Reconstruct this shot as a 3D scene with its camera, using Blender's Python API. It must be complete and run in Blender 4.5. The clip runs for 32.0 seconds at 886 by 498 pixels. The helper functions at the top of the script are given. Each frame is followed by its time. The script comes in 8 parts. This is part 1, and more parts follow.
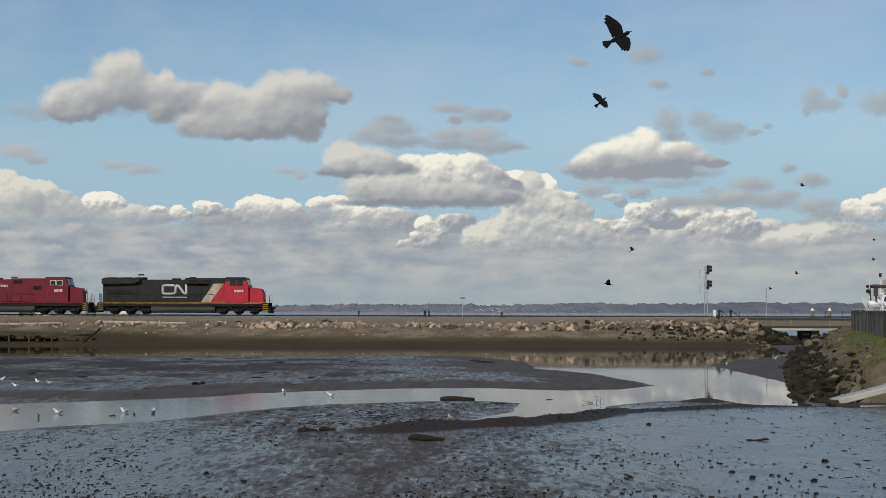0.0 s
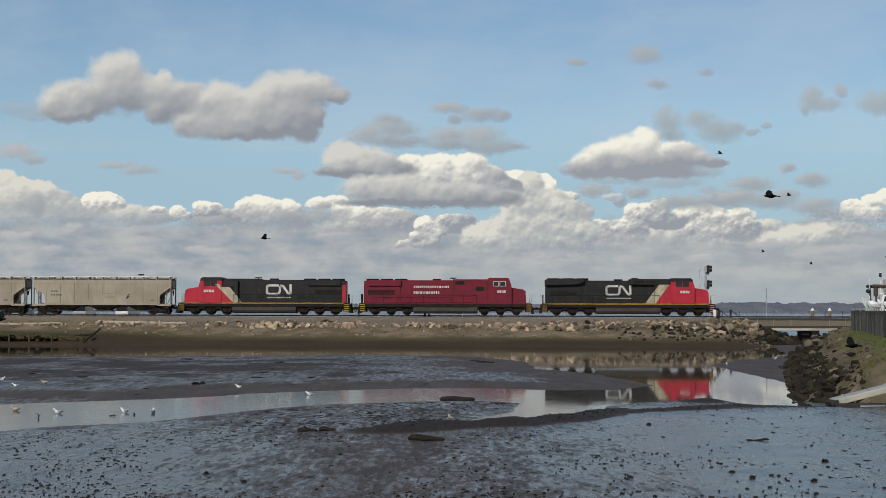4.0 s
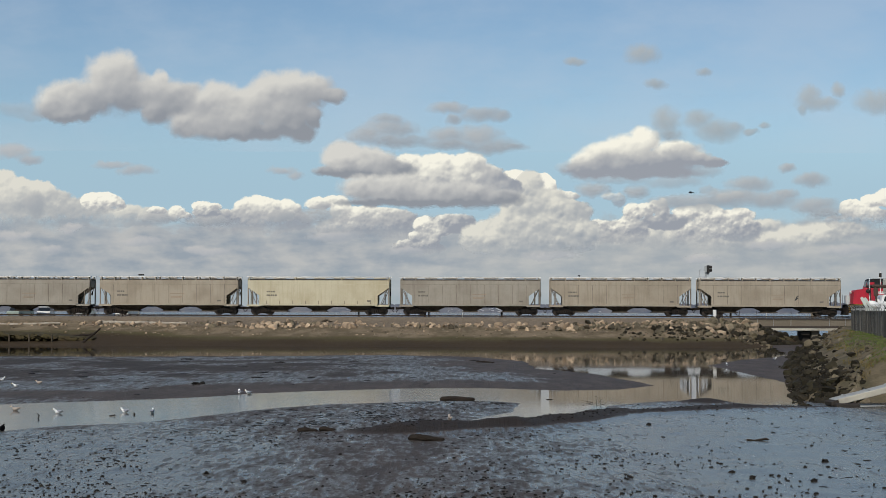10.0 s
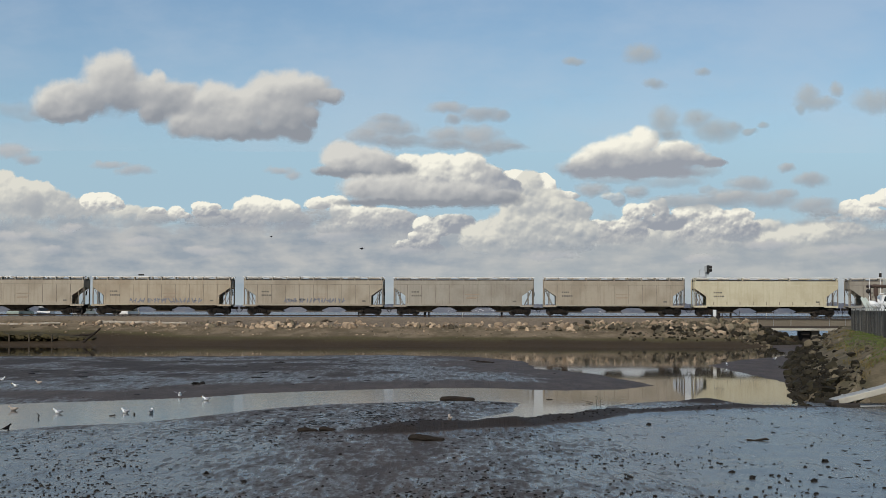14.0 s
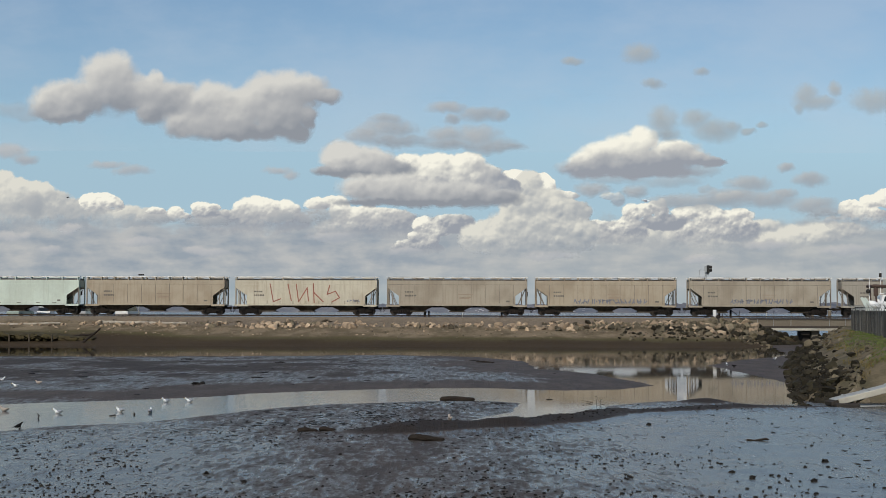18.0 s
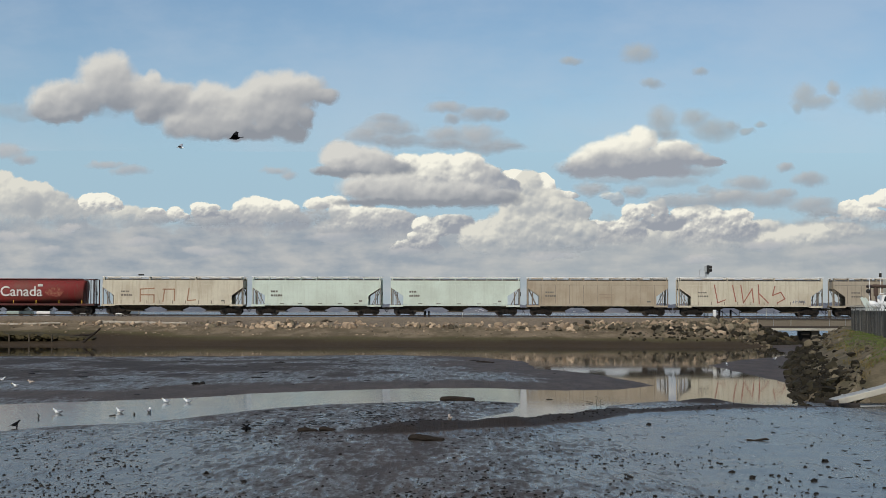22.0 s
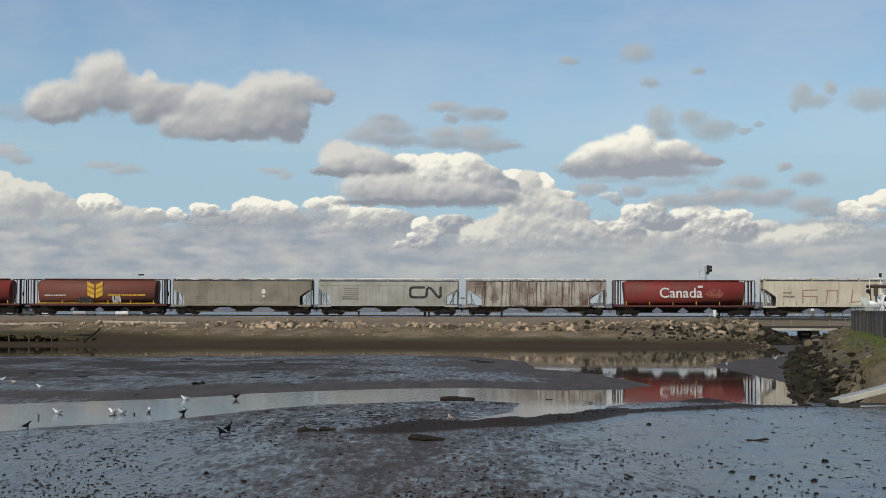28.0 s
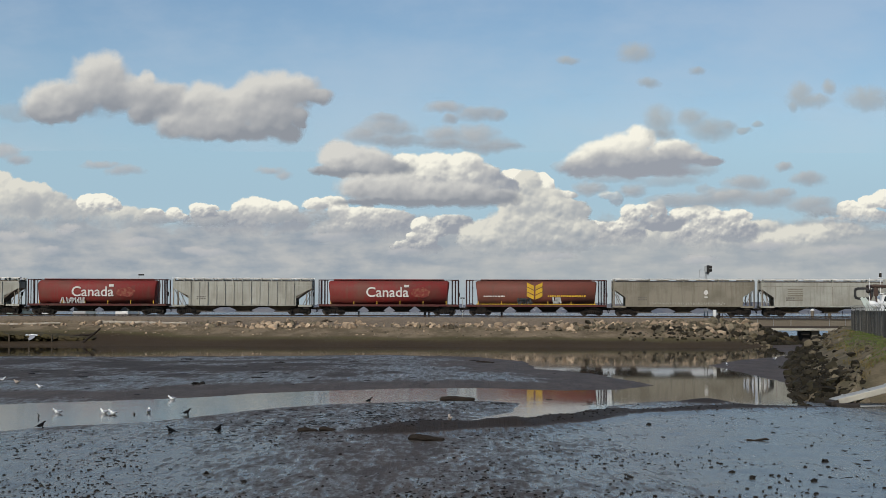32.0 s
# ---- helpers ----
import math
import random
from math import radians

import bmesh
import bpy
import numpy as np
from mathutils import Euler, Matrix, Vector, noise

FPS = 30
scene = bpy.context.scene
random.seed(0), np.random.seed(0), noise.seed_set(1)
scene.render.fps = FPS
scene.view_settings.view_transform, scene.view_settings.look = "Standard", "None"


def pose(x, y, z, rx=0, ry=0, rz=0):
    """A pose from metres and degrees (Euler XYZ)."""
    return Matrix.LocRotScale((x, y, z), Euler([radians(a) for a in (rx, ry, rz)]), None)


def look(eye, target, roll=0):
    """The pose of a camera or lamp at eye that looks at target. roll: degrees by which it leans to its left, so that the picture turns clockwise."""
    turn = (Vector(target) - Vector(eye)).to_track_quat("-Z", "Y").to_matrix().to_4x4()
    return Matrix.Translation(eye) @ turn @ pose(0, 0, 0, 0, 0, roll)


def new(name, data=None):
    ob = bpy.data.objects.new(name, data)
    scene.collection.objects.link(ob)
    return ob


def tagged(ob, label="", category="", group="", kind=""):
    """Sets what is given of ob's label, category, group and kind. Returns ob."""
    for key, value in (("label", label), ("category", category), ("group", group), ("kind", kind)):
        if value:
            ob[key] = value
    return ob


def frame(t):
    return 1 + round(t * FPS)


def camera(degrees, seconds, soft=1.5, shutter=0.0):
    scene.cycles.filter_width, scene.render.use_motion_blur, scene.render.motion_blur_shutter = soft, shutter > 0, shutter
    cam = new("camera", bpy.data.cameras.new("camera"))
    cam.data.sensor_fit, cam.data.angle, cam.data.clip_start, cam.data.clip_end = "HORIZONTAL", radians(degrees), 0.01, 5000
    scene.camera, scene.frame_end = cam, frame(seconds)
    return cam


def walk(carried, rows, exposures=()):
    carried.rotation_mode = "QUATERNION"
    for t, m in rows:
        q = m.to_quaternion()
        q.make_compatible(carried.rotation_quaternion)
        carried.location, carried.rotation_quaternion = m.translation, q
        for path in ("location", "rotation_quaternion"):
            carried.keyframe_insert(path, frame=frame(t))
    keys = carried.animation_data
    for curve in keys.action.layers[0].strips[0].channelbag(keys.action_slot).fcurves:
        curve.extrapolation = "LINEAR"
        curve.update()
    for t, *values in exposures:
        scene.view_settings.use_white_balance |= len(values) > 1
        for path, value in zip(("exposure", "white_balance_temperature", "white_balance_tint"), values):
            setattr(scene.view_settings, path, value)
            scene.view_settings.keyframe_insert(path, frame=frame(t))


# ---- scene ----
cam = camera(31.2, 32.0, soft=0.75)
EYE = (0.0, 0.0, 3.7)
CAM_POSE = look(EYE, (0.0, 100.0, 3.7 + 100.0 * 0.03917), 0.16)
walk(cam, [(0.0, CAM_POSE), (32.0, CAM_POSE)], [(0.0, -0.10), (3.0, -0.10), (7.0, -0.04), (32.0, -0.04)])

# ---------------------------------------------------------------- light
world = bpy.data.worlds.new("world")
scene.world = world
world.use_nodes = True
wn = world.node_tree.nodes
wn.clear()
sky = wn.new("ShaderNodeTexSky")
sky.sky_type = "NISHITA"
sky.sun_disc = False
sky.sun_elevation = radians(34)
sky.sun_rotation = radians(205)
sky.altitude = 10
sky.air_density = 1.0
sky.dust_density = 0.15
sky.ozone_density = 2.5
bg = wn.new("ShaderNodeBackground")
bg.inputs["Strength"].default_value = 0.084
wo = wn.new("ShaderNodeOutputWorld")
tint = wn.new("ShaderNodeMix")
tint.data_type, tint.blend_type = "RGBA", "MULTIPLY"
tint.inputs[0].default_value = 1.0
tint.inputs[7].default_value = (0.950, 1.0, 1.020, 1.0)
world.node_tree.links.new(sky.outputs[0], tint.inputs[6])
world.node_tree.links.new(tint.outputs[2], bg.inputs[0])
world.node_tree.links.new(bg.outputs[0], wo.inputs[0])

sun_data = bpy.data.lights.new("sun", "SUN")
sun_data.energy = 3.0
sun_data.angle = radians(0.6)
sun_data.color = (1.0, 0.93, 0.82)
sun = new("sun", sun_data)
sun.matrix_world = look((-42.0, -90.0, 67.0), (0.0, 0.0, 0.0))


# ---------------------------------------------------------------- node tools
class Nodes:
    """A short way to write node trees."""

    def __init__(self, tree):
        self.tree = tree

    def put(self, socket, value):
        if isinstance(value, bpy.types.NodeSocket):
            self.tree.links.new(value, socket)
        elif isinstance(value, (tuple, list)) and len(value) == 3 and socket.type == "RGBA":
            socket.default_value = (*value, 1.0)
        else:
            socket.default_value = value

    def node(self, kind, ins=(), **props):
        n = self.tree.nodes.new(kind)
        if "operation" in props:
            n.operation = props["operation"]
        if "use_clamp" in props:
            n.use_clamp = props["use_clamp"]
        if "interpolation_type" in props:
            n.interpolation_type = props["interpolation_type"]
        if "clamp" in props:
            n.clamp = props["clamp"]
        if "data_type" in props:
            n.data_type = props["data_type"]
        if "blend_type" in props:
            n.blend_type = props["blend_type"]
        if "feature" in props:
            n.feature = props["feature"]
        for k, v in dict(ins).items():
            self.put(n.inputs[k], v)
        return n

    def math(self, op, a, b=0.0, c=0.0, clamp=False):
        n = self.node("ShaderNodeMath", operation=op, use_clamp=clamp)
        for i, v in enumerate((a, b, c)):
            self.put(n.inputs[i], v)
        return n.outputs[0]

    def vec(self, op, a, b=(0, 0, 0)):
        n = self.node("ShaderNodeVectorMath", operation=op)
        self.put(n.inputs[0], a)
        if op == "SCALE":
            self.put(n.inputs[3], b)
        else:
            self.put(n.inputs[1], b)
        return n.outputs["Value"] if op in ("LENGTH", "DOT_PRODUCT") else n.outputs[0]

    def noise(self, vector, scale, detail=4.0, rough=0.55, out=0, distort=0.0):
        n = self.node("ShaderNodeTexNoise", {"Vector": vector, "Scale": scale, "Detail": detail, "Roughness": rough, "Distortion": distort})
        return n.outputs[out]

    def step(self, v, lo, hi, a=0.0, b=1.0, smooth=True):
        n = self.node("ShaderNodeMapRange", interpolation_type="SMOOTHSTEP" if smooth else "LINEAR", clamp=True)
        for k, x in (("Value", v), ("From Min", lo), ("From Max", hi), ("To Min", a), ("To Max", b)):
            self.put(n.inputs[k], x)
        return n.outputs[0]

    def mix(self, fac, a, b, blend="MIX"):
        n = self.node("ShaderNodeMix", data_type="RGBA", blend_type=blend)
        self.put(n.inputs[0], fac)
        self.put(n.inputs[6], a)
        self.put(n.inputs[7], b)
        return n.outputs[2]

    def scaled(self, vector, s):
        n = self.node("ShaderNodeMapping")
        self.put(n.inputs[0], vector)
        n.inputs["Scale"].default_value = s
        return n.outputs[0]

    def bump(self, height, strength, distance):
        return self.node("ShaderNodeBump", {"Strength": strength, "Distance": distance, "Height": height}).outputs[0]


def fresh(name):
    m = bpy.data.materials.new(name)
    m.use_nodes = True
    m.node_tree.nodes.clear()
    k = Nodes(m.node_tree)
    out = k.node("ShaderNodeOutputMaterial")
    return m, k, out


def surface(name, colour, rough=0.6, metal=0.0, vary=0.25, scale=3.0, dirt=(0.08, 0.06, 0.045), dirt_amount=0.25, streak=0.0,
            bump=0.0, bump_scale=20.0, specular=0.25, per_object=0.0):
    """A worn everyday surface: base colour with fine grain, broad patches of dirt and, for painted sides, downward streaks."""
    m, k, out = fresh(name)
    co = k.node("ShaderNodeTexCoord").outputs["Object"]
    rnd = k.node("ShaderNodeObjectInfo").outputs["Random"]
    jump = k.node("ShaderNodeCombineXYZ", {0: k.math("MULTIPLY", rnd, 37.0), 1: k.math("MULTIPLY", rnd, 11.0)}).outputs[0]
    co = k.vec("ADD", co, jump)
    fine = k.noise(co, scale * 6, 3)
    broad = k.noise(co, scale * 0.35, 4)
    col = k.mix(k.math("MULTIPLY", k.step(broad, 0.4, 0.68), dirt_amount), colour, dirt)
    if streak:
        s = k.noise(k.scaled(co, (1.6, 1.6, 0.1)), 2.2, 5, 0.65)
        col = k.mix(k.math("MULTIPLY", k.step(s, 0.46, 0.7), streak), col, dirt)
    shade = k.math("ADD", 1.0 - vary * 0.5, k.math("MULTIPLY", fine, vary))
    if per_object:
        shade = k.math("MULTIPLY", shade, k.math("ADD", 1.0 - per_object * 0.5, k.math("MULTIPLY", rnd, per_object)))
    col = k.mix(1.0, col, k.node("ShaderNodeCombineColor", {0: shade, 1: shade, 2: shade}).outputs[0], "MULTIPLY")
    ins = {"Base Color": col, "Roughness": k.math("ADD", rough - 0.08, k.math("MULTIPLY", broad, 0.16)), "Metallic": metal, "Specular IOR Level": specular}
    if bump:
        ins["Normal"] = k.bump(k.noise(co, bump_scale, 5), bump, 0.05)
    k.put(out.inputs[0], k.node("ShaderNodeBsdfPrincipled", ins).outputs[0])
    return m


# ---------------------------------------------------------------- mesh tools
def box(bm, lo, hi, bevel=0.0):
    c = [(a + b) / 2 for a, b in zip(lo, hi)]
    s = [max(b - a, 1e-4) for a, b in zip(lo, hi)]
    r = bmesh.ops.create_cube(bm, size=1.0, matrix=Matrix.Translation(c) @ Matrix.Diagonal((*s, 1)))
    if bevel:
        es = {e for v in r["verts"] for e in v.link_edges}
        bmesh.ops.bevel(bm, geom=list(es), offset=bevel, segments=1, affect="EDGES")
    return bm


def rod(bm, a, b, r, n=8, r2=None):
    a, b = Vector(a), Vector(b)
    d = b - a
    m = Matrix.Translation((a + b) / 2) @ d.to_track_quat("Z", "Y").to_matrix().to_4x4()
    bmesh.ops.create_cone(bm, cap_ends=True, segments=n, radius1=r, radius2=r if r2 is None else r2, depth=d.length, matrix=m)
    return bm


def prism(bm, outline, y0, y1):
    """An outline in x and z, drawn out from y0 to y1."""
    f0 = [bm.verts.new((x, y0, z)) for x, z in outline]
    f1 = [bm.verts.new((x, y1, z)) for x, z in outline]
    bm.faces.new(f0)
    bm.faces.new(f1[::-1])
    n = len(outline)
    for i in range(n):
        j = (i + 1) % n
        bm.faces.new((f0[j], f0[i], f1[i], f1[j]))
    return bm


def bar_along(bm, profile, x0, x1):
    """A profile in y and z, drawn out from x0 to x1."""
    f0 = [bm.verts.new((x0, y, z)) for y, z in profile]
    f1 = [bm.verts.new((x1, y, z)) for y, z in profile]
    bm.faces.new(f0)
    bm.faces.new(f1[::-1])
    n = len(profile)
    for i in range(n):
        j = (i + 1) % n
        bm.faces.new((f0[j], f0[i], f1[i], f1[j]))
    return bm


def finish(bm, name, material, smooth=False):
    bmesh.ops.recalc_face_normals(bm, faces=bm.faces[:])
    me = bpy.data.meshes.new(name)
    if smooth:
        for f in bm.faces:
            f.smooth = True
    bm.to_mesh(me)
    bm.free()
    me.materials.append(material)
    return me


def part(name, bm, material, parent, label="", smooth=False, at=None):
    """One mesh object under a thing or a part. bm: a bmesh, or a mesh that several parts share."""
    me = bm if isinstance(bm, bpy.types.Mesh) else finish(bm, name, material, smooth)
    ob = new(name, me)
    ob.parent = parent
    if at is not None:
        ob.matrix_basis = at if isinstance(at, Matrix) else Matrix.Translation(at)
    if label:
        ob["label"] = label
    return ob


def thing(name, label, category, group="", at=None, kind=""):
    ob = new(name)
    ob.empty_display_size = 0.3
    if at is not None:
        ob.matrix_basis = at if isinstance(at, Matrix) else Matrix.Translation(at)
    return tagged(ob, label, category, group, kind)


def solo(name, bm, material, label, category, group="", at=None, kind="", smooth=False):
    ob = new(name, bm if isinstance(bm, bpy.types.Mesh) else finish(bm, name, material, smooth))
    if at is not None:
        ob.matrix_basis = at if isinstance(at, Matrix) else Matrix.Translation(at)
    return tagged(ob, label, category, group, kind)


SHARED = {}


def shared(key, material, build, smooth=False):
    """The mesh of a repeated part: built once for each material."""
    k = (key, material.name)
    if k not in SHARED:
        bm = bmesh.new()
        build(bm)
        SHARED[k] = finish(bm, key, material, smooth)
    return SHARED[k]


def sheet(name, xs, ys, height, material, smooth=True):
    """A ground sheet over a grid of rows; xs may be a function of y."""
    verts, n = [], len(xs(ys[0])) if callable(xs) else len(xs)
    for y in ys:
        row = xs(y) if callable(xs) else xs
        z = height(np.asarray(row), np.full(n, y))
        verts.append(np.column_stack((row, np.full(n, y), z)))
    verts = np.concatenate(verts)
    m = len(ys)
    i = np.arange((m - 1) * (n - 1))
    a = (i // (n - 1)) * n + i % (n - 1)
    faces = np.column_stack((a, a + 1, a + n + 1, a + n))
    me = bpy.data.meshes.new(name)
    me.from_pydata(verts.tolist(), [], faces.tolist())
    if smooth:
        me.polygons.foreach_set("use_smooth", np.ones(len(faces), bool))
    me.materials.append(material)
    return me


def lattice(x, y, seed=0):
    """Value noise on numpy arrays, 0 to 1."""
    x, y = np.asarray(x, float), np.asarray(y, float)
    xi, yi = np.floor(x).astype(np.int64), np.floor(y).astype(np.int64)
    fx, fy = x - xi, y - yi
    fx, fy = fx * fx * (3 - 2 * fx), fy * fy * (3 - 2 * fy)

    def h(a, b):
        v = np.sin(a * 127.1 + b * 311.7 + seed * 74.7) * 43758.5453
        return v - np.floor(v)
    return (h(xi, yi) * (1 - fx) + h(xi + 1, yi) * fx) * (1 - fy) + (h(xi, yi + 1) * (1 - fx) + h(xi + 1, yi + 1) * fx) * fy


def fractal(x, y, seed=0, octaves=4):
    total, amp = 0.0, 0.5
    for o in range(octaves):
        total = total + amp * lattice(x * 2 ** o, y * 2 ** o, seed + o)
        amp *= 0.5
    return total
# ---------------------------------------------------------------- the track's line
TRACK_Y, TRACK_TURN = 195.0, -0.02919      # the rails come a little nearer towards the east
RAIL_TOP = 3.2


def on_track(s, off=0.0, z=0.0):
    """A pose on the track: s metres along it, off metres towards the shore on which the camera stands."""
    c = math.sqrt(1 + TRACK_TURN ** 2)
    return Matrix.Translation((s - off * -TRACK_TURN / c * 0, TRACK_Y + TRACK_TURN * s - off, z)) @ pose(0, 0, 0, 0, 0, math.degrees(math.atan(TRACK_TURN)))


# ---------------------------------------------------------------- ground materials
def make_mud():
    """Dark silt: brown where it has drained, sleek under a film of water."""
    m, k, out = fresh("wet_mud")
    co = k.node("ShaderNodeNewGeometry").outputs["Position"]
    sep = k.node("ShaderNodeSeparateXYZ", {0: co})
    broad = k.noise(k.scaled(co, (0.16, 0.075, 0.0)), 1.0, 4, 0.55)
    mid = k.noise(k.scaled(co, (0.9, 0.20, 0.0)), 1.0, 6, 0.68)
    small = k.noise(k.scaled(co, (5.0, 1.1, 0.0)), 1.0, 5, 0.7)
    fine = k.noise(k.scaled(co, (16.0, 4.0, 0.0)), 1.0, 3, 0.6)
    dark = k.mix(k.step(mid, 0.36, 0.64), (0.068, 0.054, 0.047), (0.106, 0.084, 0.073))
    dark = k.mix(k.math("MULTIPLY", k.step(small, 0.50, 0.66), 0.6), dark, (0.026, 0.021, 0.019))
    # the sleek eastern flat keeps its film of water; raised ground drains and turns brown
    east = k.math("MULTIPLY", k.step(sep.outputs[0], -1.0, 6.5), k.step(sep.outputs[1], 64.0, 54.0))
    shore = k.math("MULTIPLY", k.math("MULTIPLY", k.step(sep.outputs[1], 52.0, 42.0), k.step(k.math("ADD", sep.outputs[0], k.math("MULTIPLY", broad, 8.0)), 2.5, -3.0)), 0.62)
    dull = k.math("MULTIPLY", k.math("MULTIPLY", k.step(sep.outputs[0], -6.5, -3.0), k.step(sep.outputs[0], 6.0, 2.5)), k.step(sep.outputs[1], 50.0, 44.0))
    near_ridge = k.math("MULTIPLY", k.step(sep.outputs[1], 68.0, 62.0), 0.05)
    drained = k.step(k.math("ADD", k.math("ADD", sep.outputs[2], near_ridge), k.math("MULTIPLY", mid, 0.06)), 0.20, 0.27)
    film = k.math("ADD", k.math("MULTIPLY", broad, 0.55), k.math("MULTIPLY", mid, 0.75))
    calm = k.step(sep.outputs[1], 66.0, 74.0)
    speck = k.noise(k.scaled(co, (3.2, 0.30, 0.0)), 1.0, 5, 0.75)
    even = k.math("ADD", k.math("ADD", 0.49, k.math("MULTIPLY", k.math("SUBTRACT", speck, 0.5), 0.85)), k.math("ADD", k.math("MULTIPLY", broad, 0.24), k.math("MULTIPLY", mid, 0.12)))
    film = k.math("ADD", k.math("MULTIPLY", film, k.math("SUBTRACT", 1.0, calm)), k.math("MULTIPLY", even, calm))
    film = k.math("ADD", film, k.math("MULTIPLY", k.math("SUBTRACT", small, 0.5), k.math("SUBTRACT", 1.25, k.math("MULTIPLY", calm, 0.95))))
    margin = k.math("MULTIPLY", k.math("SUBTRACT", 1.0, k.step(k.math("ADD", sep.outputs[2], k.math("MULTIPLY", mid, 0.05)), 0.13, 0.185)), k.step(sep.outputs[1], 64.0, 68.0))
    shelf = k.math("MULTIPLY", k.step(sep.outputs[0], 12.0, 15.0), k.step(sep.outputs[1], 66.0, 70.0))
    film = k.math("SUBTRACT", film, k.math("MULTIPLY", shelf, 0.12))
    film = k.math("SUBTRACT", film, k.math("MULTIPLY", margin, 0.26))
    film = k.math("ADD", k.math("ADD", film, k.math("SUBTRACT", k.math("MULTIPLY", k.math("MAXIMUM", east, shore), 0.26), k.math("MULTIPLY", dull, 0.06))), k.math("MULTIPLY", drained, -0.5))
    wet = k.step(film, 0.47, 0.82)
    dark = k.mix(k.math("MULTIPLY", drained, 0.85), dark, (0.028, 0.021, 0.016))
    col = k.mix(wet, dark, (0.088, 0.084, 0.070))
    rough = k.math("SUBTRACT", 0.60, k.math("MULTIPLY", wet, 0.36))
    h = k.math("ADD", k.math("MULTIPLY", mid, 0.9), k.math("ADD", k.math("MULTIPLY", small, 0.45), k.math("MULTIPLY", fine, 0.15)))
    n = k.bump(h, k.math("SUBTRACT", 1.0, k.math("MULTIPLY", wet, k.math("ADD", 0.72, k.math("MULTIPLY", east, 0.12)))), 0.16)
    b = k.node("ShaderNodeBsdfPrincipled", {"Base Color": col, "Roughness": rough, "Normal": n, "IOR": 1.34,
                                            "Specular IOR Level": k.math("ADD", 0.18, k.math("MULTIPLY", wet, 0.32))})
    k.put(out.inputs[0], b.outputs[0])
    return m


def make_water():
    """Still water, ruffled in the western reach of the creek."""
    m, k, out = fresh("tidal_water")
    co = k.node("ShaderNodeNewGeometry").outputs["Position"]
    sep = k.node("ShaderNodeSeparateXYZ", {0: co})
    west = k.math("MULTIPLY", k.step(sep.outputs[0], 6.0, 0.0), k.step(sep.outputs[1], 95.0, 80.0))
    ripple = k.noise(k.scaled(co, (0.9, 0.5, 0.0)), 1.0, 4)
    n = k.bump(ripple, k.math("ADD", 0.014, k.math("MULTIPLY", west, 0.10)), 0.06)
    b = k.node("ShaderNodeBsdfPrincipled", {"Base Color": (0.036, 0.032, 0.026), "Roughness": k.math("ADD", 0.035, k.math("MULTIPLY", west, 0.08)), "Normal": n, "IOR": 1.33,
                                            "Specular IOR Level": k.math("SUBTRACT", 0.15, k.math("MULTIPLY", west, 0.06))})
    k.put(out.inputs[0], b.outputs[0])
    return m


def make_sea():
    m, k, out = fresh("open_sea")
    co = k.node("ShaderNodeNewGeometry").outputs["Position"]
    n = k.bump(k.noise(k.scaled(co, (0.25, 0.5, 0.0)), 1.0, 4), 0.5, 0.25)
    b = k.node("ShaderNodeBsdfPrincipled", {"Base Color": (0.10, 0.13, 0.16), "Roughness": 0.25, "Normal": n, "IOR": 1.33})
    k.put(out.inputs[0], b.outputs[0])
    return m


def make_bank():
    m, k, out = fresh("gravel_bank")
    co = k.node("ShaderNodeNewGeometry").outputs["Position"]
    z = k.node("ShaderNodeSeparateXYZ", {0: co}).outputs[2]
    wob = k.noise(k.scaled(co, (0.12, 0.12, 0.12)), 1.0, 4)
    fine = k.noise(co, 3.0, 5, 0.65)
    stones = k.node("ShaderNodeTexVoronoi", {"Vector": co, "Scale": 5.0}).outputs["Color"]
    gravel = k.mix(fine, (0.15, 0.117, 0.085), (0.33, 0.265, 0.195))
    gravel = k.mix(0.35, gravel, k.mix(stones, (0.08, 0.066, 0.052), (0.27, 0.23, 0.18)))
    patch = k.step(k.noise(k.scaled(co, (0.45, 0.15, 1.2)), 1.0, 6, 0.65), 0.40, 0.60)
    silt = k.mix(patch, k.mix(fine, (0.095, 0.073, 0.045), (0.21, 0.162, 0.10)), k.mix(fine, (0.175, 0.133, 0.086), (0.34, 0.265, 0.175)))
    weed = k.mix(fine, (0.075, 0.063, 0.03), (0.15, 0.125, 0.06))
    mud = k.mix(k.math("MULTIPLY", k.math("ADD", fine, wob), 0.5), (0.036, 0.025, 0.015), (0.100, 0.072, 0.045))
    zz = k.math("ADD", z, k.math("MULTIPLY", k.math("SUBTRACT", wob, 0.5), 0.7))
    inlet = k.step(k.node("ShaderNodeSeparateXYZ", {0: co}).outputs[0], -26.0, -38.0)
    zz = k.math("SUBTRACT", zz, k.math("MULTIPLY", inlet, 0.5))
    col = k.mix(k.step(zz, 1.75, 2.05), silt, gravel)
    col = k.mix(k.step(zz, 0.74, 1.02), weed, col)
    col = k.mix(k.step(k.math("ADD", zz, k.math("MULTIPLY", k.math("SUBTRACT", fine, 0.5), 0.45)), 0.38, 0.80), mud, col)
    rough = k.step(zz, 0.5, 1.0, 0.65, 0.9)
    b = k.node("ShaderNodeBsdfPrincipled", {"Base Color": col, "Roughness": rough, "Normal": k.bump(fine, 0.8, 0.25), "Specular IOR Level": k.step(zz, 0.5, 1.0, 0.03, 0.15)})
    k.put(out.inputs[0], b.outputs[0])
    return m


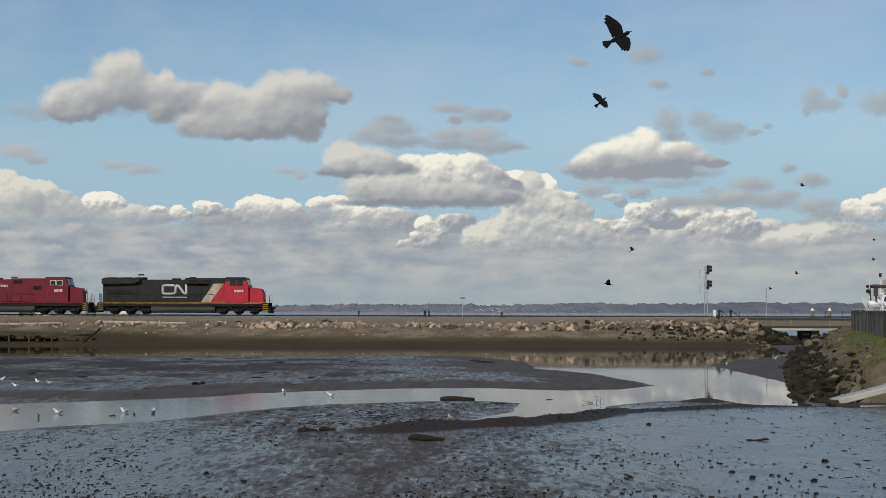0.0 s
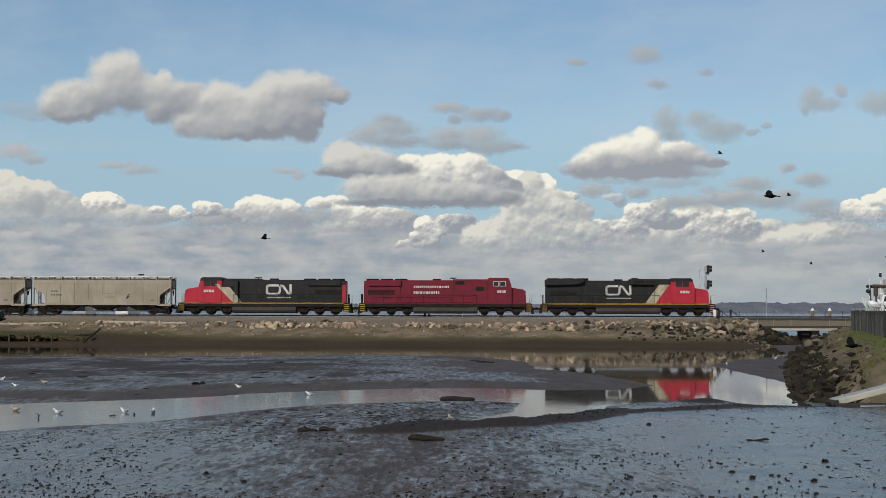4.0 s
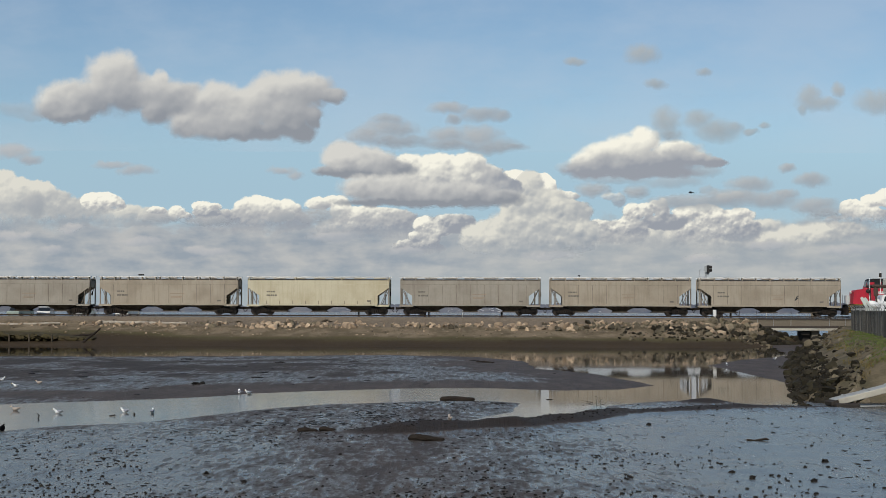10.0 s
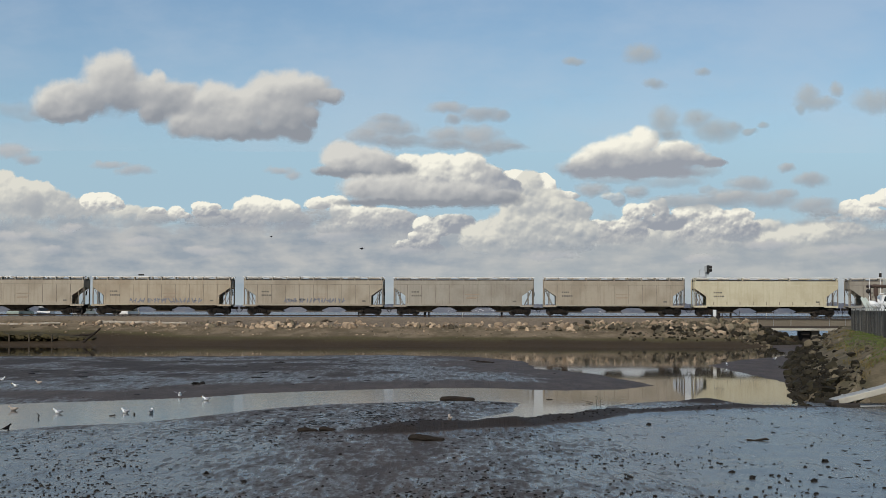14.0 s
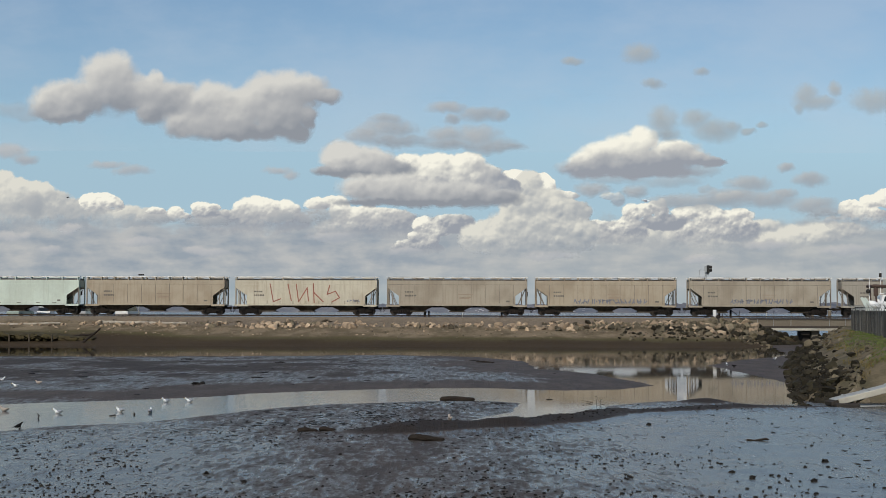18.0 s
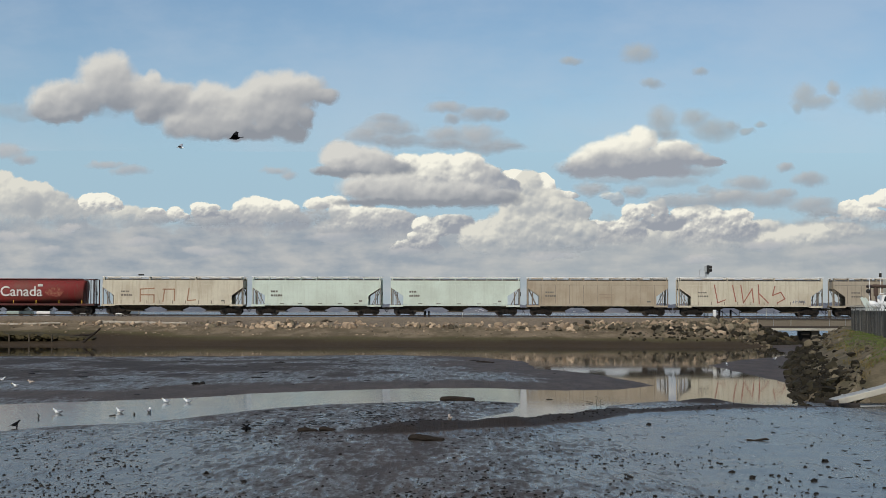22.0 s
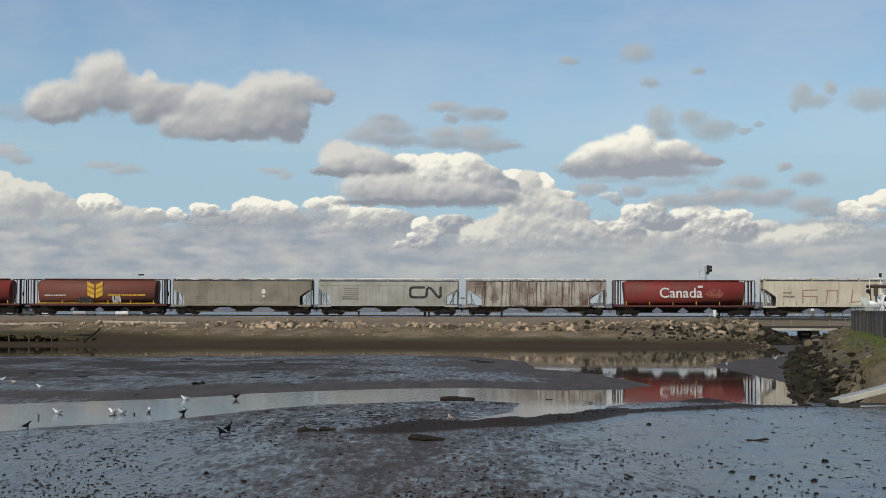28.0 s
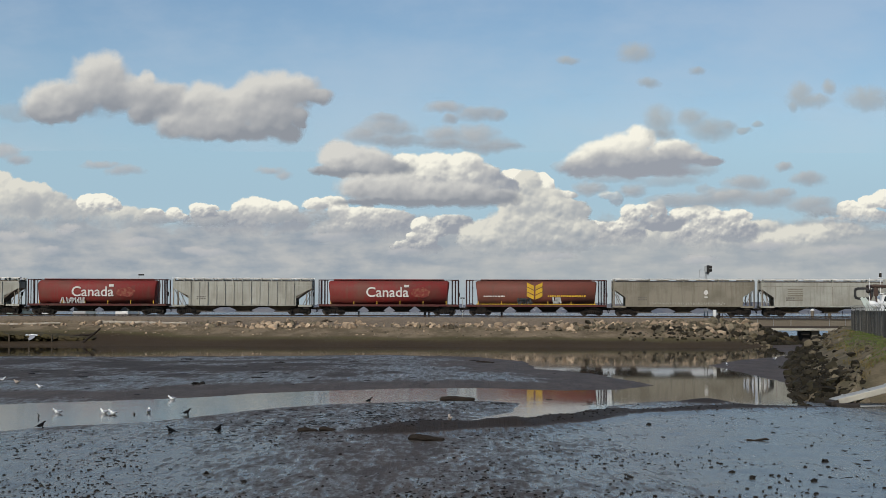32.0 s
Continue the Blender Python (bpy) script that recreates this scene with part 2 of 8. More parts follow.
MUD, WATER, SEA, BANK = make_mud(), make_water(), make_sea(), make_bank()
GRASS_SOIL = surface("stony_soil", (0.150, 0.120, 0.076), 0.95, vary=0.8, scale=1.6, dirt=(0.070, 0.062, 0.036), dirt_amount=0.9, bump=0.6)
ROCK = surface("tan_granite", (0.42, 0.315, 0.215), 0.9, vary=0.7, scale=1.5, dirt=(0.12, 0.093, 0.065), dirt_amount=0.7, bump=0.5, bump_scale=6, per_object=0.9)
WET_ROCK = surface("weedy_dark_rock", (0.027, 0.022, 0.014), 0.9, vary=0.8, scale=1.5, dirt=(0.022, 0.020, 0.009), dirt_amount=0.8, bump=0.5, bump_scale=6, per_object=0.9)

MID_ROCK = surface("grey_brown_rock", (0.145, 0.120, 0.082), 0.9, vary=0.8, scale=1.5, dirt=(0.07, 0.06, 0.035), dirt_amount=0.7, bump=0.5, bump_scale=6, per_object=1.0)

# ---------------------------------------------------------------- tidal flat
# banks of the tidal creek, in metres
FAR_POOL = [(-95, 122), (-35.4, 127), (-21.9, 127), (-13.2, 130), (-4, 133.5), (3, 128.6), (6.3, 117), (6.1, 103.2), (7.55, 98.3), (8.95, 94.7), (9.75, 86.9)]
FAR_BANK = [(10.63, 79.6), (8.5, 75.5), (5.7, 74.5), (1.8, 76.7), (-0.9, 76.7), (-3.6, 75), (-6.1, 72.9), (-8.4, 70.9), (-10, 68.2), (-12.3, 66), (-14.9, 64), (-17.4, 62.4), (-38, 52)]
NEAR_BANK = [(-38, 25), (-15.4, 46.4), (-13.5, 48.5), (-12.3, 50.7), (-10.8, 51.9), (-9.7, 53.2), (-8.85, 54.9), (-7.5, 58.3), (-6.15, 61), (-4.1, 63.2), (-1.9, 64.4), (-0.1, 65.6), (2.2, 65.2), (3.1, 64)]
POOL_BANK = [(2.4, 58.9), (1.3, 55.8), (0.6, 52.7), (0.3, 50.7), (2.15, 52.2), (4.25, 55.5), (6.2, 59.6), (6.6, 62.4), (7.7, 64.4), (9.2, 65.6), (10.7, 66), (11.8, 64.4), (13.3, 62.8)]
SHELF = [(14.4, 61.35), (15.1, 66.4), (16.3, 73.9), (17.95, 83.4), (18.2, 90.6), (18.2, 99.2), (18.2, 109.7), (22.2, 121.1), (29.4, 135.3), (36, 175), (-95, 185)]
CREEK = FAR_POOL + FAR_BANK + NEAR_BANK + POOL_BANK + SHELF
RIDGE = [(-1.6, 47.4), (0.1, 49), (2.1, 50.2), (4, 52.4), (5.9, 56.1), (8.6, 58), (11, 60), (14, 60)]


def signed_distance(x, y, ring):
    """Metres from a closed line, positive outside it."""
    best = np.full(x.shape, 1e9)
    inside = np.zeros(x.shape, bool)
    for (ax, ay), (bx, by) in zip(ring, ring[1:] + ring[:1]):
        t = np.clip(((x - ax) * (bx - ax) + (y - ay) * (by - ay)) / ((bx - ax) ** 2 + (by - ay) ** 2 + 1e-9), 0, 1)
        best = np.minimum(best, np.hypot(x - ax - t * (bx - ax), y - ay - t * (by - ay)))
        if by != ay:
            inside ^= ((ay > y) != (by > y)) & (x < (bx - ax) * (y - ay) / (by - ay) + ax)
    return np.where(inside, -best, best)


def line_distance(x, y, line):
    best = np.full(x.shape, 1e9)
    for (ax, ay), (bx, by) in zip(line, line[1:]):
        t = np.clip(((x - ax) * (bx - ax) + (y - ay) * (by - ay)) / ((bx - ax) ** 2 + (by - ay) ** 2), 0, 1)
        best = np.minimum(best, np.hypot(x - ax - t * (bx - ax), y - ay - t * (by - ay)))
    return best


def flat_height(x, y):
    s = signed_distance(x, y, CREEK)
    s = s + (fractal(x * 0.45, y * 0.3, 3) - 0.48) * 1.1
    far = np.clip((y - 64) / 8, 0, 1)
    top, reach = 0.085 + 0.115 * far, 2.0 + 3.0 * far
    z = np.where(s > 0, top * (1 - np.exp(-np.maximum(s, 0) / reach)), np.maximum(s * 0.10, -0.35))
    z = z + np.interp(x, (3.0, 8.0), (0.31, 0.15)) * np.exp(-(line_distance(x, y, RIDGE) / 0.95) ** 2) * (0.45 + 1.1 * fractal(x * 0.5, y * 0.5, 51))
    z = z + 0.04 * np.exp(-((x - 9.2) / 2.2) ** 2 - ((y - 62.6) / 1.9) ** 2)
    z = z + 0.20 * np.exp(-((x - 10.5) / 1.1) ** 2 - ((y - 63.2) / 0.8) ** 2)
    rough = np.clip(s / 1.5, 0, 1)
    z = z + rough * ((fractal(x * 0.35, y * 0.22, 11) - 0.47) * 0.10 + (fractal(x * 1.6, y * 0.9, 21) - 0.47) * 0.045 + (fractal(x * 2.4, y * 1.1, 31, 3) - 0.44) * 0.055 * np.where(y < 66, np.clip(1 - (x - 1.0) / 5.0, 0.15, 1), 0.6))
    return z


def spread(y):
    return np.linspace(-1.0, 1.0, 420) * (y * 0.30 + 3.0)


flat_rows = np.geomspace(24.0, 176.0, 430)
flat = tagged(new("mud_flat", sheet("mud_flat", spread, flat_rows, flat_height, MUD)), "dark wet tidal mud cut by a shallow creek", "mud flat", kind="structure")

wbm = bmesh.new()
bmesh.ops.create_grid(wbm, x_segments=1, y_segments=1, size=0.5, matrix=Matrix.Translation((0, 105, 0)) @ Matrix.Diagonal((400, 165, 1, 1)))
tagged(new("creek_water", finish(wbm, "creek_water", WATER)), "still shallow tidal water mirroring the sky", "water", kind="structure")
sbm = bmesh.new()
bmesh.ops.create_grid(sbm, x_segments=1, y_segments=1, size=0.5, matrix=Matrix.Translation((0, 2600, -0.004)) @ Matrix.Diagonal((9000, 4825, 1, 1)))
tagged(new("sea", finish(sbm, "sea", SEA)), "pale blue-grey open bay under clouds", "water", kind="structure")
gbm = bmesh.new()
bmesh.ops.create_grid(gbm, x_segments=1, y_segments=1, size=0.5, matrix=Matrix.Translation((0, 0, -0.6)) @ Matrix.Diagonal((9000, 9000, 1, 1)))
tagged(new("ground", finish(gbm, "ground", MUD)), "dark mud bed under water and flats", "ground", kind="structure")

# ---------------------------------------------------------------- railway embankment
WEST_END, EAST_END = -560.0, 42.6
BANK_O = [-30, -22, -8, -4.5, -2.6, 2.3, 3.4, 5.2, 8, 11, 14, 17, 20, 23, 27, 31, 37, 48]
BANK_Z = [-0.5, 0.2, 2.2, 2.5, 2.95, 2.95, 2.55, 2.28, 2.05, 1.82, 1.55, 1.25, 0.92, 0.62, 0.30, 0.0, -0.3, -0.5]


def bank_height(o, s):
    z = np.interp(o, BANK_O, BANK_Z)
    ends = np.clip((np.interp(o, (-4, 9, 15), (EAST_END, EAST_END, EAST_END - 5.6)) - s) / 7.0, 0, 1)
    west = np.clip((-18 - s) / 10, 0, 1)
    z = np.where((o < -4.5) & (o > -28), np.maximum(z, 2.6 * west), z)
    z = -0.5 + (z + 0.5) * np.clip(ends * 1.0, 0, 1) ** 0.6
    rough = np.clip((np.abs(o) - 2.5) / 3, 0, 1) * np.where(o > 18, 0.5, 1.0)
    return z + rough * (fractal(o * 0.5, s * 0.35, 5) - 0.47) * 0.35


o_rows = np.concatenate((np.linspace(-30, -4, 14), np.linspace(-3, 6, 25), np.linspace(6.6, 48, 80)))
s_cols = np.concatenate((np.linspace(WEST_END, -112, 60), np.linspace(-110, EAST_END, 320)))
vv = []
for o in o_rows:
    z = bank_height(np.full(len(s_cols), o), s_cols)
    z = np.where(s_cols < -112, np.interp(o, BANK_O, BANK_Z), z)
    vv.append(np.column_stack((s_cols, TRACK_Y + TRACK_TURN * s_cols - o, z)))
vv = np.concatenate(vv)
nn = len(s_cols)
ii = np.arange((len(o_rows) - 1) * (nn - 1))
aa = (ii // (nn - 1)) * nn + ii % (nn - 1)
bank_mesh = bpy.data.meshes.new("embankment")
bank_mesh.from_pydata(vv.tolist(), [], np.column_stack((aa, aa + nn, aa + nn + 1, aa + 1)).tolist())
bank_mesh.polygons.foreach_set("use_smooth", np.ones(len(ii), bool))
bank_mesh.materials.append(BANK)
embankment = tagged(new("embankment", bank_mesh), "low gravel railway embankment with a silt and mud toe", "embankment", kind="structure")

bm = bmesh.new()
bar_along(bm, [(-26, -0.5), (-8, 2.2), (-2.6, 2.95), (2.6, 2.95), (8, 2.2), (26, -0.5)], 61, 460)
tagged(new("embankment_east", finish(bm, "embankment_east", BANK)), "gravel railway embankment beyond the bridge", "embankment", kind="structure").matrix_basis = pose(0, TRACK_Y, 0, 0, 0, math.degrees(math.atan(TRACK_TURN)))
# ---------------------------------------------------------------- train materials
BLACK = surface("black_loco_paint", (0.011, 0.011, 0.012), 0.6, vary=0.3, dirt=(0.035, 0.030, 0.026), dirt_amount=0.4, streak=0.2, specular=0.3)
RED = surface("orange_red_loco_paint", (0.47, 0.024, 0.046), 0.55, vary=0.2, dirt=(0.16, 0.02, 0.022), dirt_amount=0.35, streak=0.2)
CRIMSON = surface("dark_red_loco_paint", (0.180, 0.010, 0.026), 0.6, vary=0.25, dirt=(0.07, 0.02, 0.022), dirt_amount=0.6, streak=0.35)
WHITE = surface("white_lettering", (0.62, 0.60, 0.56), 0.6, vary=0.15, dirt_amount=0.2)
CREAM = surface("cream_band", (0.46, 0.41, 0.29), 0.6, vary=0.2, dirt_amount=0.35, streak=0.2)
YELLOW = surface("yellow_stripe", (0.52, 0.30, 0.03), 0.55, vary=0.3, dirt_amount=0.3)
GOLD = surface("golden_wheat_yellow", (0.60, 0.36, 0.03), 0.6, vary=0.2, dirt_amount=0.2)
TANK_GREY = surface("grimy_tank_paint", (0.040, 0.036, 0.033), 0.6, vary=0.4, dirt=(0.075, 0.062, 0.05), dirt_amount=0.5, specular=0.3)
GEAR = surface("grimy_running_gear", (0.020, 0.017, 0.015), 0.9, vary=0.5, dirt=(0.036, 0.028, 0.022), dirt_amount=0.6, specular=0.1)
STEEL = surface("worn_wheel_steel", (0.045, 0.036, 0.030), 0.7, metal=0.1, vary=0.3, dirt=(0.015, 0.012, 0.010), dirt_amount=0.6)
RAIL = surface("rusty_rail", (0.045, 0.033, 0.026), 0.85, vary=0.3, specular=0.1)
TIE = surface("creosoted_timber", (0.055, 0.045, 0.038), 0.9, vary=0.5)
GLASS = surface("dark_cab_glass", (0.02, 0.025, 0.03), 0.08, vary=0.0, dirt_amount=0.0)
FADED_LINE = surface("faded_pinkish_stencil", (0.33, 0.245, 0.18), 0.8, vary=0.3)
DARKLETTER = surface("faded_black_lettering", (0.16, 0.145, 0.125), 0.8, vary=0.3)


def paint(name, colour, dirt=(0.20, 0.15, 0.10), amount=0.45, streak=0.35):
    return surface(name, colour, 0.62, vary=0.18, scale=0.9, dirt=dirt, dirt_amount=amount, streak=streak)


BEIGE = paint("weathered_beige_paint", (0.372, 0.323, 0.252), (0.20, 0.16, 0.115))
BEIGE_WARM = paint("warm_beige_paint", (0.40, 0.338, 0.252), (0.23, 0.17, 0.11))
PINK_CREAM = paint("stained_cream_paint", (0.56, 0.515, 0.405), (0.33, 0.255, 0.18), 0.4, 0.5)
BEIGE_GREY = paint("grey_beige_paint", (0.33, 0.30, 0.25), (0.19, 0.16, 0.125))
IVORY = paint("ivory_paint", (0.56, 0.51, 0.37), (0.36, 0.29, 0.17), 0.4, 0.35)
MINT = paint("pale_mint_paint", (0.56, 0.63, 0.55), (0.36, 0.38, 0.32), 0.35, 0.25)
RUSTED = paint("rust_streaked_paint", (0.40, 0.375, 0.32), (0.105, 0.058, 0.042), 0.95, 1.1)
GREY = paint("dull_grey_green_paint", (0.245, 0.220, 0.172), (0.12, 0.105, 0.075), 0.6, 0.5)
LIGHT_GREY = paint("light_grey_paint", (0.36, 0.355, 0.31), (0.20, 0.185, 0.15), 0.55, 0.5)
GRAIN_RED = paint("faded_oxide_red_paint", (0.205, 0.028, 0.025), (0.13, 0.062, 0.046), 0.70, 0.55)
GRAIN_BROWN = paint("faded_brown_red_paint", (0.170, 0.055, 0.040), (0.11, 0.058, 0.040), 0.6, 0.5)
TAG_BLUE = surface("faded_blue_spray", (0.20, 0.21, 0.25), 0.7, vary=0.4)
TAG_RED = surface("faded_red_spray", (0.32, 0.12, 0.085), 0.7, vary=0.4)
TAG_BROWN = surface("faded_brown_spray", (0.33, 0.18, 0.11), 0.7, vary=0.4)
TAG_GREY = surface("silver_spray", (0.48, 0.47, 0.45), 0.7, vary=0.4)
SIGNAL_INK = surface("black_emblem_paint", (0.05, 0.05, 0.052), 0.7, vary=0.3)
FADED_PATCH = surface("faded_tan_patch", (0.185, 0.034, 0.028), 0.8, vary=0.6, scale=9, dirt=(0.27, 0.125, 0.08), dirt_amount=0.75)
TRAIN = []


def strokes(parent, name, lines, width, material, y, label=""):
    """Painted marks on a side: each line a run of (x, z) points, laid as a thin ribbon of its own against the side."""
    for line in lines:
        bm = bmesh.new()
        for (ax, az), (bx, bz) in zip(line, line[1:]):
            d = Vector((bx - ax, 0, bz - az))
            if d.length < 1e-4:
                continue
            u = d.normalized()
            nrm = Vector((-u.z, 0, u.x)) * width / 2
            a, b = Vector((ax, y, az)) - u * width * 0.45, Vector((bx, y, bz)) + u * width * 0.45
            q = [a + nrm, a - nrm, b - nrm, b + nrm]
            back = Vector((0, 0.006, 0))
            lo = [bm.verts.new(v) for v in q]
            hi = [bm.verts.new(v + back) for v in q]
            bm.faces.new(lo)
            for i in range(4):
                bm.faces.new((lo[i], hi[i], hi[(i + 1) % 4], lo[(i + 1) % 4]))
        part(name, bm, material, parent, label)


def panel(parent, name, outline, material, y, label=""):
    bm = bmesh.new()
    prism(bm, outline, y, y + 0.008)
    return part(name, bm, material, parent, label)


def bars(parent, x, z, w, rows, material, y, h=0.16, gap=0.26, name="lettering_bar", seed=1, lo=0.12, hi=0.3, space=0.07):
    """Writing too small to read: rows of short bars."""
    rr = random.Random(seed)
    for r in range(rows):
        cx = x
        while cx < x + w - 0.1:
            l = rr.uniform(lo, hi)
            part(name, box(bmesh.new(), (cx, y, z - r * gap), (min(cx + l, x + w), y + 0.006, z - r * gap + h)), material, parent)
            cx += l + space


def text_part(name, words, size, material, parent, x, y, z, label="", bold=0.0):
    """Built-in font lettering that faces the camera's shore."""
    cu = bpy.data.curves.new(name, "FONT")
    cu.body, cu.size, cu.extrude, cu.offset, cu.align_x = words, size, 0.004, bold, "CENTER"
    tmp = new(name, cu)
    me = bpy.data.meshes.new_from_object(tmp.evaluated_get(bpy.context.evaluated_depsgraph_get()))
    bpy.data.objects.remove(tmp)
    me.materials.clear()
    me.materials.append(material)
    ob = part(name, me, material, parent, label)
    ob.matrix_basis = pose(x, y, z, 90)
    return ob


# ---------------------------------------------------------------- trucks and couplers
def wheel_mesh(bm):
    for y, r, d in ((0.0, 0.49, 0.13), (-0.05, 0.43, 0.05)):
        rod(bm, (0, y - d / 2, 0), (0, y + d / 2, 0), r, 20)
    rod(bm, (0, -0.13, 0), (0, -0.05, 0), 0.13, 10)


def truck_frame(bm):
    out = [(-1.05, 0.40), (-1.05, 0.55), (-0.62, 0.60), (-0.44, 0.86), (0.44, 0.86), (0.62, 0.64), (1.05, 0.60), (1.05, 0.40), (0.62, 0.42), (0.38, 0.16), (-0.38, 0.16), (-0.62, 0.42)]
    prism(bm, out, -0.09, 0.09)
    for x in (-0.24, 0.0, 0.24):
        rod(bm, (x, -0.11, 0.28), (x, -0.11, 0.60), 0.09, 8)
    for x in (-0.875, 0.875):
        box(bm, (x - 0.14, -0.16, 0.34), (x + 0.14, 0.0, 0.60), 0.03)


def rigging_mesh(bm):
    """Brake beams, shoes and levers hung between and outside the wheels."""
    for x in (-0.34, 0.34):
        box(bm, (x - 0.07, -0.72, 0.30), (x + 0.07, 0.72, 0.46), 0.02)
        for y in (-0.74, 0.74):
            box(bm, (x - 0.06, y - 0.07, 0.26), (x + 0.10, y + 0.07, 0.72), 0.02)
    box(bm, (-1.30, -0.30, 0.86), (1.30, 0.30, 1.06), 0.03)
    for x in (-1.25, 1.25):
        rod(bm, (x, -0.5, 1.0), (x * 0.7, -0.5, 0.55), 0.05, 6)
        rod(bm, (x, 0.5, 1.0), (x * 0.7, 0.5, 0.55), 0.05, 6)


def truck(parent, x):
    t = part("truck", shared("bolster", GEAR, lambda bm: box(bm, (-0.25, -1.0, 0.45), (0.25, 1.0, 0.85), 0.04)), GEAR, parent, at=(x, 0, 0))
    for side in (-1, 1):
        part("side_frame", shared("side_frame", GEAR, truck_frame), GEAR, t, at=pose(0, side * 1.02, 0, 0, 0, 0 if side < 0 else 180))
        for ax in (-0.875, 0.875):
            part("wheel", shared("wheel", STEEL, wheel_mesh), STEEL, t, at=pose(ax, side * 0.76, 0.49, 0, 0, 0 if side < 0 else 180))
    part("brake_rigging", shared("brake_rigging", GEAR, rigging_mesh), GEAR, t)
    for ax in (-0.875, 0.875):
        part("axle", shared("axle", GEAR, lambda bm: rod(bm, (0, -0.76, 0.46), (0, 0.76, 0.46), 0.09, 8)), GEAR, t, at=(ax, 0, 0))
    return t


def coupler_mesh(bm):
    box(bm, (-0.15, -0.13, 0.70), (0.45, 0.13, 0.96), 0.03)
    box(bm, (0.40, -0.22, 0.66), (0.62, 0.20, 1.0), 0.05)
    rod(bm, (0.25, 0.3, 0.75), (0.55, 0.32, 0.35), 0.035, 6)


def couplers(parent, half):
    for s in (-1, 1):
        part("coupler", shared("coupler", GEAR, coupler_mesh), GEAR, parent, at=pose(s * half, 0, 0, 0, 0, 0 if s > 0 else 180))


# ---------------------------------------------------------------- covered hoppers
def ladder_mesh(h, n):
    def build(bm):
        for x in (-0.2, 0.2):
            rod(bm, (x, 0, 0), (x, 0, h), 0.03, 6)
        for i in range(n):
            rod(bm, (-0.2, 0, (i + 0.5) * h / n), (0.2, 0, (i + 0.5) * h / n), 0.022, 5)
    return build


def square_hopper(label, coat, length=17.0, ribs=9, posts=False, ticks=0, pitch=18.3, notch=1.5, bays=3, seam=None):
    """A flat-sided covered hopper: sheeted body with cut-away ends, slope sheets, discharge bays, roof walk and trucks."""
    car = thing("hopper_car", label, "hopper car", "grain hopper cars of the train")
    L, W = length / 2, 1.58
    key = f"{length:.1f}_{ribs}_{posts}_{notch:.1f}"

    def side(bm):
        out = [(-L, 4.22), (-L, 3.35), (-L + notch, 2.35), (-L + notch, 1.28), (L - notch, 1.28), (L - notch, 2.35), (L, 3.35), (L, 4.22)]
        prism(bm, out, -W, -W + 0.05)
        prism(bm, out, W - 0.05, W)
        box(bm, (-L, -W + 0.05, 3.3), (-L + 0.05, W - 0.05, 4.22))
        box(bm, (L - 0.05, -W + 0.05, 3.3), (L, W - 0.05, 4.22))
    body = part("body", shared("body_" + key, coat, side), coat, car)

    def roof(bm):
        prof = [((W - 0.06) * c, 4.17 + 0.24 * math.sqrt(max(0, 1 - c * c * 0.98))) for c in (-1, -0.85, -0.5, 0, 0.5, 0.85, 1)]
        bar_along(bm, prof + [(W - 0.06, 4.15), (-W + 0.06, 4.15)], -L, L)
        for s in (-1, 1):
            box(bm, (-L, s * (W - 0.04) - 0.03, 4.16), (L, s * (W - 0.04) + 0.03, 4.24))
    part("roof", shared("roof_" + key, ROOF_GREY, roof), ROOF_GREY, car)
    for i in range(int(length / 2.2)):
        x = -L + 1.2 + i * (length - 2.4) / (int(length / 2.2) - 1)
        part("hatch", shared("hatch", coat, lambda bm: box(bm, (-0.75, -0.3, 4.44), (0.75, 0.3, 4.56), 0.04)), coat, car, at=(x, 0, 0))
    for s in (-1, 1):
        part("roof_walk", shared("walk_" + key, PALE_STEEL, lambda bm: box(bm, (-L - 0.12, -0.28, 4.585), (L + 0.12, 0.28, 4.68))), PALE_STEEL, car, at=(0, s * 1.33, 0))
        for i in range(ribs + 2):
            x = -L + 0.15 + i * (length - 0.3) / (ribs + 1)
            part("walk_bracket", shared("walk_bracket", coat, lambda bm: prism(bm, [(-0.05, 4.25), (0.05, 4.25), (0.05, 4.61), (-0.05, 4.61)], -0.38, 0.38)), coat, car, at=(x, s * 1.2, 0))
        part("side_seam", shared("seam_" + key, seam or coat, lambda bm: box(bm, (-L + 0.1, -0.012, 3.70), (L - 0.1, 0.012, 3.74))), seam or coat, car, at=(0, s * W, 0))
        part("side_sill", shared("sill_" + key, coat, lambda bm: bar_along(bm, [(-0.05, 1.30), (0.05, 1.30), (0.0, 1.14), (-0.05, 1.14)] if s < 0 else [(-0.05, 1.30), (0.05, 1.30), (0.05, 1.14), (0.0, 1.14)], -L + notch, L - notch)), coat, car, at=(0, s * (W - 0.05), 0))
        for e in (-1, 1):
            part("end_sill", shared("end_sill", coat, lambda bm: box(bm, (-0.9, -0.07, 1.02), (0.75, 0.07, 1.26), 0.02)), coat, car, at=(e * (L - 0.75), s * (W - 0.07), 0))
    for i in range(ribs):
        x = -L + notch + 0.25 + i * (length - 2 * notch - 0.5) / (ribs - 1)
        for s in (-1, 1):
            if posts:
                part("side_post", shared("side_post", coat, lambda bm: box(bm, (-0.06, -0.09, 1.3), (0.06, 0.09, 4.2), 0.02)), coat, car, at=(x, s * (W + 0.05), 0))
            else:
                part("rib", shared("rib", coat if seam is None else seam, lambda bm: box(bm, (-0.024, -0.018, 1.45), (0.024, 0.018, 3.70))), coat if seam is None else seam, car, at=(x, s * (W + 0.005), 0))
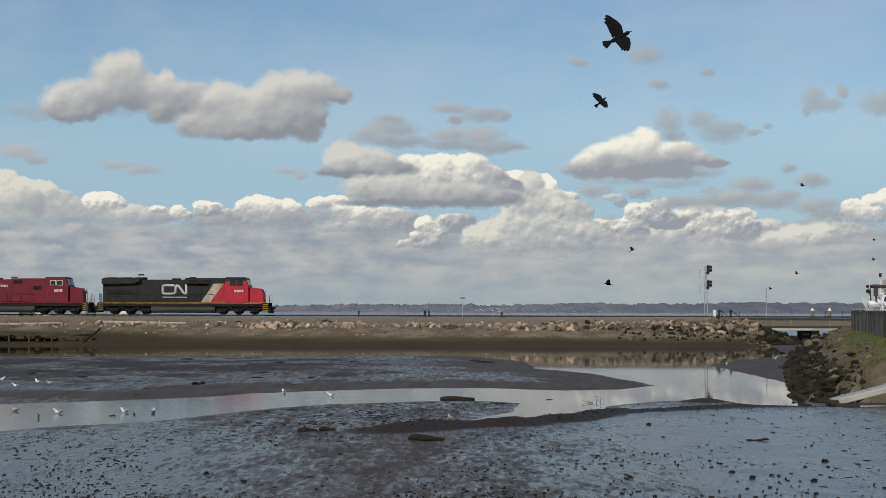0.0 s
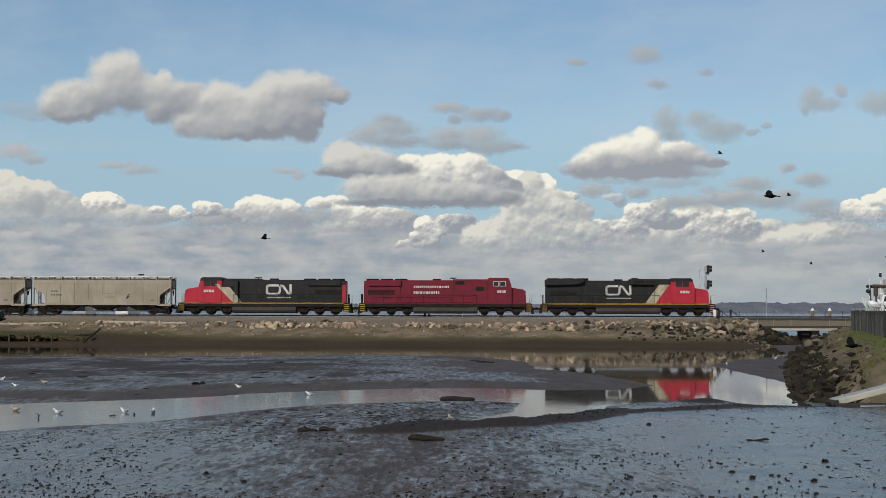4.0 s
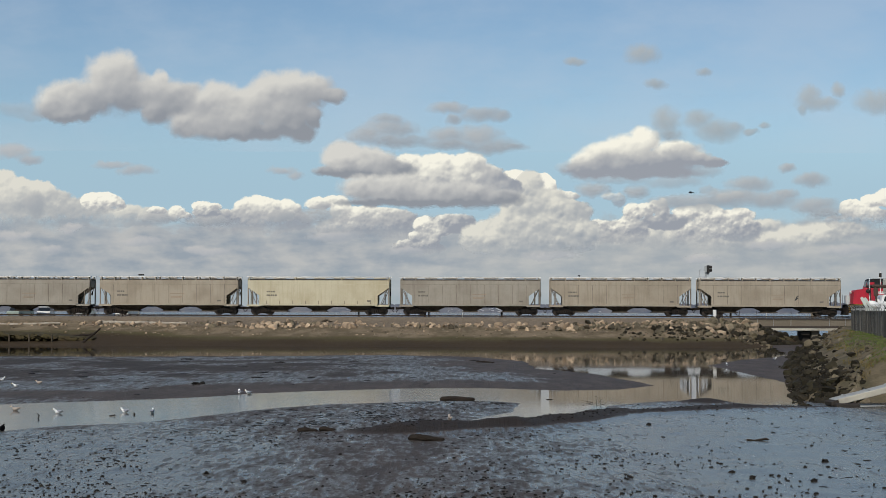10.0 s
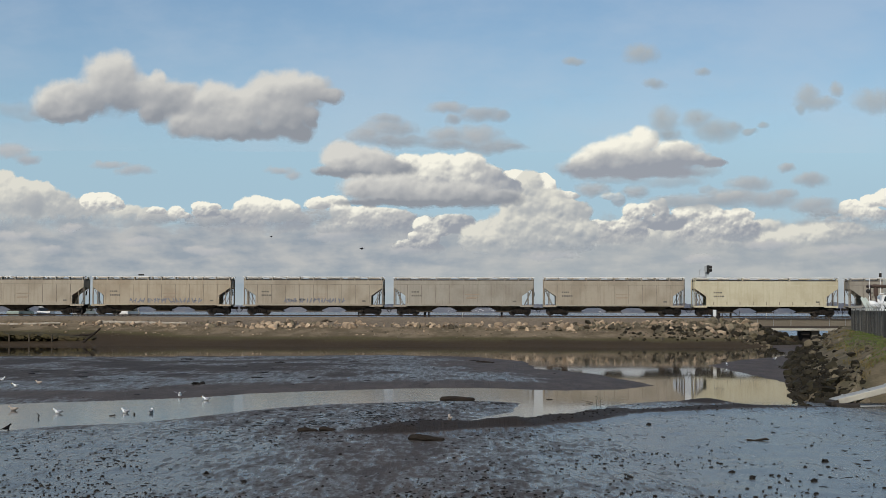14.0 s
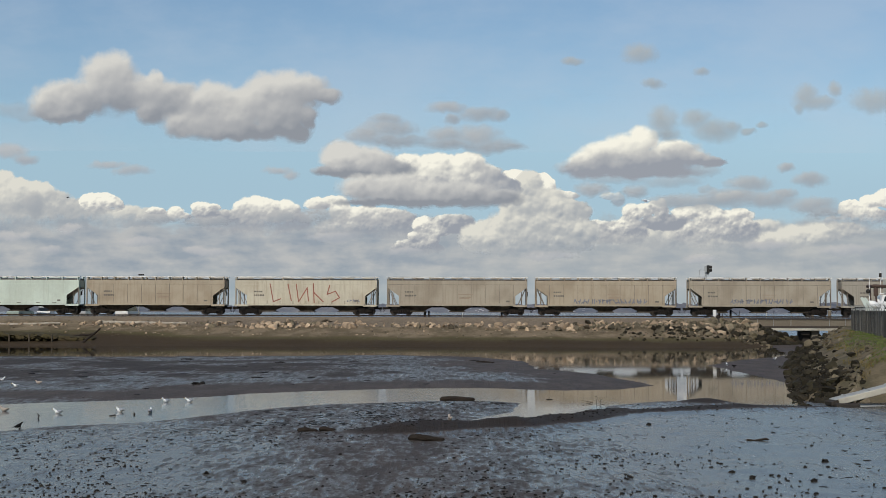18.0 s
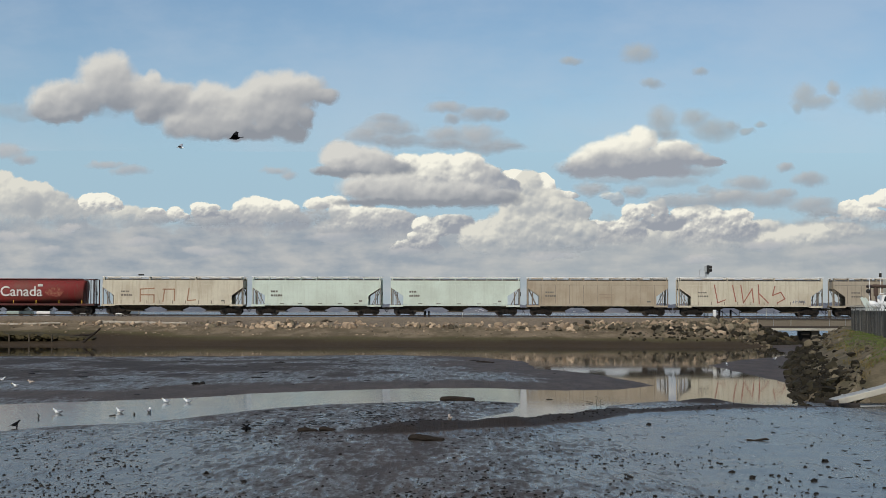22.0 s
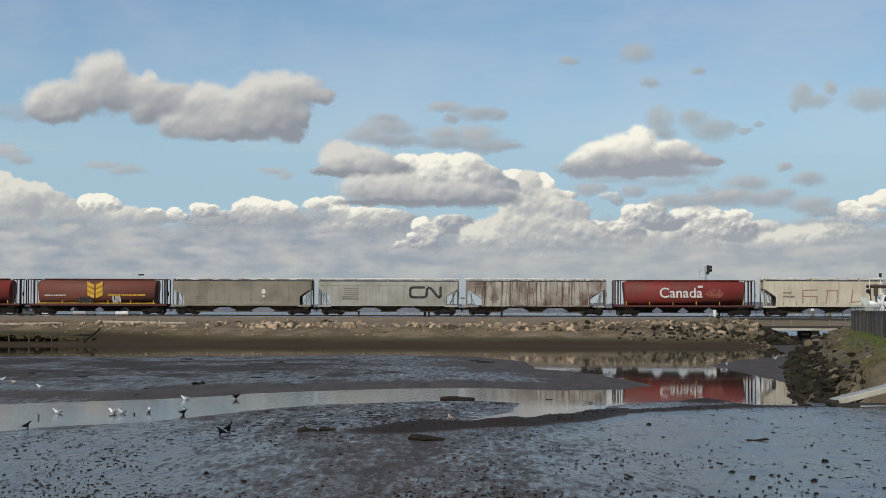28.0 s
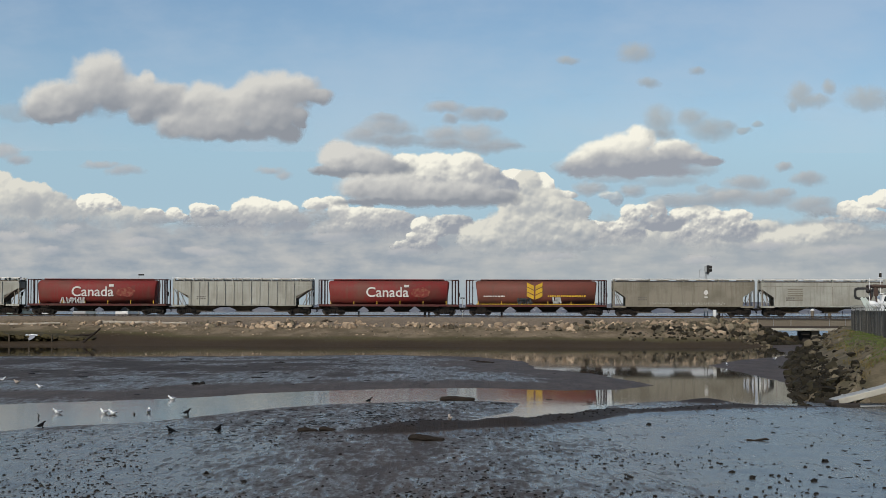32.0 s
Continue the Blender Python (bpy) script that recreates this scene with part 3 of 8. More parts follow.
    for i in range(ticks):
        x = -L + notch + 0.9 + i * (length - 2 * notch - 1.8) / (ticks - 1)
        for s in (-1, 1):
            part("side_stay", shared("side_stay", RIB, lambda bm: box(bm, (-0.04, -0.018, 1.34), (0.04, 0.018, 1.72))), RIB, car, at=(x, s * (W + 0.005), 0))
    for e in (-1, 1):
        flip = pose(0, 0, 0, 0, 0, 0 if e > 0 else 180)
        # slope sheets and end posts carry the recess shade in their colour
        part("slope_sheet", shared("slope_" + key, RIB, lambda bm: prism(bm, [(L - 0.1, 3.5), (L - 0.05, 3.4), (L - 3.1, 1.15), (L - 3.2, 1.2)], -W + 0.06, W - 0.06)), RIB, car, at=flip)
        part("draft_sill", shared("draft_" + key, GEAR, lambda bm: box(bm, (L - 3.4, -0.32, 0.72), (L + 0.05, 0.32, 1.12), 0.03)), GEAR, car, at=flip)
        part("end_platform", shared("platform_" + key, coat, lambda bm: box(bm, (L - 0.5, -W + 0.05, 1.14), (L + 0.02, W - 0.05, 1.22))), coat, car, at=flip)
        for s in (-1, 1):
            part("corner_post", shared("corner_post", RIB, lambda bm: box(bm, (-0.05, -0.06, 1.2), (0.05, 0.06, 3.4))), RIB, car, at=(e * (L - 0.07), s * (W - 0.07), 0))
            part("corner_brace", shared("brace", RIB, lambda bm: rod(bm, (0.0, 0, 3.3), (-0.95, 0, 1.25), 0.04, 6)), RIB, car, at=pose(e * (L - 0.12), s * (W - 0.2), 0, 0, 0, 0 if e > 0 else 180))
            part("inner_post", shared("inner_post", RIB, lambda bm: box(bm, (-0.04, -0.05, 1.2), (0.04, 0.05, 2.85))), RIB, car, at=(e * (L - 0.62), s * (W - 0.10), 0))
            part("ladder", shared("ladder_hopper", coat, ladder_mesh(3.2, 9)), coat, car, at=pose(e * (L + 0.03), s * 1.2, 1.25, 0, 0, 90))
    for i in range(bays):
        x = (i - (bays - 1) / 2) * (9.6 / max(bays - 1, 1) if bays > 1 else 0)
        wide = 4.6 if bays == 3 else 3.4
        part("hopper_bay", shared(f"bay_{wide}", BAY, lambda bm: bay_mesh(bm, wide)), BAY, car, at=(x, 0, 0))
    part("centre_sill", shared("centre_" + key, GEAR, lambda bm: box(bm, (-L + 2.8, -0.45, 0.95), (L - 2.8, 0.45, 1.3))), GEAR, car)
    part("brake_wheel", shared("brake_wheel", GEAR, lambda bm: rod(bm, (0, 0, 2.6), (0.06, 0, 2.6), 0.28, 14)), GEAR, car, at=(L + 0.08, -0.6, 0))
    for e in (-1, 1):
        truck(car, e * (L - 1.65))
    couplers(car, pitch / 2 - 0.58)
    return car, body, W


def bay_mesh(bm, wide):
    top, bot = wide / 2, 0.85
    lo, hi = 0.48, 1.28
    vs = []
    for z, hx, hy in ((hi, top, 1.5), (lo + 0.12, bot, 0.75), (lo, bot, 0.75)):
        vs.append([bm.verts.new((sx * hx, sy * hy, z)) for sx, sy in ((-1, -1), (1, -1), (1, 1), (-1, 1))])
    for a, b in zip(vs, vs[1:]):
        for i in range(4):
            bm.faces.new((a[i], a[(i + 1) % 4], b[(i + 1) % 4], b[i]))
    bm.faces.new(vs[0])
    bm.faces.new(vs[-1][::-1])
    box(bm, (-bot - 0.15, -0.95, lo - 0.10), (bot + 0.15, 0.95, lo))


def round_hopper(label, coat, length=17.1, pitch=18.0):
    """A cylindrical grain hopper: a bellied tank between open end platforms, a deep side sill and four bays."""
    car = thing("hopper_car", label, "hopper car", "grain hopper cars of the train")
    L, T = length / 2, length / 2 - 1.15

    def tank(bm):
        n, rings = 22, []
        for x, k in ((-T, 0.90), (-T + 0.25, 1.0), (T - 0.25, 1.0), (T, 0.90)):
            ring = []
            for i in range(n):
                a = 2 * math.pi * i / n
                c, s_ = math.cos(a), math.sin(a)
                y = 1.56 * math.copysign(abs(c) ** 0.75, c) * k
                z = 2.85 + 1.52 * math.copysign(abs(s_) ** 0.75, s_) * k
                ring.append(bm.verts.new((x - (0.35 * (1 - (z - 1.3) / 3.1) * (1 if x > 0 else -1) if abs(x) == T else 0), y, z)))
            rings.append(ring)
        for a, b in zip(rings, rings[1:]):
            for i in range(n):
                bm.faces.new((a[i], a[(i + 1) % n], b[(i + 1) % n], b[i]))
        bm.faces.new(rings[0])
        bm.faces.new(rings[-1][::-1])
    body = part("tank_body", shared(f"tank_{length}", coat, tank, True), coat, car)
    part("roof_walk", shared(f"tank_walk_{length}", DARK_RED, lambda bm: box(bm, (-L, -0.55, 4.44), (L, 0.55, 4.50))), DARK_RED, car)
    part("hatch_trough", shared(f"trough_{length}", coat, lambda bm: box(bm, (-T + 0.6, -0.35, 4.32), (T - 0.6, 0.35, 4.56), 0.05)), coat, car)
    for s in (-1, 1):
        part("side_sill", shared(f"tank_sill_{length}", DARK_RED, lambda bm: box(bm, (-L, -0.05, 1.10), (L, 0.05, 1.36))), DARK_RED, car, at=(0, s * 1.52, 0))
        for i in range(6):
            x = -T + 0.35 + i * (2 * T - 0.7) / 5
            part("reflector_strip", shared("reflector_strip", YELLOW, lambda bm: box(bm, (-0.05, -0.012, 1.36), (0.05, 0.012, 1.78))), YELLOW, car, at=(x, s * 1.575, 0))
    for e in (-1, 1):
        for s in (-1, 1):
            for dx in (0.06, 0.42, 0.80):
                part("end_post", shared("tank_post", POST_DARK, lambda bm: box(bm, (-0.045, -0.05, 1.3), (0.045, 0.05, 4.46))), POST_DARK, car, at=(e * (L - dx), s * 1.45, 0))
            part("ladder", shared("ladder_tank", DARK_RED, ladder_mesh(3.1, 9)), DARK_RED, car, at=pose(e * (L + 0.0), s * 1.15, 1.35, 0, 0, 90))
        part("end_platform", shared("tank_platform", DARK_RED, lambda bm: box(bm, (-0.6, -1.5, 1.12), (0.6, 1.5, 1.24))), DARK_RED, car, at=(e * (L - 0.6), 0, 0))
        part("end_rail", shared("tank_rail", DARK_RED, lambda bm: box(bm, (-0.04, -1.48, 4.40), (0.9, 1.48, 4.45))), DARK_RED, car, at=pose(e * (L - 0.05), 0, 0, 0, 0, 180 if e > 0 else 0))
        part("draft_sill", shared("tank_draft", GEAR, lambda bm: box(bm, (-1.6, -0.32, 0.72), (1.6, 0.32, 1.12), 0.03)), GEAR, car, at=(e * (L - 1.5), 0, 0))
    for i in range(4):
        part("hopper_bay", shared("tank_bay", GEAR, lambda bm: bay_mesh(bm, 3.4)), GEAR, car, at=((i - 1.5) * 3.15, 0, 0))
    part("brake_wheel", shared("brake_wheel", GEAR, lambda bm: rod(bm, (0, 0, 2.6), (0.06, 0, 2.6), 0.28, 14)), GEAR, car, at=(L + 0.08, -0.6, 0))
    for e in (-1, 1):
        truck(car, e * (L - 1.75))
    couplers(car, pitch / 2 - 0.58)
    return car, body, 1.585


BAY = surface("grimy_bay_paint", (0.085, 0.070, 0.054), 0.9, vary=0.4, dirt=(0.03, 0.024, 0.018), dirt_amount=0.7, streak=0.4, specular=0.1)
# roof darkened in its colour for the shade below the roof walk
ROOF_GREY = surface("shade_dark_roof_paint", (0.12, 0.105, 0.085), 0.8, vary=0.3, dirt_amount=0.5)
PALE_STEEL = surface("pale_galvanised_walk", (0.72, 0.71, 0.68), 0.6, vary=0.2, dirt_amount=0.3)
# shade along seams and in the cut-away ends, put into the paint
RIB = surface("seam_and_recess_shade_paint", (0.235, 0.20, 0.16), 0.8, vary=0.3, dirt_amount=0.5)
POST_DARK = surface("blackened_post_paint", (0.035, 0.018, 0.018), 0.8, vary=0.3)
DARK_RED = surface("dark_red_frame_paint", (0.085, 0.022, 0.020), 0.7, vary=0.3, dirt_amount=0.5)


# ---------------------------------------------------------------- locomotives
def six_wheel_truck(parent, x):
    t = part("truck", shared("loco_bolster", GEAR, lambda bm: box(bm, (-1.7, -1.0, 0.55), (1.7, 1.0, 0.95), 0.04)), GEAR, parent, at=(x, 0, 0))

    def frame_side(bm):
        prism(bm, [(-2.65, 0.42), (-2.65, 1.0), (-0.9, 1.10), (0.9, 1.10), (2.65, 1.0), (2.65, 0.42), (2.2, 0.34), (1.7, 0.34), (1.35, 0.50), (0.6, 0.50), (0.25, 0.34), (-0.25, 0.34), (-0.6, 0.50), (-1.35, 0.50), (-1.7, 0.34), (-2.2, 0.34)], -0.08, 0.08)
        for wx in (-2.75, 2.75):
            box(bm, (wx - 0.22, -0.16, 0.62), (wx + 0.22, 0.06, 1.05), 0.04)
        for wx in (-0.98, 0.98):
            rod(bm, (wx - 0.3, -0.16, 0.80), (wx + 0.3, -0.16, 0.80), 0.14, 10)
        for wx in (-1.95, 0.0, 1.95):
            box(bm, (wx - 0.24, -0.18, 0.30), (wx + 0.24, 0.05, 0.72), 0.05)
        for wx in (-1.35, -0.6, 0.6, 1.35):
            rod(bm, (wx, -0.12, 0.45), (wx, -0.12, 0.85), 0.11, 8)
        rod(bm, (-0.4, -0.2, 0.95), (0.4, -0.2, 0.95), 0.10, 8)
    for side in (-1, 1):
        part("side_frame", shared("loco_side_frame", GEAR, frame_side), GEAR, t, at=pose(0, side * 1.05, 0, 0, 0, 0 if side < 0 else 180))
        for ax in (-1.95, 0.0, 1.95):
            part("wheel", shared("loco_wheel", STEEL, lambda bm: (rod(bm, (0, -0.07, 0), (0, 0.07, 0), 0.53, 22), rod(bm, (0, -0.12, 0), (0, -0.05, 0), 0.2, 10))), STEEL, t, at=pose(ax, side * 0.76, 0.53, 0, 0, 0 if side < 0 else 180))


def handrail(length, n):
    def build(bm):
        rod(bm, (0, 0, 1.0), (length, 0, 1.0), 0.025, 6)
        for i in range(n):
            x = i * length / (n - 1)
            rod(bm, (x, 0, 0), (x, 0, 1.0), 0.022, 6)
    return build


def locomotive(label, hood_coat, cab_coat, stripe, kind, facing):
    """A six-axle road diesel, built with its cab towards +x and turned round for facing -1."""
    loco = thing("locomotive", label, "locomotive", "locomotives at the head of the train")
    root = loco
    f = facing

    def put(name, bm_build, mat, lab="", smooth=False):
        bm = bmesh.new()
        bm_build(bm)
        if f < 0:
            bmesh.ops.transform(bm, matrix=Matrix.Rotation(math.pi, 4, "Z"), verts=bm.verts[:])
        return part(name, bm, mat, root, lab, smooth)

    put("frame", lambda bm: box(bm, (-10.3, -1.45, 0.98), (10.3, 1.45, 1.42), 0.03), GEAR)
    for s in (-1, 1):
        put("frame_stripe", lambda bm: box(bm, (-10.2, s * 1.46 - 0.015, 1.36), (10.2, s * 1.46 + 0.015, 1.50)), stripe)
    put("walkway", lambda bm: box(bm, (-10.4, -1.5, 1.42), (10.4, 1.5, 1.47)), hood_coat)
    # long hood: narrow body, wide radiator end, flared roof
    put("engine_hood", lambda bm: (box(bm, (-5.9, -1.0, 1.47), (5.2, 1.0, 4.28), 0.08), box(bm, (3.2, -1.38, 1.47), (5.2, 1.38, 4.20), 0.06)), hood_coat)
    put("radiator_hood", lambda bm: (box(bm, (-10.0, -1.05, 1.47), (-5.5, 1.05, 4.2), 0.06), prism(bm, [(-10.05, 3.70), (-10.05, 4.35), (-9.7, 4.50), (-5.7, 4.50), (-5.35, 4.40), (-5.35, 4.05), (-6.2, 3.80)], -1.5, 1.5)) if kind == "wide" else
        (box(bm, (-10.0, -1.05, 1.47), (-5.5, 1.05, 4.20), 0.06), box(bm, (-9.4, -1.25, 3.55), (-5.4, 1.25, 4.28), 0.05)), hood_coat)
    for i in range(3):
        x = -9.0 + i * 1.75
        put("radiator_fan", lambda bm: rod(bm, (x, 0, 4.2), (x, 0, 4.56 if kind == "wide" else 4.45), 0.78, 18), GEAR)
    for i in range(12):
        x = -5.2 + i * 0.72
        for s in (-1, 1):
            put("hood_door", lambda bm: box(bm, (x - 0.32, s * 1.005 - 0.014, 1.75), (x + 0.32, s * 1.005 + 0.014, 3.55), 0.01), hood_coat)
    for s in (-1, 1):
        for j in range(5):
            put("grille_slat", lambda bm: box(bm, (-9.5, s * 1.06 - 0.02, 2.45 + j * 0.13), (-6.2, s * 1.06 + 0.02, 2.52 + j * 0.13)), GEAR)
        put("intake_grille", lambda bm: box(bm, (3.7, s * 1.385 - 0.012, 3.0), (4.7, s * 1.385 + 0.012, 3.5)), GEAR)
    put("exhaust_stack", lambda bm: box(bm, (-1.6, -0.4, 4.25), (-0.6, 0.4, 4.46), 0.03), GEAR)
    put("horn", lambda bm: (rod(bm, (0.9, 0, 4.26), (0.9, 0, 4.55), 0.04, 6), rod(bm, (0.5, 0, 4.55), (1.3, 0, 4.55), 0.07, 8)), GEAR)
    if kind == "wide":
        put("dynamic_brake_housing", lambda bm: box(bm, (0.2, -1.42, 3.72), (5.25, 1.42, 4.48), 0.09), hood_coat)
    elif kind == "cp":
        put("dynamic_brake_housing", lambda bm: box(bm, (0.9, -1.30, 1.47), (5.25, 1.30, 4.40), 0.09), hood_coat)
    else:
        put("dynamic_brake_housing", lambda bm: box(bm, (0.4, -1.02, 4.05), (5.25, 1.02, 4.42), 0.10), hood_coat)
    for s in (-1, 1):
        for x0, x1, z0, z1 in {"wide": ((0.7, 1.9, 3.95, 4.25), (2.2, 3.4, 3.95, 4.25)), "cp": ((1.2, 2.3, 3.75, 4.15), (3.9, 4.7, 3.75, 4.15))}.get(kind, ()):
            y = s * (1.425 if kind == "wide" else 1.305)
            put("brake_grille", lambda bm: box(bm, (x0, y - 0.012, z0), (x1, y + 0.012, z1)), GEAR)
    # cab and nose
    put("cab", lambda bm: prism(bm, [(5.2, 1.47), (5.2, 4.42), (5.35, 4.56), (7.55, 4.56), (7.75, 4.42), (8.05, 3.52), (8.05, 1.47)], -1.5, 1.5), cab_coat)
    put("cab_roof", lambda bm: prism(bm, [(5.15, 4.16), (5.15, 4.44), (5.3, 4.58), (7.55, 4.58), (7.77, 4.44), (7.86, 4.16)], -1.512, 1.512), BLACK if hood_coat == BLACK else cab_coat)
    put("nose", lambda bm: prism(bm, [(8.05, 1.47), (8.05, 3.42), (8.3, 3.36), (9.45, 3.18), (9.75, 2.95), (9.85, 1.47)], -1.15, 1.15), cab_coat)
    for s in (-1, 1):
        for x0, x1 in ((5.85, 6.45), (6.65, 7.30)):
            win = put("cab_window", lambda bm: box(bm, (x0, s * 1.503 - 0.012, 3.60), (x1, s * 1.503 + 0.012, 4.10)), GLASS, "dark cab side window")
            put("window_frame", lambda bm: [box(bm, (a, s * 1.51 - 0.02, c), (b, s * 1.51 + 0.02, d)) for a, b, c, d in ((x0 - 0.06, x1 + 0.06, 4.10, 4.16), (x0 - 0.06, x1 + 0.06, 3.54, 3.60), (x0 - 0.06, x0, 3.54, 4.16), (x1, x1 + 0.06, 3.54, 4.16))], WHITE if kind == "cp" else BLACK)
        put("windscreen", lambda bm: prism(bm, [(7.80, 4.30), (8.02, 3.60), (8.04, 3.60), (7.82, 4.30)], s * 0.75 - 0.55, s * 0.75 + 0.55), GLASS)
        put("handrail", lambda bm: (handrail(13.0, 9)(bm), bmesh.ops.translate(bm, vec=(-9.2, s * 1.47, 1.47), verts=bm.verts[:])), GEAR)
        for e in (-1, 1):
            put("end_handrail", lambda bm: [rod(bm, (e * 10.3, s * (0.35 + 0.36 * i), 1.45), (e * 10.3, s * (0.35 + 0.36 * i), 2.55), 0.028, 6) for i in range(4)], WHITE if e > 0 else GEAR)
            put("step_well", lambda bm: box(bm, (e * 10.15 - 0.42, s * 1.42 - 0.06, 0.42), (e * 10.15 + 0.42, s * 1.42 + 0.06, 1.44), 0.02), GEAR)
            for i in range(4):
                put("step_edge", lambda bm: box(bm, (e * 10.15 - 0.30, s * 1.49 - 0.02, 0.52 + i * 0.24), (e * 10.15 + 0.30, s * 1.49 + 0.02, 0.58 + i * 0.24)), YELLOW)
            put("stanchion", lambda bm: rod(bm, (e * 10.55, s * 1.45, 1.3), (e * 10.55, s * 1.45, 2.6), 0.03, 6), WHITE)
    put("headlight", lambda bm: rod(bm, (9.8, 0, 2.9), (9.93, 0, 2.9), 0.16, 12), WHITE)
    put("snow_plough", lambda bm: prism(bm, [(10.45, 0.18), (10.45, 1.1), (10.6, 1.1), (10.85, 0.18)], -1.4, 1.4), GEAR)
    put("rear_plough", lambda bm: prism(bm, [(-10.45, 0.25), (-10.45, 1.1), (-10.6, 1.1), (-10.75, 0.25)], -1.4, 1.4), GEAR)
    put("fuel_tank", lambda bm: bar_along(bm, [(-1.30, 1.1), (-1.46, 0.92), (-1.48, 0.55), (-1.35, 0.32), (-1.05, 0.20), (1.05, 0.20), (1.35, 0.32), (1.48, 0.55), (1.46, 0.92), (1.30, 1.1)], -3.9, 3.9), TANK_GREY, "grimy grey fuel tank")
    for s in (-1, 1):
        put("air_tank", lambda bm: rod(bm, (-2.6, s * 1.3, 1.0), (2.9, s * 1.3, 1.0), 0.16, 10), GEAR)
    for e in (-1, 1):
        six_wheel_truck(root, e * 6.7)
    couplers(root, 10.55)
    return loco


LOGO_C = [[(1.15, 1.0), (0.25, 1.0), (0.06, 0.92), (0, 0.75), (0, 0.25), (0.06, 0.08), (0.25, 0), (1.05, 0), (1.25, 0.05), (1.35, 0.25), (1.40, 0.8), (1.52, 0.97), (1.72, 0.9), (2.25, 0.12), (2.42, 0.0), (2.52, 0.15), (2.52, 1.0)]]


def emblem(parent, x, z, w, h, width, material, y, label):
    strokes(parent, "emblem", [[(x + px * w / 2.52, z + pz * h) for px, pz in line] for line in LOGO_C], width, material, y, label)
# ---------------------------------------------------------------- the train, from its head
front = locomotive("black diesel locomotive with an orange-red cab and cream band", BLACK, RED, YELLOW, "wide", 1)
HOOD_STEPS = ((0.0, 3.2, 1.032), (3.2, 5.2, 1.40), (5.2, 12.0, 1.52))


def hood_panel(loco, name, outline, material, label, lift=0.0):
    """A painted field that follows the steps in a locomotive's side; x grows towards its cab, turn is -1 where that is the -x end."""
    turn = 1 if sum(x for x, _ in outline) > 0 else -1
    for x0, x1, y in HOOD_STEPS:
        bm = bmesh.new()
        prism(bm, [(abs(x), z) for x, z in outline], -y - lift, -y - lift + 0.012)
        for x, flip in ((x0, -1), (x1, 1)):
            bmesh.ops.bisect_plane(bm, geom=bm.verts[:] + bm.edges[:] + bm.faces[:], plane_co=(x, 0, 0), plane_no=(flip, 0, 0), clear_outer=True)
        if not bm.faces:
            bm.free()
            continue
        for v in bm.verts:
            v.co.x *= turn
        part(name, bm, material, loco, label)


hood_panel(front, "cab_flash", [(5.21, 1.50), (5.21, 4.05), (3.3, 1.50)], RED, "orange-red slanting flash")
hood_panel(front, "white_band", [(5.19, 4.06), (3.95, 4.06), (2.1, 1.50), (3.32, 1.50)], CREAM, "weathered cream slanting band", 0.004)
emblem(front, -2.6, 2.55, 2.9, 1.05, 0.26, WHITE, -1.03, "white ribbon-shaped emblem")
bars(front, -2.6, 2.05, 3.0, 1, WHITE, -1.03, 0.14)
bars(front, 6.3, 2.75, 1.1, 1, WHITE, -1.52, 0.3, seed=5)
TRAIN.append((front, -31.8))

second = locomotive("dark red diesel locomotive with white lettering bars", CRIMSON, CRIMSON, CRIMSON, "cp", 1)
bars(second, -3.9, 3.32, 4.3, 1, WHITE, -1.03, 0.28, seed=7, lo=0.09, hi=0.26, space=0.10)
bars(second, -3.9, 2.62, 3.2, 1, WHITE, -1.03, 0.28, seed=8, lo=0.09, hi=0.26, space=0.10)
bars(second, 6.3, 2.75, 1.1, 1, WHITE, -1.52, 0.3, seed=9)
TRAIN.append((second, -54.0))

third = locomotive("black diesel locomotive with an orange-red cab, facing backwards", BLACK, RED, YELLOW, "narrow", -1)
hood_panel(third, "cab_flash", [(-5.21, 1.50), (-5.21, 3.0), (-3.80, 1.50)], RED, "orange-red slanting flash")
hood_panel(third, "white_band", [(-6.05, 3.75), (-5.55, 3.75), (-5.32, 3.37), (-4.26, 3.37), (-3.3, 2.27), (-2.84, 1.50), (-3.82, 1.50)], CREAM, "weathered cream slanting band", 0.004)
emblem(third, 0.3, 2.55, 2.9, 1.05, 0.28, WHITE, -1.03, "white ribbon-shaped emblem")
bars(third, 0.3, 2.05, 3.0, 1, WHITE, -1.03, 0.14)
bars(third, -7.4, 2.75, 1.3, 1, WHITE, -1.52, 0.3, seed=5)
for y in (-1.075, 1.067):
    panel(third, "end_band", [(9.55, 1.55), (9.55, 3.7), (10.0, 3.7), (10.0, 1.55)], RED, y, "orange-red end band")
part("end_panel", box(bmesh.new(), (10.0, -1.04, 1.5), (10.02, 1.04, 4.15)), RED, third, "orange-red end panel")
TRAIN.append((third, -76.2))

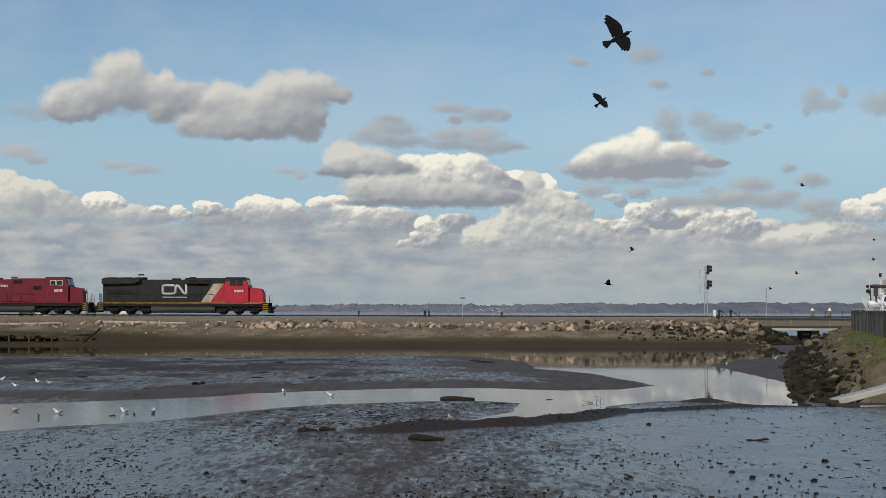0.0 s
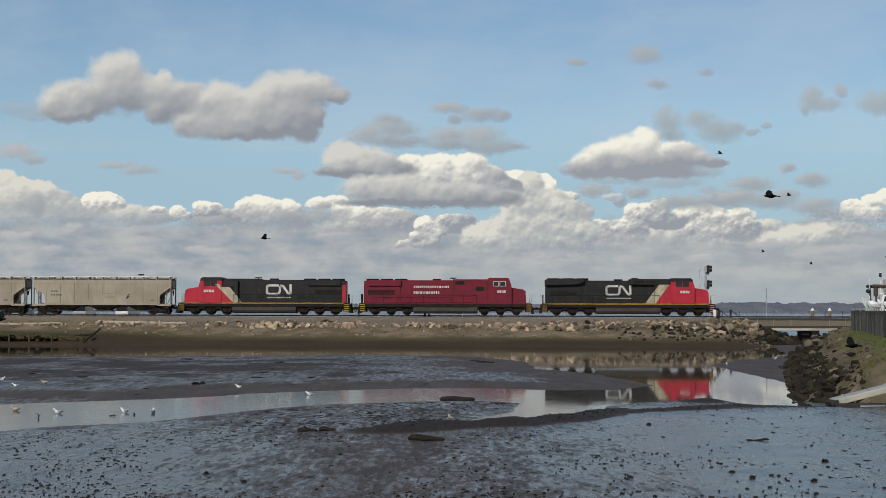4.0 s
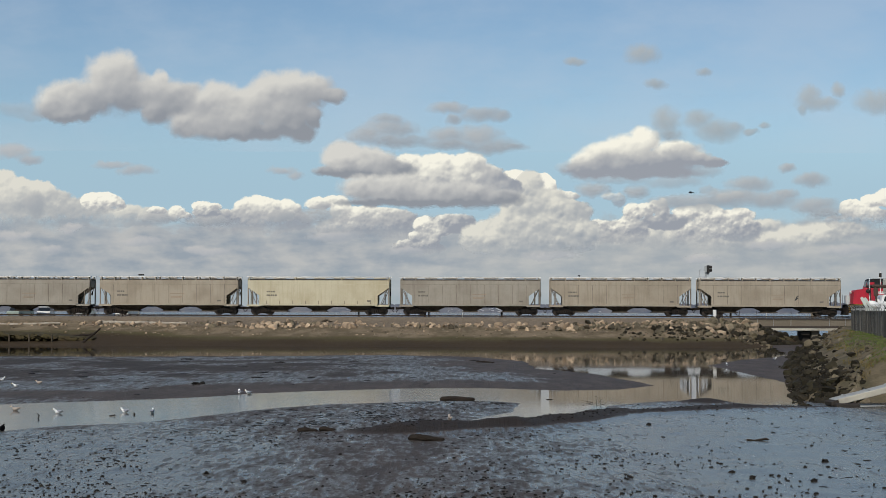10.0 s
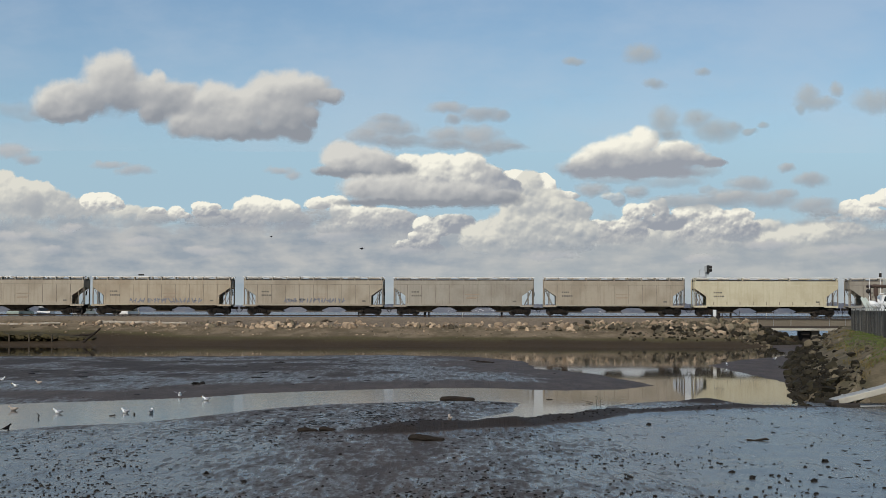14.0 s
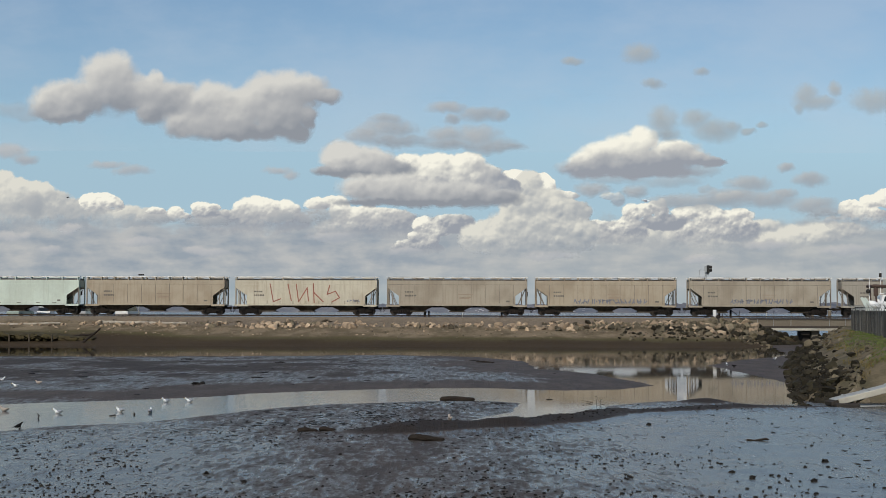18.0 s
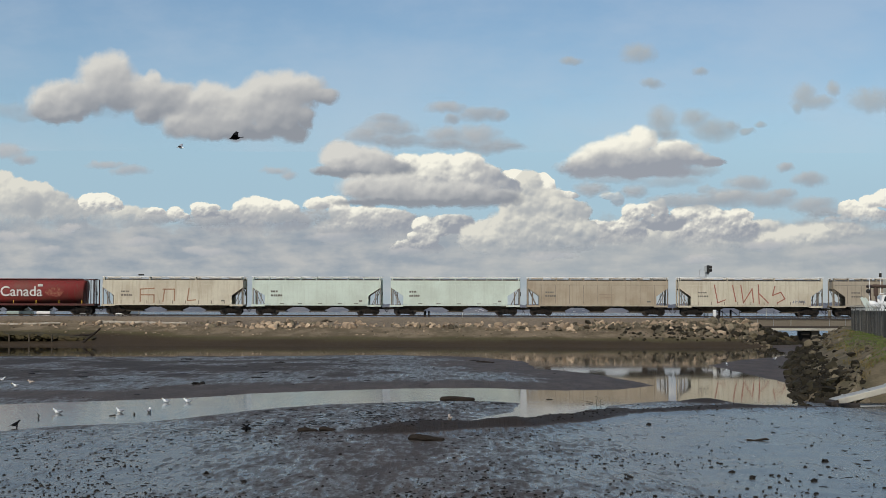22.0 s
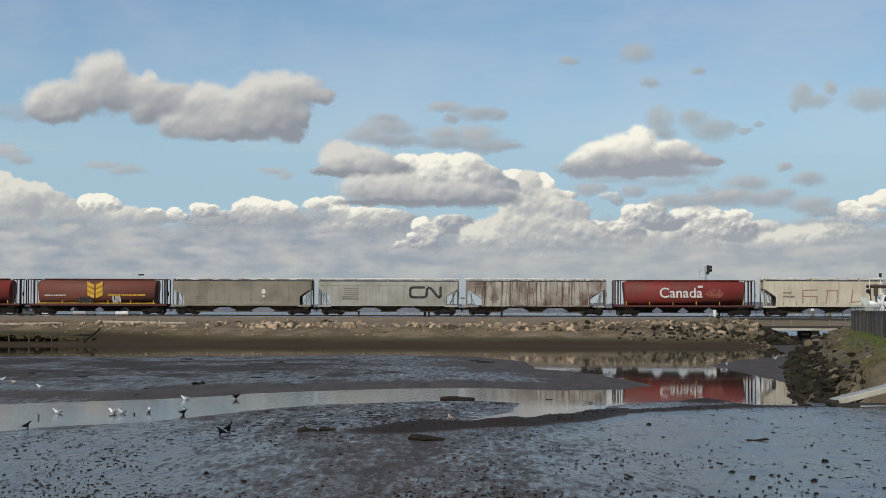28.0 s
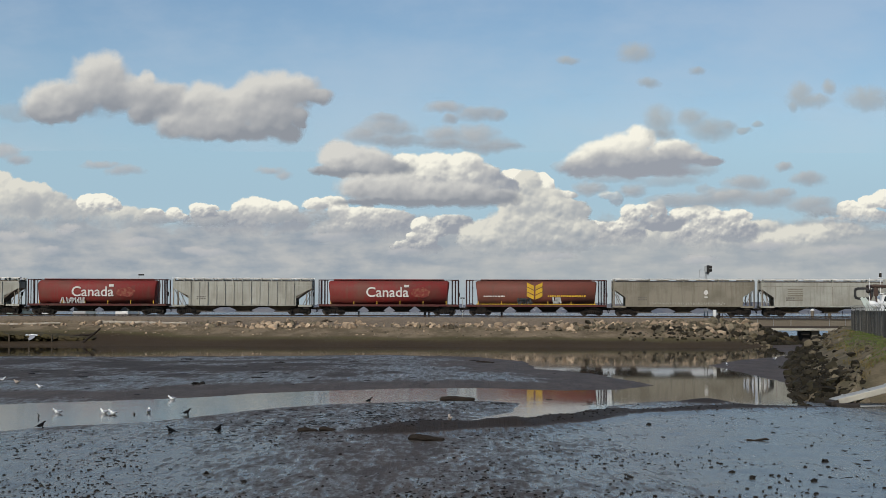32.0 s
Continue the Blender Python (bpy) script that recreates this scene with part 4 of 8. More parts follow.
CARS = [
    ("beige", BEIGE, -96.1), ("beige", BEIGE, -114.15), ("beige", BEIGE_GREY, -132.4), ("ivory", IVORY, -150.95), ("beige", BEIGE, -169.32),
    ("beige", BEIGE_GREY, -187.6), ("beige", BEIGE, -205.95), ("beige", BEIGE_WARM, -224.6), ("beige", BEIGE, -242.7), ("cream", PINK_CREAM, -261.15),
    ("beige", BEIGE_WARM, -279.65), ("mint", MINT, -296.95), ("mint", MINT, -313.9), ("cream", PINK_CREAM, -331.55), ("tank", GRAIN_RED, -349.8),
    ("rusted", RUSTED, -367.8), ("grey", LIGHT_GREY, -385.8), ("grey", GREY, -403.7), ("tank", GRAIN_BROWN, -421.6), ("tank", GRAIN_RED, -439.6),
    ("posted", LIGHT_GREY, -457.5), ("tank", GRAIN_RED, -475.45), ("posted", LIGHT_GREY, -493.5)]
LABELS = {"beige": "dusty beige covered grain hopper car with ribbed sides", "ivory": "pale ivory covered grain hopper car, rust-stained along the top",
          "cream": "stained cream covered hopper car with sprayed strokes",
          "mint": "clean pale mint covered hopper car", "rusted": "rust-streaked off-white covered hopper car with side posts",
          "grey": "dull grey covered hopper car", "tank": "faded oxide-red round-sided grain hopper car", "posted": "light grey covered hopper car with side posts"}
HOPPERS = []
for i, (style, coat, s0) in enumerate(CARS):
    if style == "tank":
        car, body, side = round_hopper(LABELS[style], coat)
    elif style == "mint":
        car, body, side = square_hopper(LABELS[style], coat, 15.7, 7, pitch=17.0)
    elif style in ("rusted", "posted"):
        car, body, side = square_hopper(LABELS[style], coat, 17.0, 13, posts=True, notch=1.9)
    elif style in ("ivory", "cream"):
        car, body, side = square_hopper(LABELS[style], coat, 17.3, 2, ticks=9, notch=1.4)
    else:
        car, body, side = square_hopper(LABELS[style], coat, 17.0, 9 if style == "beige" else 3, notch=1.4, seam=RIB)
    if style in ("tank", "rusted", "posted", "grey"):
        car.scale.z = 0.965
    TRAIN.append((car, s0))
    HOPPERS.append(car)


def scribble(x0, x1, z0, z1, n, seed):
    """Sprayed marks that cannot be read: short strokes along a band."""
    rr = random.Random(seed)
    lines = []
    for i in range(n):
        x = x0 + (x1 - x0) * (i + 0.5) / n
        w = (x1 - x0) / n
        lines.append([(x + rr.uniform(-0.5, 0.5) * w, rr.uniform(z0, z1)) for _ in range(rr.choice((2, 3, 4)))])
        lines.append([(x + rr.uniform(-0.4, 0.4) * w, z0), (x + rr.uniform(-0.4, 0.4) * w, z1)])
    return lines


for i, (style, coat, s0) in enumerate(CARS):
    car = HOPPERS[i]
    y = -1.605
    if style in ("beige", "ivory", "cream"):
        bars(car, -6.35, 2.75, 1.0, 1, DARKLETTER, y, 0.17, seed=i)
        bars(car, -6.35, 2.28, 1.35, 1, DARKLETTER, y, 0.20, seed=i + 40)
        panel(car, "stencil_plate", [(5.95, 1.62), (5.95, 1.80), (6.4, 1.80), (6.4, 1.62)], DARKLETTER, y)
        if style == "beige":
            strokes(car, "faded_stencil_line", [[(0.2, 2.55), (1.9, 2.55)], [(0.3, 2.2), (1.7, 2.2)], [(0.3, 2.05), (1.5, 2.05)]], 0.06, FADED_LINE, y, "faded pinkish stencil lines")
    if style == "mint":
        bars(car, -5.6, 2.75, 0.9, 1, DARKLETTER, y, 0.22, seed=i)
        bars(car, -5.6, 2.25, 1.4, 1, DARKLETTER, y, 0.24, seed=i + 40)
        panel(car, "stencil_plate", [(5.2, 1.62), (5.2, 1.80), (5.6, 1.80), (5.6, 1.62)], DARKLETTER, y)
        for x in (-4.5, -2.3, 0.2, 2.6, 4.6):
            panel(car, "reflector_patch", [(x, 1.36), (x, 1.44), (x + 0.5, 1.44), (x + 0.5, 1.36)], DARKLETTER, y)
    if style in ("rusted", "posted", "grey"):
        bars(car, -5.6, 2.2, 1.1, 2, DARKLETTER, y if style == "grey" else -1.59, 0.16, seed=i)

strokes(HOPPERS[0], "sprayed_mark", [[(3.0, 1.95), (3.25, 2.4), (3.35, 2.45)], [(3.1, 2.0), (3.3, 2.2)]], 0.12, SIGNAL_INK, -1.605, "small black sprayed mark")
strokes(HOPPERS[6], "sprayed_mark", scribble(-3.6, 3.9, 1.55, 1.98, 17, 1), 0.12, TAG_BLUE, -1.605, "faded blue-grey sprayed marks")
strokes(HOPPERS[7], "sprayed_mark", scribble(-3.9, 5.0, 1.5, 1.95, 19, 2), 0.12, TAG_BLUE, -1.605, "faded blue-grey sprayed marks")
strokes(HOPPERS[9], "sprayed_stroke", [[(-4.4, 3.75), (-4.0, 1.6), (-3.1, 1.95)], [(-2.2, 3.7), (-1.8, 1.75)], [(-1.2, 3.7), (-0.9, 1.6), (0.15, 3.3), (0.3, 1.7)], [(0.9, 3.8), (1.0, 1.5)],
                                     [(1.0, 2.7), (2.1, 1.6)], [(2.9, 3.6), (2.6, 2.5), (3.6, 2.9), (4.1, 2.1), (3.2, 1.6)]], 0.13, TAG_RED, -1.606, "rust-red sprayed strokes")
strokes(HOPPERS[9], "sprayed_mark", scribble(5.0, 6.6, 1.6, 1.85, 5, 4), 0.09, TAG_BLUE, -1.604)
strokes(HOPPERS[13], "sprayed_stroke", [[(-4.0, 1.6), (-4.0, 3.1), (-2.3, 3.2)], [(-4.0, 2.4), (-2.3, 2.4), (-2.3, 1.5)], [(-1.0, 3.1), (-1.2, 1.6)], [(-1.2, 3.1), (0.2, 3.1), (0.2, 1.7)], [(2.0, 3.2), (1.8, 1.7), (2.8, 1.8)]], 0.13, TAG_BROWN, -1.606, "faded brown sprayed strokes")
emblem(HOPPERS[16], 2.7, 2.25, 3.7, 1.25, 0.30, SIGNAL_INK, -1.606, "large dark ribbon-shaped emblem")
for r in range(6):
    panel(HOPPERS[16], "faded_lettering_bar", [(-5.4, 3.3 - r * 0.27), (-5.4, 3.45 - r * 0.27), (-3.6, 3.45 - r * 0.27), (-3.6, 3.3 - r * 0.27)], GREY, -1.604)
panel(HOPPERS[17], "white_mark", [(2.35, 2.85), (2.5, 3.2), (2.65, 3.3), (2.8, 3.2), (2.95, 2.85), (2.65, 2.6)], WHITE, -1.606)
panel(HOPPERS[17], "white_mark", [(2.45, 2.25), (2.45, 2.45), (2.85, 2.45), (2.85, 2.25)], WHITE, -1.606)
strokes(HOPPERS[17], "sprayed_mark", scribble(-4.2, 5.0, 1.42, 1.68, 30, 17), 0.045, LIGHT_GREY, -1.606, "pale chalky scrawl along the sill")
for i, dx in ((14, -0.45), (19, -0.15), (21, -0.5)):
    text_part("lettering", "Canada", 1.75, WHITE, HOPPERS[i], dx, -1.61, 2.32, "white country-name lettering", 0.02)
    panel(HOPPERS[i], "flag_mark", [(dx + 2.05, 3.52), (dx + 2.05, 3.82), (dx + 2.65, 3.82), (dx + 2.65, 3.52)], WHITE, -1.59)
    ring = [(dx + 4.1 + 1.15 * math.cos(a * 0.35) * (1 + 0.12 * math.sin(a * 2.1)), 2.85 + 0.62 * math.sin(a * 0.35) * (1 + 0.15 * math.cos(a * 1.7))) for a in range(18)]
    panel(HOPPERS[i], "faded_emblem", ring[::-1], FADED_PATCH, -1.592, "faded tan painted emblem")
strokes(HOPPERS[21], "sprayed_mark", scribble(-4.5, -1.4, 1.45, 2.1, 9, 8), 0.13, TAG_GREY, -1.59, "silver sprayed marks")
wheat = HOPPERS[18]
for side in (-1, 1):
    for j in range(3):
        z0 = 2.0 + j * 0.62
        panel(wheat, "wheat_leaf", [(-0.2 + side * 0.10, z0), (-0.2 + side * 0.95, z0 + 0.42), (-0.2 + side * 0.95, z0 + 0.95), (-0.2 + side * 0.10, z0 + 0.50)], GOLD, -1.60, "golden wheat-leaf shape")
bars(wheat, 1.4, 2.35, 4.6, 1, GOLD, -1.59, 0.2, seed=3)
bars(wheat, -6.4, 2.35, 2.6, 1, WHITE, -1.59, 0.14, seed=4)
for s_ in (-1, 1):
    panel(wheat, "sill_stripe", [(-7.3, 1.38), (-7.3, 1.47), (7.3, 1.47), (7.3, 1.38)], GOLD, s_ * 1.585 - (0.008 if s_ < 0 else 0))
strokes(wheat, "sprayed_mark", scribble(-2.3, -0.5, 1.5, 2.1, 6, 9), 0.2, SIGNAL_INK, -1.605, "black sprayed blot")
strokes(wheat, "sprayed_mark", scribble(2.0, 3.0, 1.6, 2.2, 4, 10), 0.2, TAG_GREY, -1.605, "silver sprayed blot")
# ---------------------------------------------------------------- clouds, far beyond the bay
CLOUDS = []


HIGH = ((0.285, 0.308, 0.345), (0.440, 0.450, 0.462), (0.680, 0.670, 0.630))
BRIGHT = ((0.325, 0.350, 0.395), (0.520, 0.525, 0.520), (0.940, 0.915, 0.800))
BANK = ((0.340, 0.375, 0.415), (0.485, 0.500, 0.500), (0.740, 0.725, 0.650))
SCRAP = ((0.325, 0.360, 0.400), (0.385, 0.412, 0.440), (0.470, 0.480, 0.485))
WARM = ((0.330, 0.365, 0.390), (0.390, 0.415, 0.425), (0.450, 0.460, 0.445))
PINK = ((0.370, 0.375, 0.405), (0.450, 0.445, 0.455), (0.520, 0.500, 0.490))
LOW = ((0.400, 0.430, 0.470), (0.490, 0.500, 0.520), (0.570, 0.560, 0.550))


def cloud_material(offset, tones, fine, edge=0.4, thin=1.0, relief=0.2, merge=0.0, blobs=()):
    """Heaps of vapour that glow with scattered daylight: rounded lobes, each bright towards the sun and grey below.
    blobs: (x, z, half width, half height, brightness) in metres from the sheet's middle. fine: metres across the small billows.
    merge: height over which the base dissolves into the haze."""
    m, k, out = fresh("cloud_vapour")
    co = k.vec("MULTIPLY", k.node("ShaderNodeTexCoord").outputs["Object"], (1, 0, 1))
    s = k.vec("ADD", co, (offset, 0, offset * 0.37))

    def warp(scale, amount, detail):
        return k.vec("SCALE", k.vec("SUBTRACT", k.noise(s, scale, detail, 0.55, out=1), (0.5, 0.5, 0.5)), amount)
    q = k.vec("ADD", k.vec("ADD", co, warp(0.24 / fine, fine * 1.7, 3)), warp(1.0 / fine, fine * 0.7, 5))
    q = k.vec("MULTIPLY", q, (1, 0, 1))
    dense = weights = tones_sum = None
    for x, z, rx, rz, bright in blobs:
        d = k.node("ShaderNodeVectorMath", operation="MULTIPLY_ADD")
        k.put(d.inputs[0], q)
        k.put(d.inputs[1], (1.0 / rx, 0, 1.0 / rz))
        k.put(d.inputs[2], (-x / rx, 0, -z / rz))
        v = k.math("SUBTRACT", 1.0, k.vec("DOT_PRODUCT", d.outputs[0], d.outputs[0]))
        weight = k.math("POWER", 30.0, k.math("MAXIMUM", v, -4.0))
        # sun side and grey base of each lobe are painted into the tone
        face = k.math("MULTIPLY", k.math("ADD", k.vec("DOT_PRODUCT", d.outputs[0], (-0.30, 0, 0.66)), bright * 1.2), weight)
        dense = v if dense is None else k.math("SMOOTH_MAX", dense, v, 0.4)
        weights = weight if weights is None else k.math("ADD", weights, weight)
        tones_sum = face if tones_sum is None else k.math("ADD", tones_sum, face)
    grain = k.noise(s, 0.8 / fine, 6, 0.62)
    flat = k.node("ShaderNodeSeparateXYZ", {0: k.vec("ADD", s, warp(0.8 / fine, fine * 0.7, 4))})
    puffs = None
    for scale, part_of in ((0.55 / fine, 1.0), (1.3 / fine, 0.6)):
        pair = []
        for lift in (0.0, 0.3):
            p = k.node("ShaderNodeCombineXYZ", {0: k.math("SUBTRACT", flat.outputs[0], lift * 0.45 / scale), 1: k.math("ADD", flat.outputs[2], lift / scale)}).outputs[0]
            pair.append(k.node("ShaderNodeTexVoronoi", {"Vector": p, "Scale": scale, "Smoothness": 0.7}, feature="SMOOTH_F1").outputs["Distance"])
        v = k.math("MULTIPLY", k.math("SUBTRACT", pair[1], pair[0]), part_of)
        puffs = v if puffs is None else k.math("ADD", puffs, v)
    alpha = k.math("MULTIPLY", k.step(k.math("ADD", dense, k.math("MULTIPLY", k.math("SUBTRACT", grain, 0.5), 0.40 + 0.40 * edge)), -0.30 * edge, 0.90 * edge), thin)
    if merge:
        z = k.node("ShaderNodeSeparateXYZ", {0: co}).outputs[2]
        low = min(b[1] - b[3] for b in blobs)
        wave = k.math("ADD", z, k.math("MULTIPLY", k.math("SUBTRACT", grain, 0.5), merge))
        alpha = k.math("MULTIPLY", alpha, k.step(wave, low - merge * 0.1, low + merge * 0.9))
    tone = k.math("ADD", 0.5, k.math("DIVIDE", tones_sum, weights))
    tone = k.math("ADD", tone, k.math("MULTIPLY", puffs, relief * 2.2))
    tone = k.math("ADD", tone, k.math("MULTIPLY", k.math("SUBTRACT", grain, 0.5), relief * 1.4))
    col = k.mix(k.step(tone, 0.0, 0.5, smooth=False), tones[0], tones[1])
    col = k.mix(k.step(tone, 0.5, 1.0, smooth=False), col, tones[2])
    glow = k.node("ShaderNodeEmission", {"Color": col, "Strength": 1.0}).outputs[0]
    clear = k.node("ShaderNodeBsdfTransparent").outputs[0]
    k.put(out.inputs[0], k.node("ShaderNodeMixShader", {0: alpha, 1: clear, 2: glow}).outputs[0])
    return m


def cloud(label, x, y, z, w, h, material, drift, rise=0.0, name="cloud"):
    bm = bmesh.new()
    vs = [bm.verts.new(v) for v in ((-w, 0, -h), (w, 0, -h), (w, 0, h), (-w, 0, h))]
    bm.faces.new(vs)
    ob = solo(name, bm, material, label, "cloud", "cumulus clouds over the bay", at=(x, y, z), kind="structure")
    CLOUDS.append((ob, drift, rise))
    return ob


def strata_material(half):
    """The hazy, layered body of the cloud bank low over the bay."""
    m, k, out = fresh("low_strata_vapour")
    co = k.vec("MULTIPLY", k.node("ShaderNodeTexCoord").outputs["Object"], (1, 0, 1))
    c = k.node("ShaderNodeSeparateXYZ", {0: co})
    x, z = c.outputs[0], c.outputs[2]
    layers = k.noise(k.scaled(co, (0.25, 1, 1.0)), 0.024, 4, 0.45)
    heaps = k.noise(k.scaled(co, (0.55, 1, 1.0)), 0.020, 5, 0.55)
    fine = k.noise(k.scaled(co, (0.6, 1, 1.3)), 0.06, 5, 0.55)
    height = k.step(z, -half * 0.75, half * 0.55, smooth=False)
    tone = k.math("ADD", k.math("MULTIPLY", layers, 0.55), k.math("ADD", k.math("MULTIPLY", heaps, 0.35), k.math("MULTIPLY", fine, 0.10)))
    tone = k.step(tone, 0.41, 0.60, smooth=False)
    low = k.mix(tone, (0.330, 0.400, 0.445), (0.400, 0.450, 0.475))
    high = k.mix(tone, (0.315, 0.365, 0.420), (0.495, 0.505, 0.505))
    col = k.mix(k.step(height, 0.1, 0.62), low, high)
    east = k.step(x, -300.0, 500.0)
    col = k.mix(k.math("MULTIPLY", east, 0.30), col, (0.490, 0.515, 0.505))
    edge = k.math("ADD", z, k.math("MULTIPLY", k.math("SUBTRACT", heaps, 0.5), 120.0))
    alpha = k.step(edge, half * 0.95, half * 0.60)
    glow = k.node("ShaderNodeEmission", {"Color": col, "Strength": 1.0}).outputs[0]
    clear = k.node("ShaderNodeBsdfTransparent").outputs[0]
    k.put(out.inputs[0], k.node("ShaderNodeMixShader", {0: alpha, 1: clear, 2: glow}).outputs[0])
    return m


def veil_material():
    """A thin, streaked veil of ice cloud."""
    m, k, out = fresh("high_veil")
    co = k.vec("MULTIPLY", k.node("ShaderNodeTexCoord").outputs["Object"], (1, 0, 1))
    n = k.noise(k.scaled(co, (0.5, 1, 1.2)), 0.0030, 6, 0.6)
    alpha = k.math("MULTIPLY", k.step(n, 0.34, 0.70), 0.30)
    glow = k.node("ShaderNodeEmission", {"Color": (0.54, 0.61, 0.70), "Strength": 1.0}).outputs[0]
    clear = k.node("ShaderNodeBsdfTransparent").outputs[0]
    k.put(out.inputs[0], k.node("ShaderNodeMixShader", {0: alpha, 1: clear, 2: glow}).outputs[0])
    return m


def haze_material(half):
    """Added emissive haze sheet, thickening downwards, that evens out the pale low sky."""
    m, k, out = fresh("painted_sky_haze")
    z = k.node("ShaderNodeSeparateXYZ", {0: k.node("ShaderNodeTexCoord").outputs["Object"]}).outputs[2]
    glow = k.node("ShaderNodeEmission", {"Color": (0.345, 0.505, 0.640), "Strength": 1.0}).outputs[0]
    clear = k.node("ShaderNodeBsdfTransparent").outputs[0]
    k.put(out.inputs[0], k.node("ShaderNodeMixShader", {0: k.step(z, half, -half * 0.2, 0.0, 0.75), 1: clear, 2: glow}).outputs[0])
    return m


cloud("added haze sheet tinting the low sky pale blue", 0, 4670, 375, 1500, 270, haze_material(270), 0, 0, "backdrop")
cloud("thin veil of high ice cloud", 0, 4640, 800, 1700, 330, veil_material(), -6)

cloud("large grey-white cumulus drifting high over the bay", -709, 4450, 620, 484, 172, cloud_material(173, HIGH, fine=34, edge=0.7, relief=0.16, blobs=[(-343, -25, 86, 59, 0.05), (-272, -22, 86, 59, -0.05), (-204, 44, 90, 80, 0.12), (-177, -1, 98, 66, -0.1), (-327, -62, 107, 21, -0.25), (-385, -44, 43, 35, 0), (-102, -6, 54, 59, 0.05), (-38, -22, 79, 66, -0.1), (-72, 26, 32, 38, 0.15), (-6, -6, 72, 45, -0.15), (-81, -57, 50, 38, -0.2), (102, -12, 79, 49, 0.25), (42, -38, 72, 49, 0.2), (15, -86, 75, 42, 0.05), (182, -33, 90, 59, 0.2), (118, -81, 143, 52, -0.05), (249, 2, 79, 59, 0.25), (312, 7, 79, 66, 0.2), (350, 10, 75, 52, 0.05), (285, -65, 100, 66, -0.15), (182, -108, 172, 28, -0.3), (322, -102, 47, 35, -0.4), (405, -6, 50, 26, -0.05), (362, -65, 25, 35, -0.3)]), -55, -3)
cloud("thin wisp trailing from the high cumulus", -1162, 4455, 567, 142, 46, cloud_material(346, SCRAP, fine=24, edge=1.3, thin=0.45, relief=0.05, blobs=[(-18, 1, 82, 24, 0), (33, -12, 72, 17, 0)]), -55, -3)
cloud("small pinkish scrap of cloud", -1166, 4380, 438, 105, 48, cloud_material(519, PINK, fine=20, edge=1.1, thin=0.75, relief=0.1, blobs=[(-12, 4, 60, 24, 0.2), (35, -17, 42, 15, -0.2)]), -47, 0)
cloud("thin warm grey scraps of cloud", -672, 4385, 392, 318, 39, cloud_material(692, PINK, fine=18, edge=1.5, thin=0.8, relief=0.08, blobs=[(-162, -1, 60, 17, -0.1), (-225, 15, 60, 10, 0), (242, 1, 42, 12, 0), (275, -10, 23, 14, 0)]), -47, 0)
cloud("grey shaded cumulus high over the bay", -16, 4400, 510, 290, 94, cloud_material(865, SCRAP, fine=24, edge=1.3, thin=0.9, relief=0.12, blobs=[(33, 57, 60, 19, 0.1), (124, 38, 74, 22, -0.05), (46, 24, 25, 16, -0.2), (180, 34, 28, 16, -0.1), (-127, 0, 85, 33, 0.05), (-187, -19, 67, 28, 0.1), (-111, -36, 117, 21, -0.3), (-130, 24, 53, 19, -0.2), (30, -19, 67, 29, 0.1), (112, -19, 78, 33, 0.15), (159, -47, 81, 26, -0.15), (211, -53, 50, 14, -0.2), (46, -44, 106, 17, -0.2)]), -13, 3)
cloud("bright-topped cumulus behind the grey ones", 38, 4440, 372, 228, 103, cloud_material(1038, BRIGHT, fine=20, edge=0.3, relief=0.3, merge=60, blobs=[(-132, 39, 50, 35, 0.25), (-46, 41, 61, 35, 0.25), (36, 43, 50, 35, 0.2), (-72, -3, 107, 61, -0.05), (16, -11, 89, 56, 0), (87, -3, 64, 49, -0.3), (134, -27, 61, 38, -0.45)]), -13, 2)
cloud("shaded cumulus with a pale crown", -218, 4425, 429, 186, 86, cloud_material(1211, HIGH, fine=22, edge=0.6, relief=0.18, blobs=[(-57, 5, 71, 49, 0.35), (16, -11, 89, 45, 0.1), (77, -30, 71, 31, -0.25), (-68, -39, 78, 19, -0.4), (3, -47, 125, 16, -0.6)]), -13, 2)
cloud("flat-based grey cumulus", -53, 4410, 339, 330, 79, cloud_material(1384, HIGH, fine=24, edge=0.8, relief=0.18, blobs=[(-161, 7, 78, 38, 0.05), (-82, 4, 110, 45, 0.1), (28, -9, 149, 41, 0), (146, -12, 106, 38, -0.1), (222, -20, 71, 28, -0.2), (-90, -33, 169, 17, -0.6), (67, -33, 160, 16, -0.55)]), -13, 2)
cloud("sunlit rims of the towering cumulus", 279, 4500, 360, 143, 65, cloud_material(1557, BRIGHT, fine=13, edge=0.18, relief=0.35, blobs=[(-72, 20, 43, 25, 0.5), (-85, -14, 22, 28, 0.4), (2, 16, 34, 21, 0.5), (26, -3, 24, 23, 0.4), (67, -29, 47, 16, 0.3)]), -8, 3)
cloud("grey body of the towering cumulus", 245, 4490, 284, 280, 157, cloud_material(1730, BANK, fine=20, edge=0.3, relief=0.4, merge=60, blobs=[(5, 70, 45, 53, 0.12), (-16, 21, 69, 53, 0.1), (48, 21, 76, 53, 0.1), (112, 5, 72, 35, -0.05), (24, -36, 145, 56, 0.05), (-88, -64, 108, 49, 0.2), (120, -56, 90, 53, 0.1), (0, -91, 199, 39, -0.1)]), -8, 3)
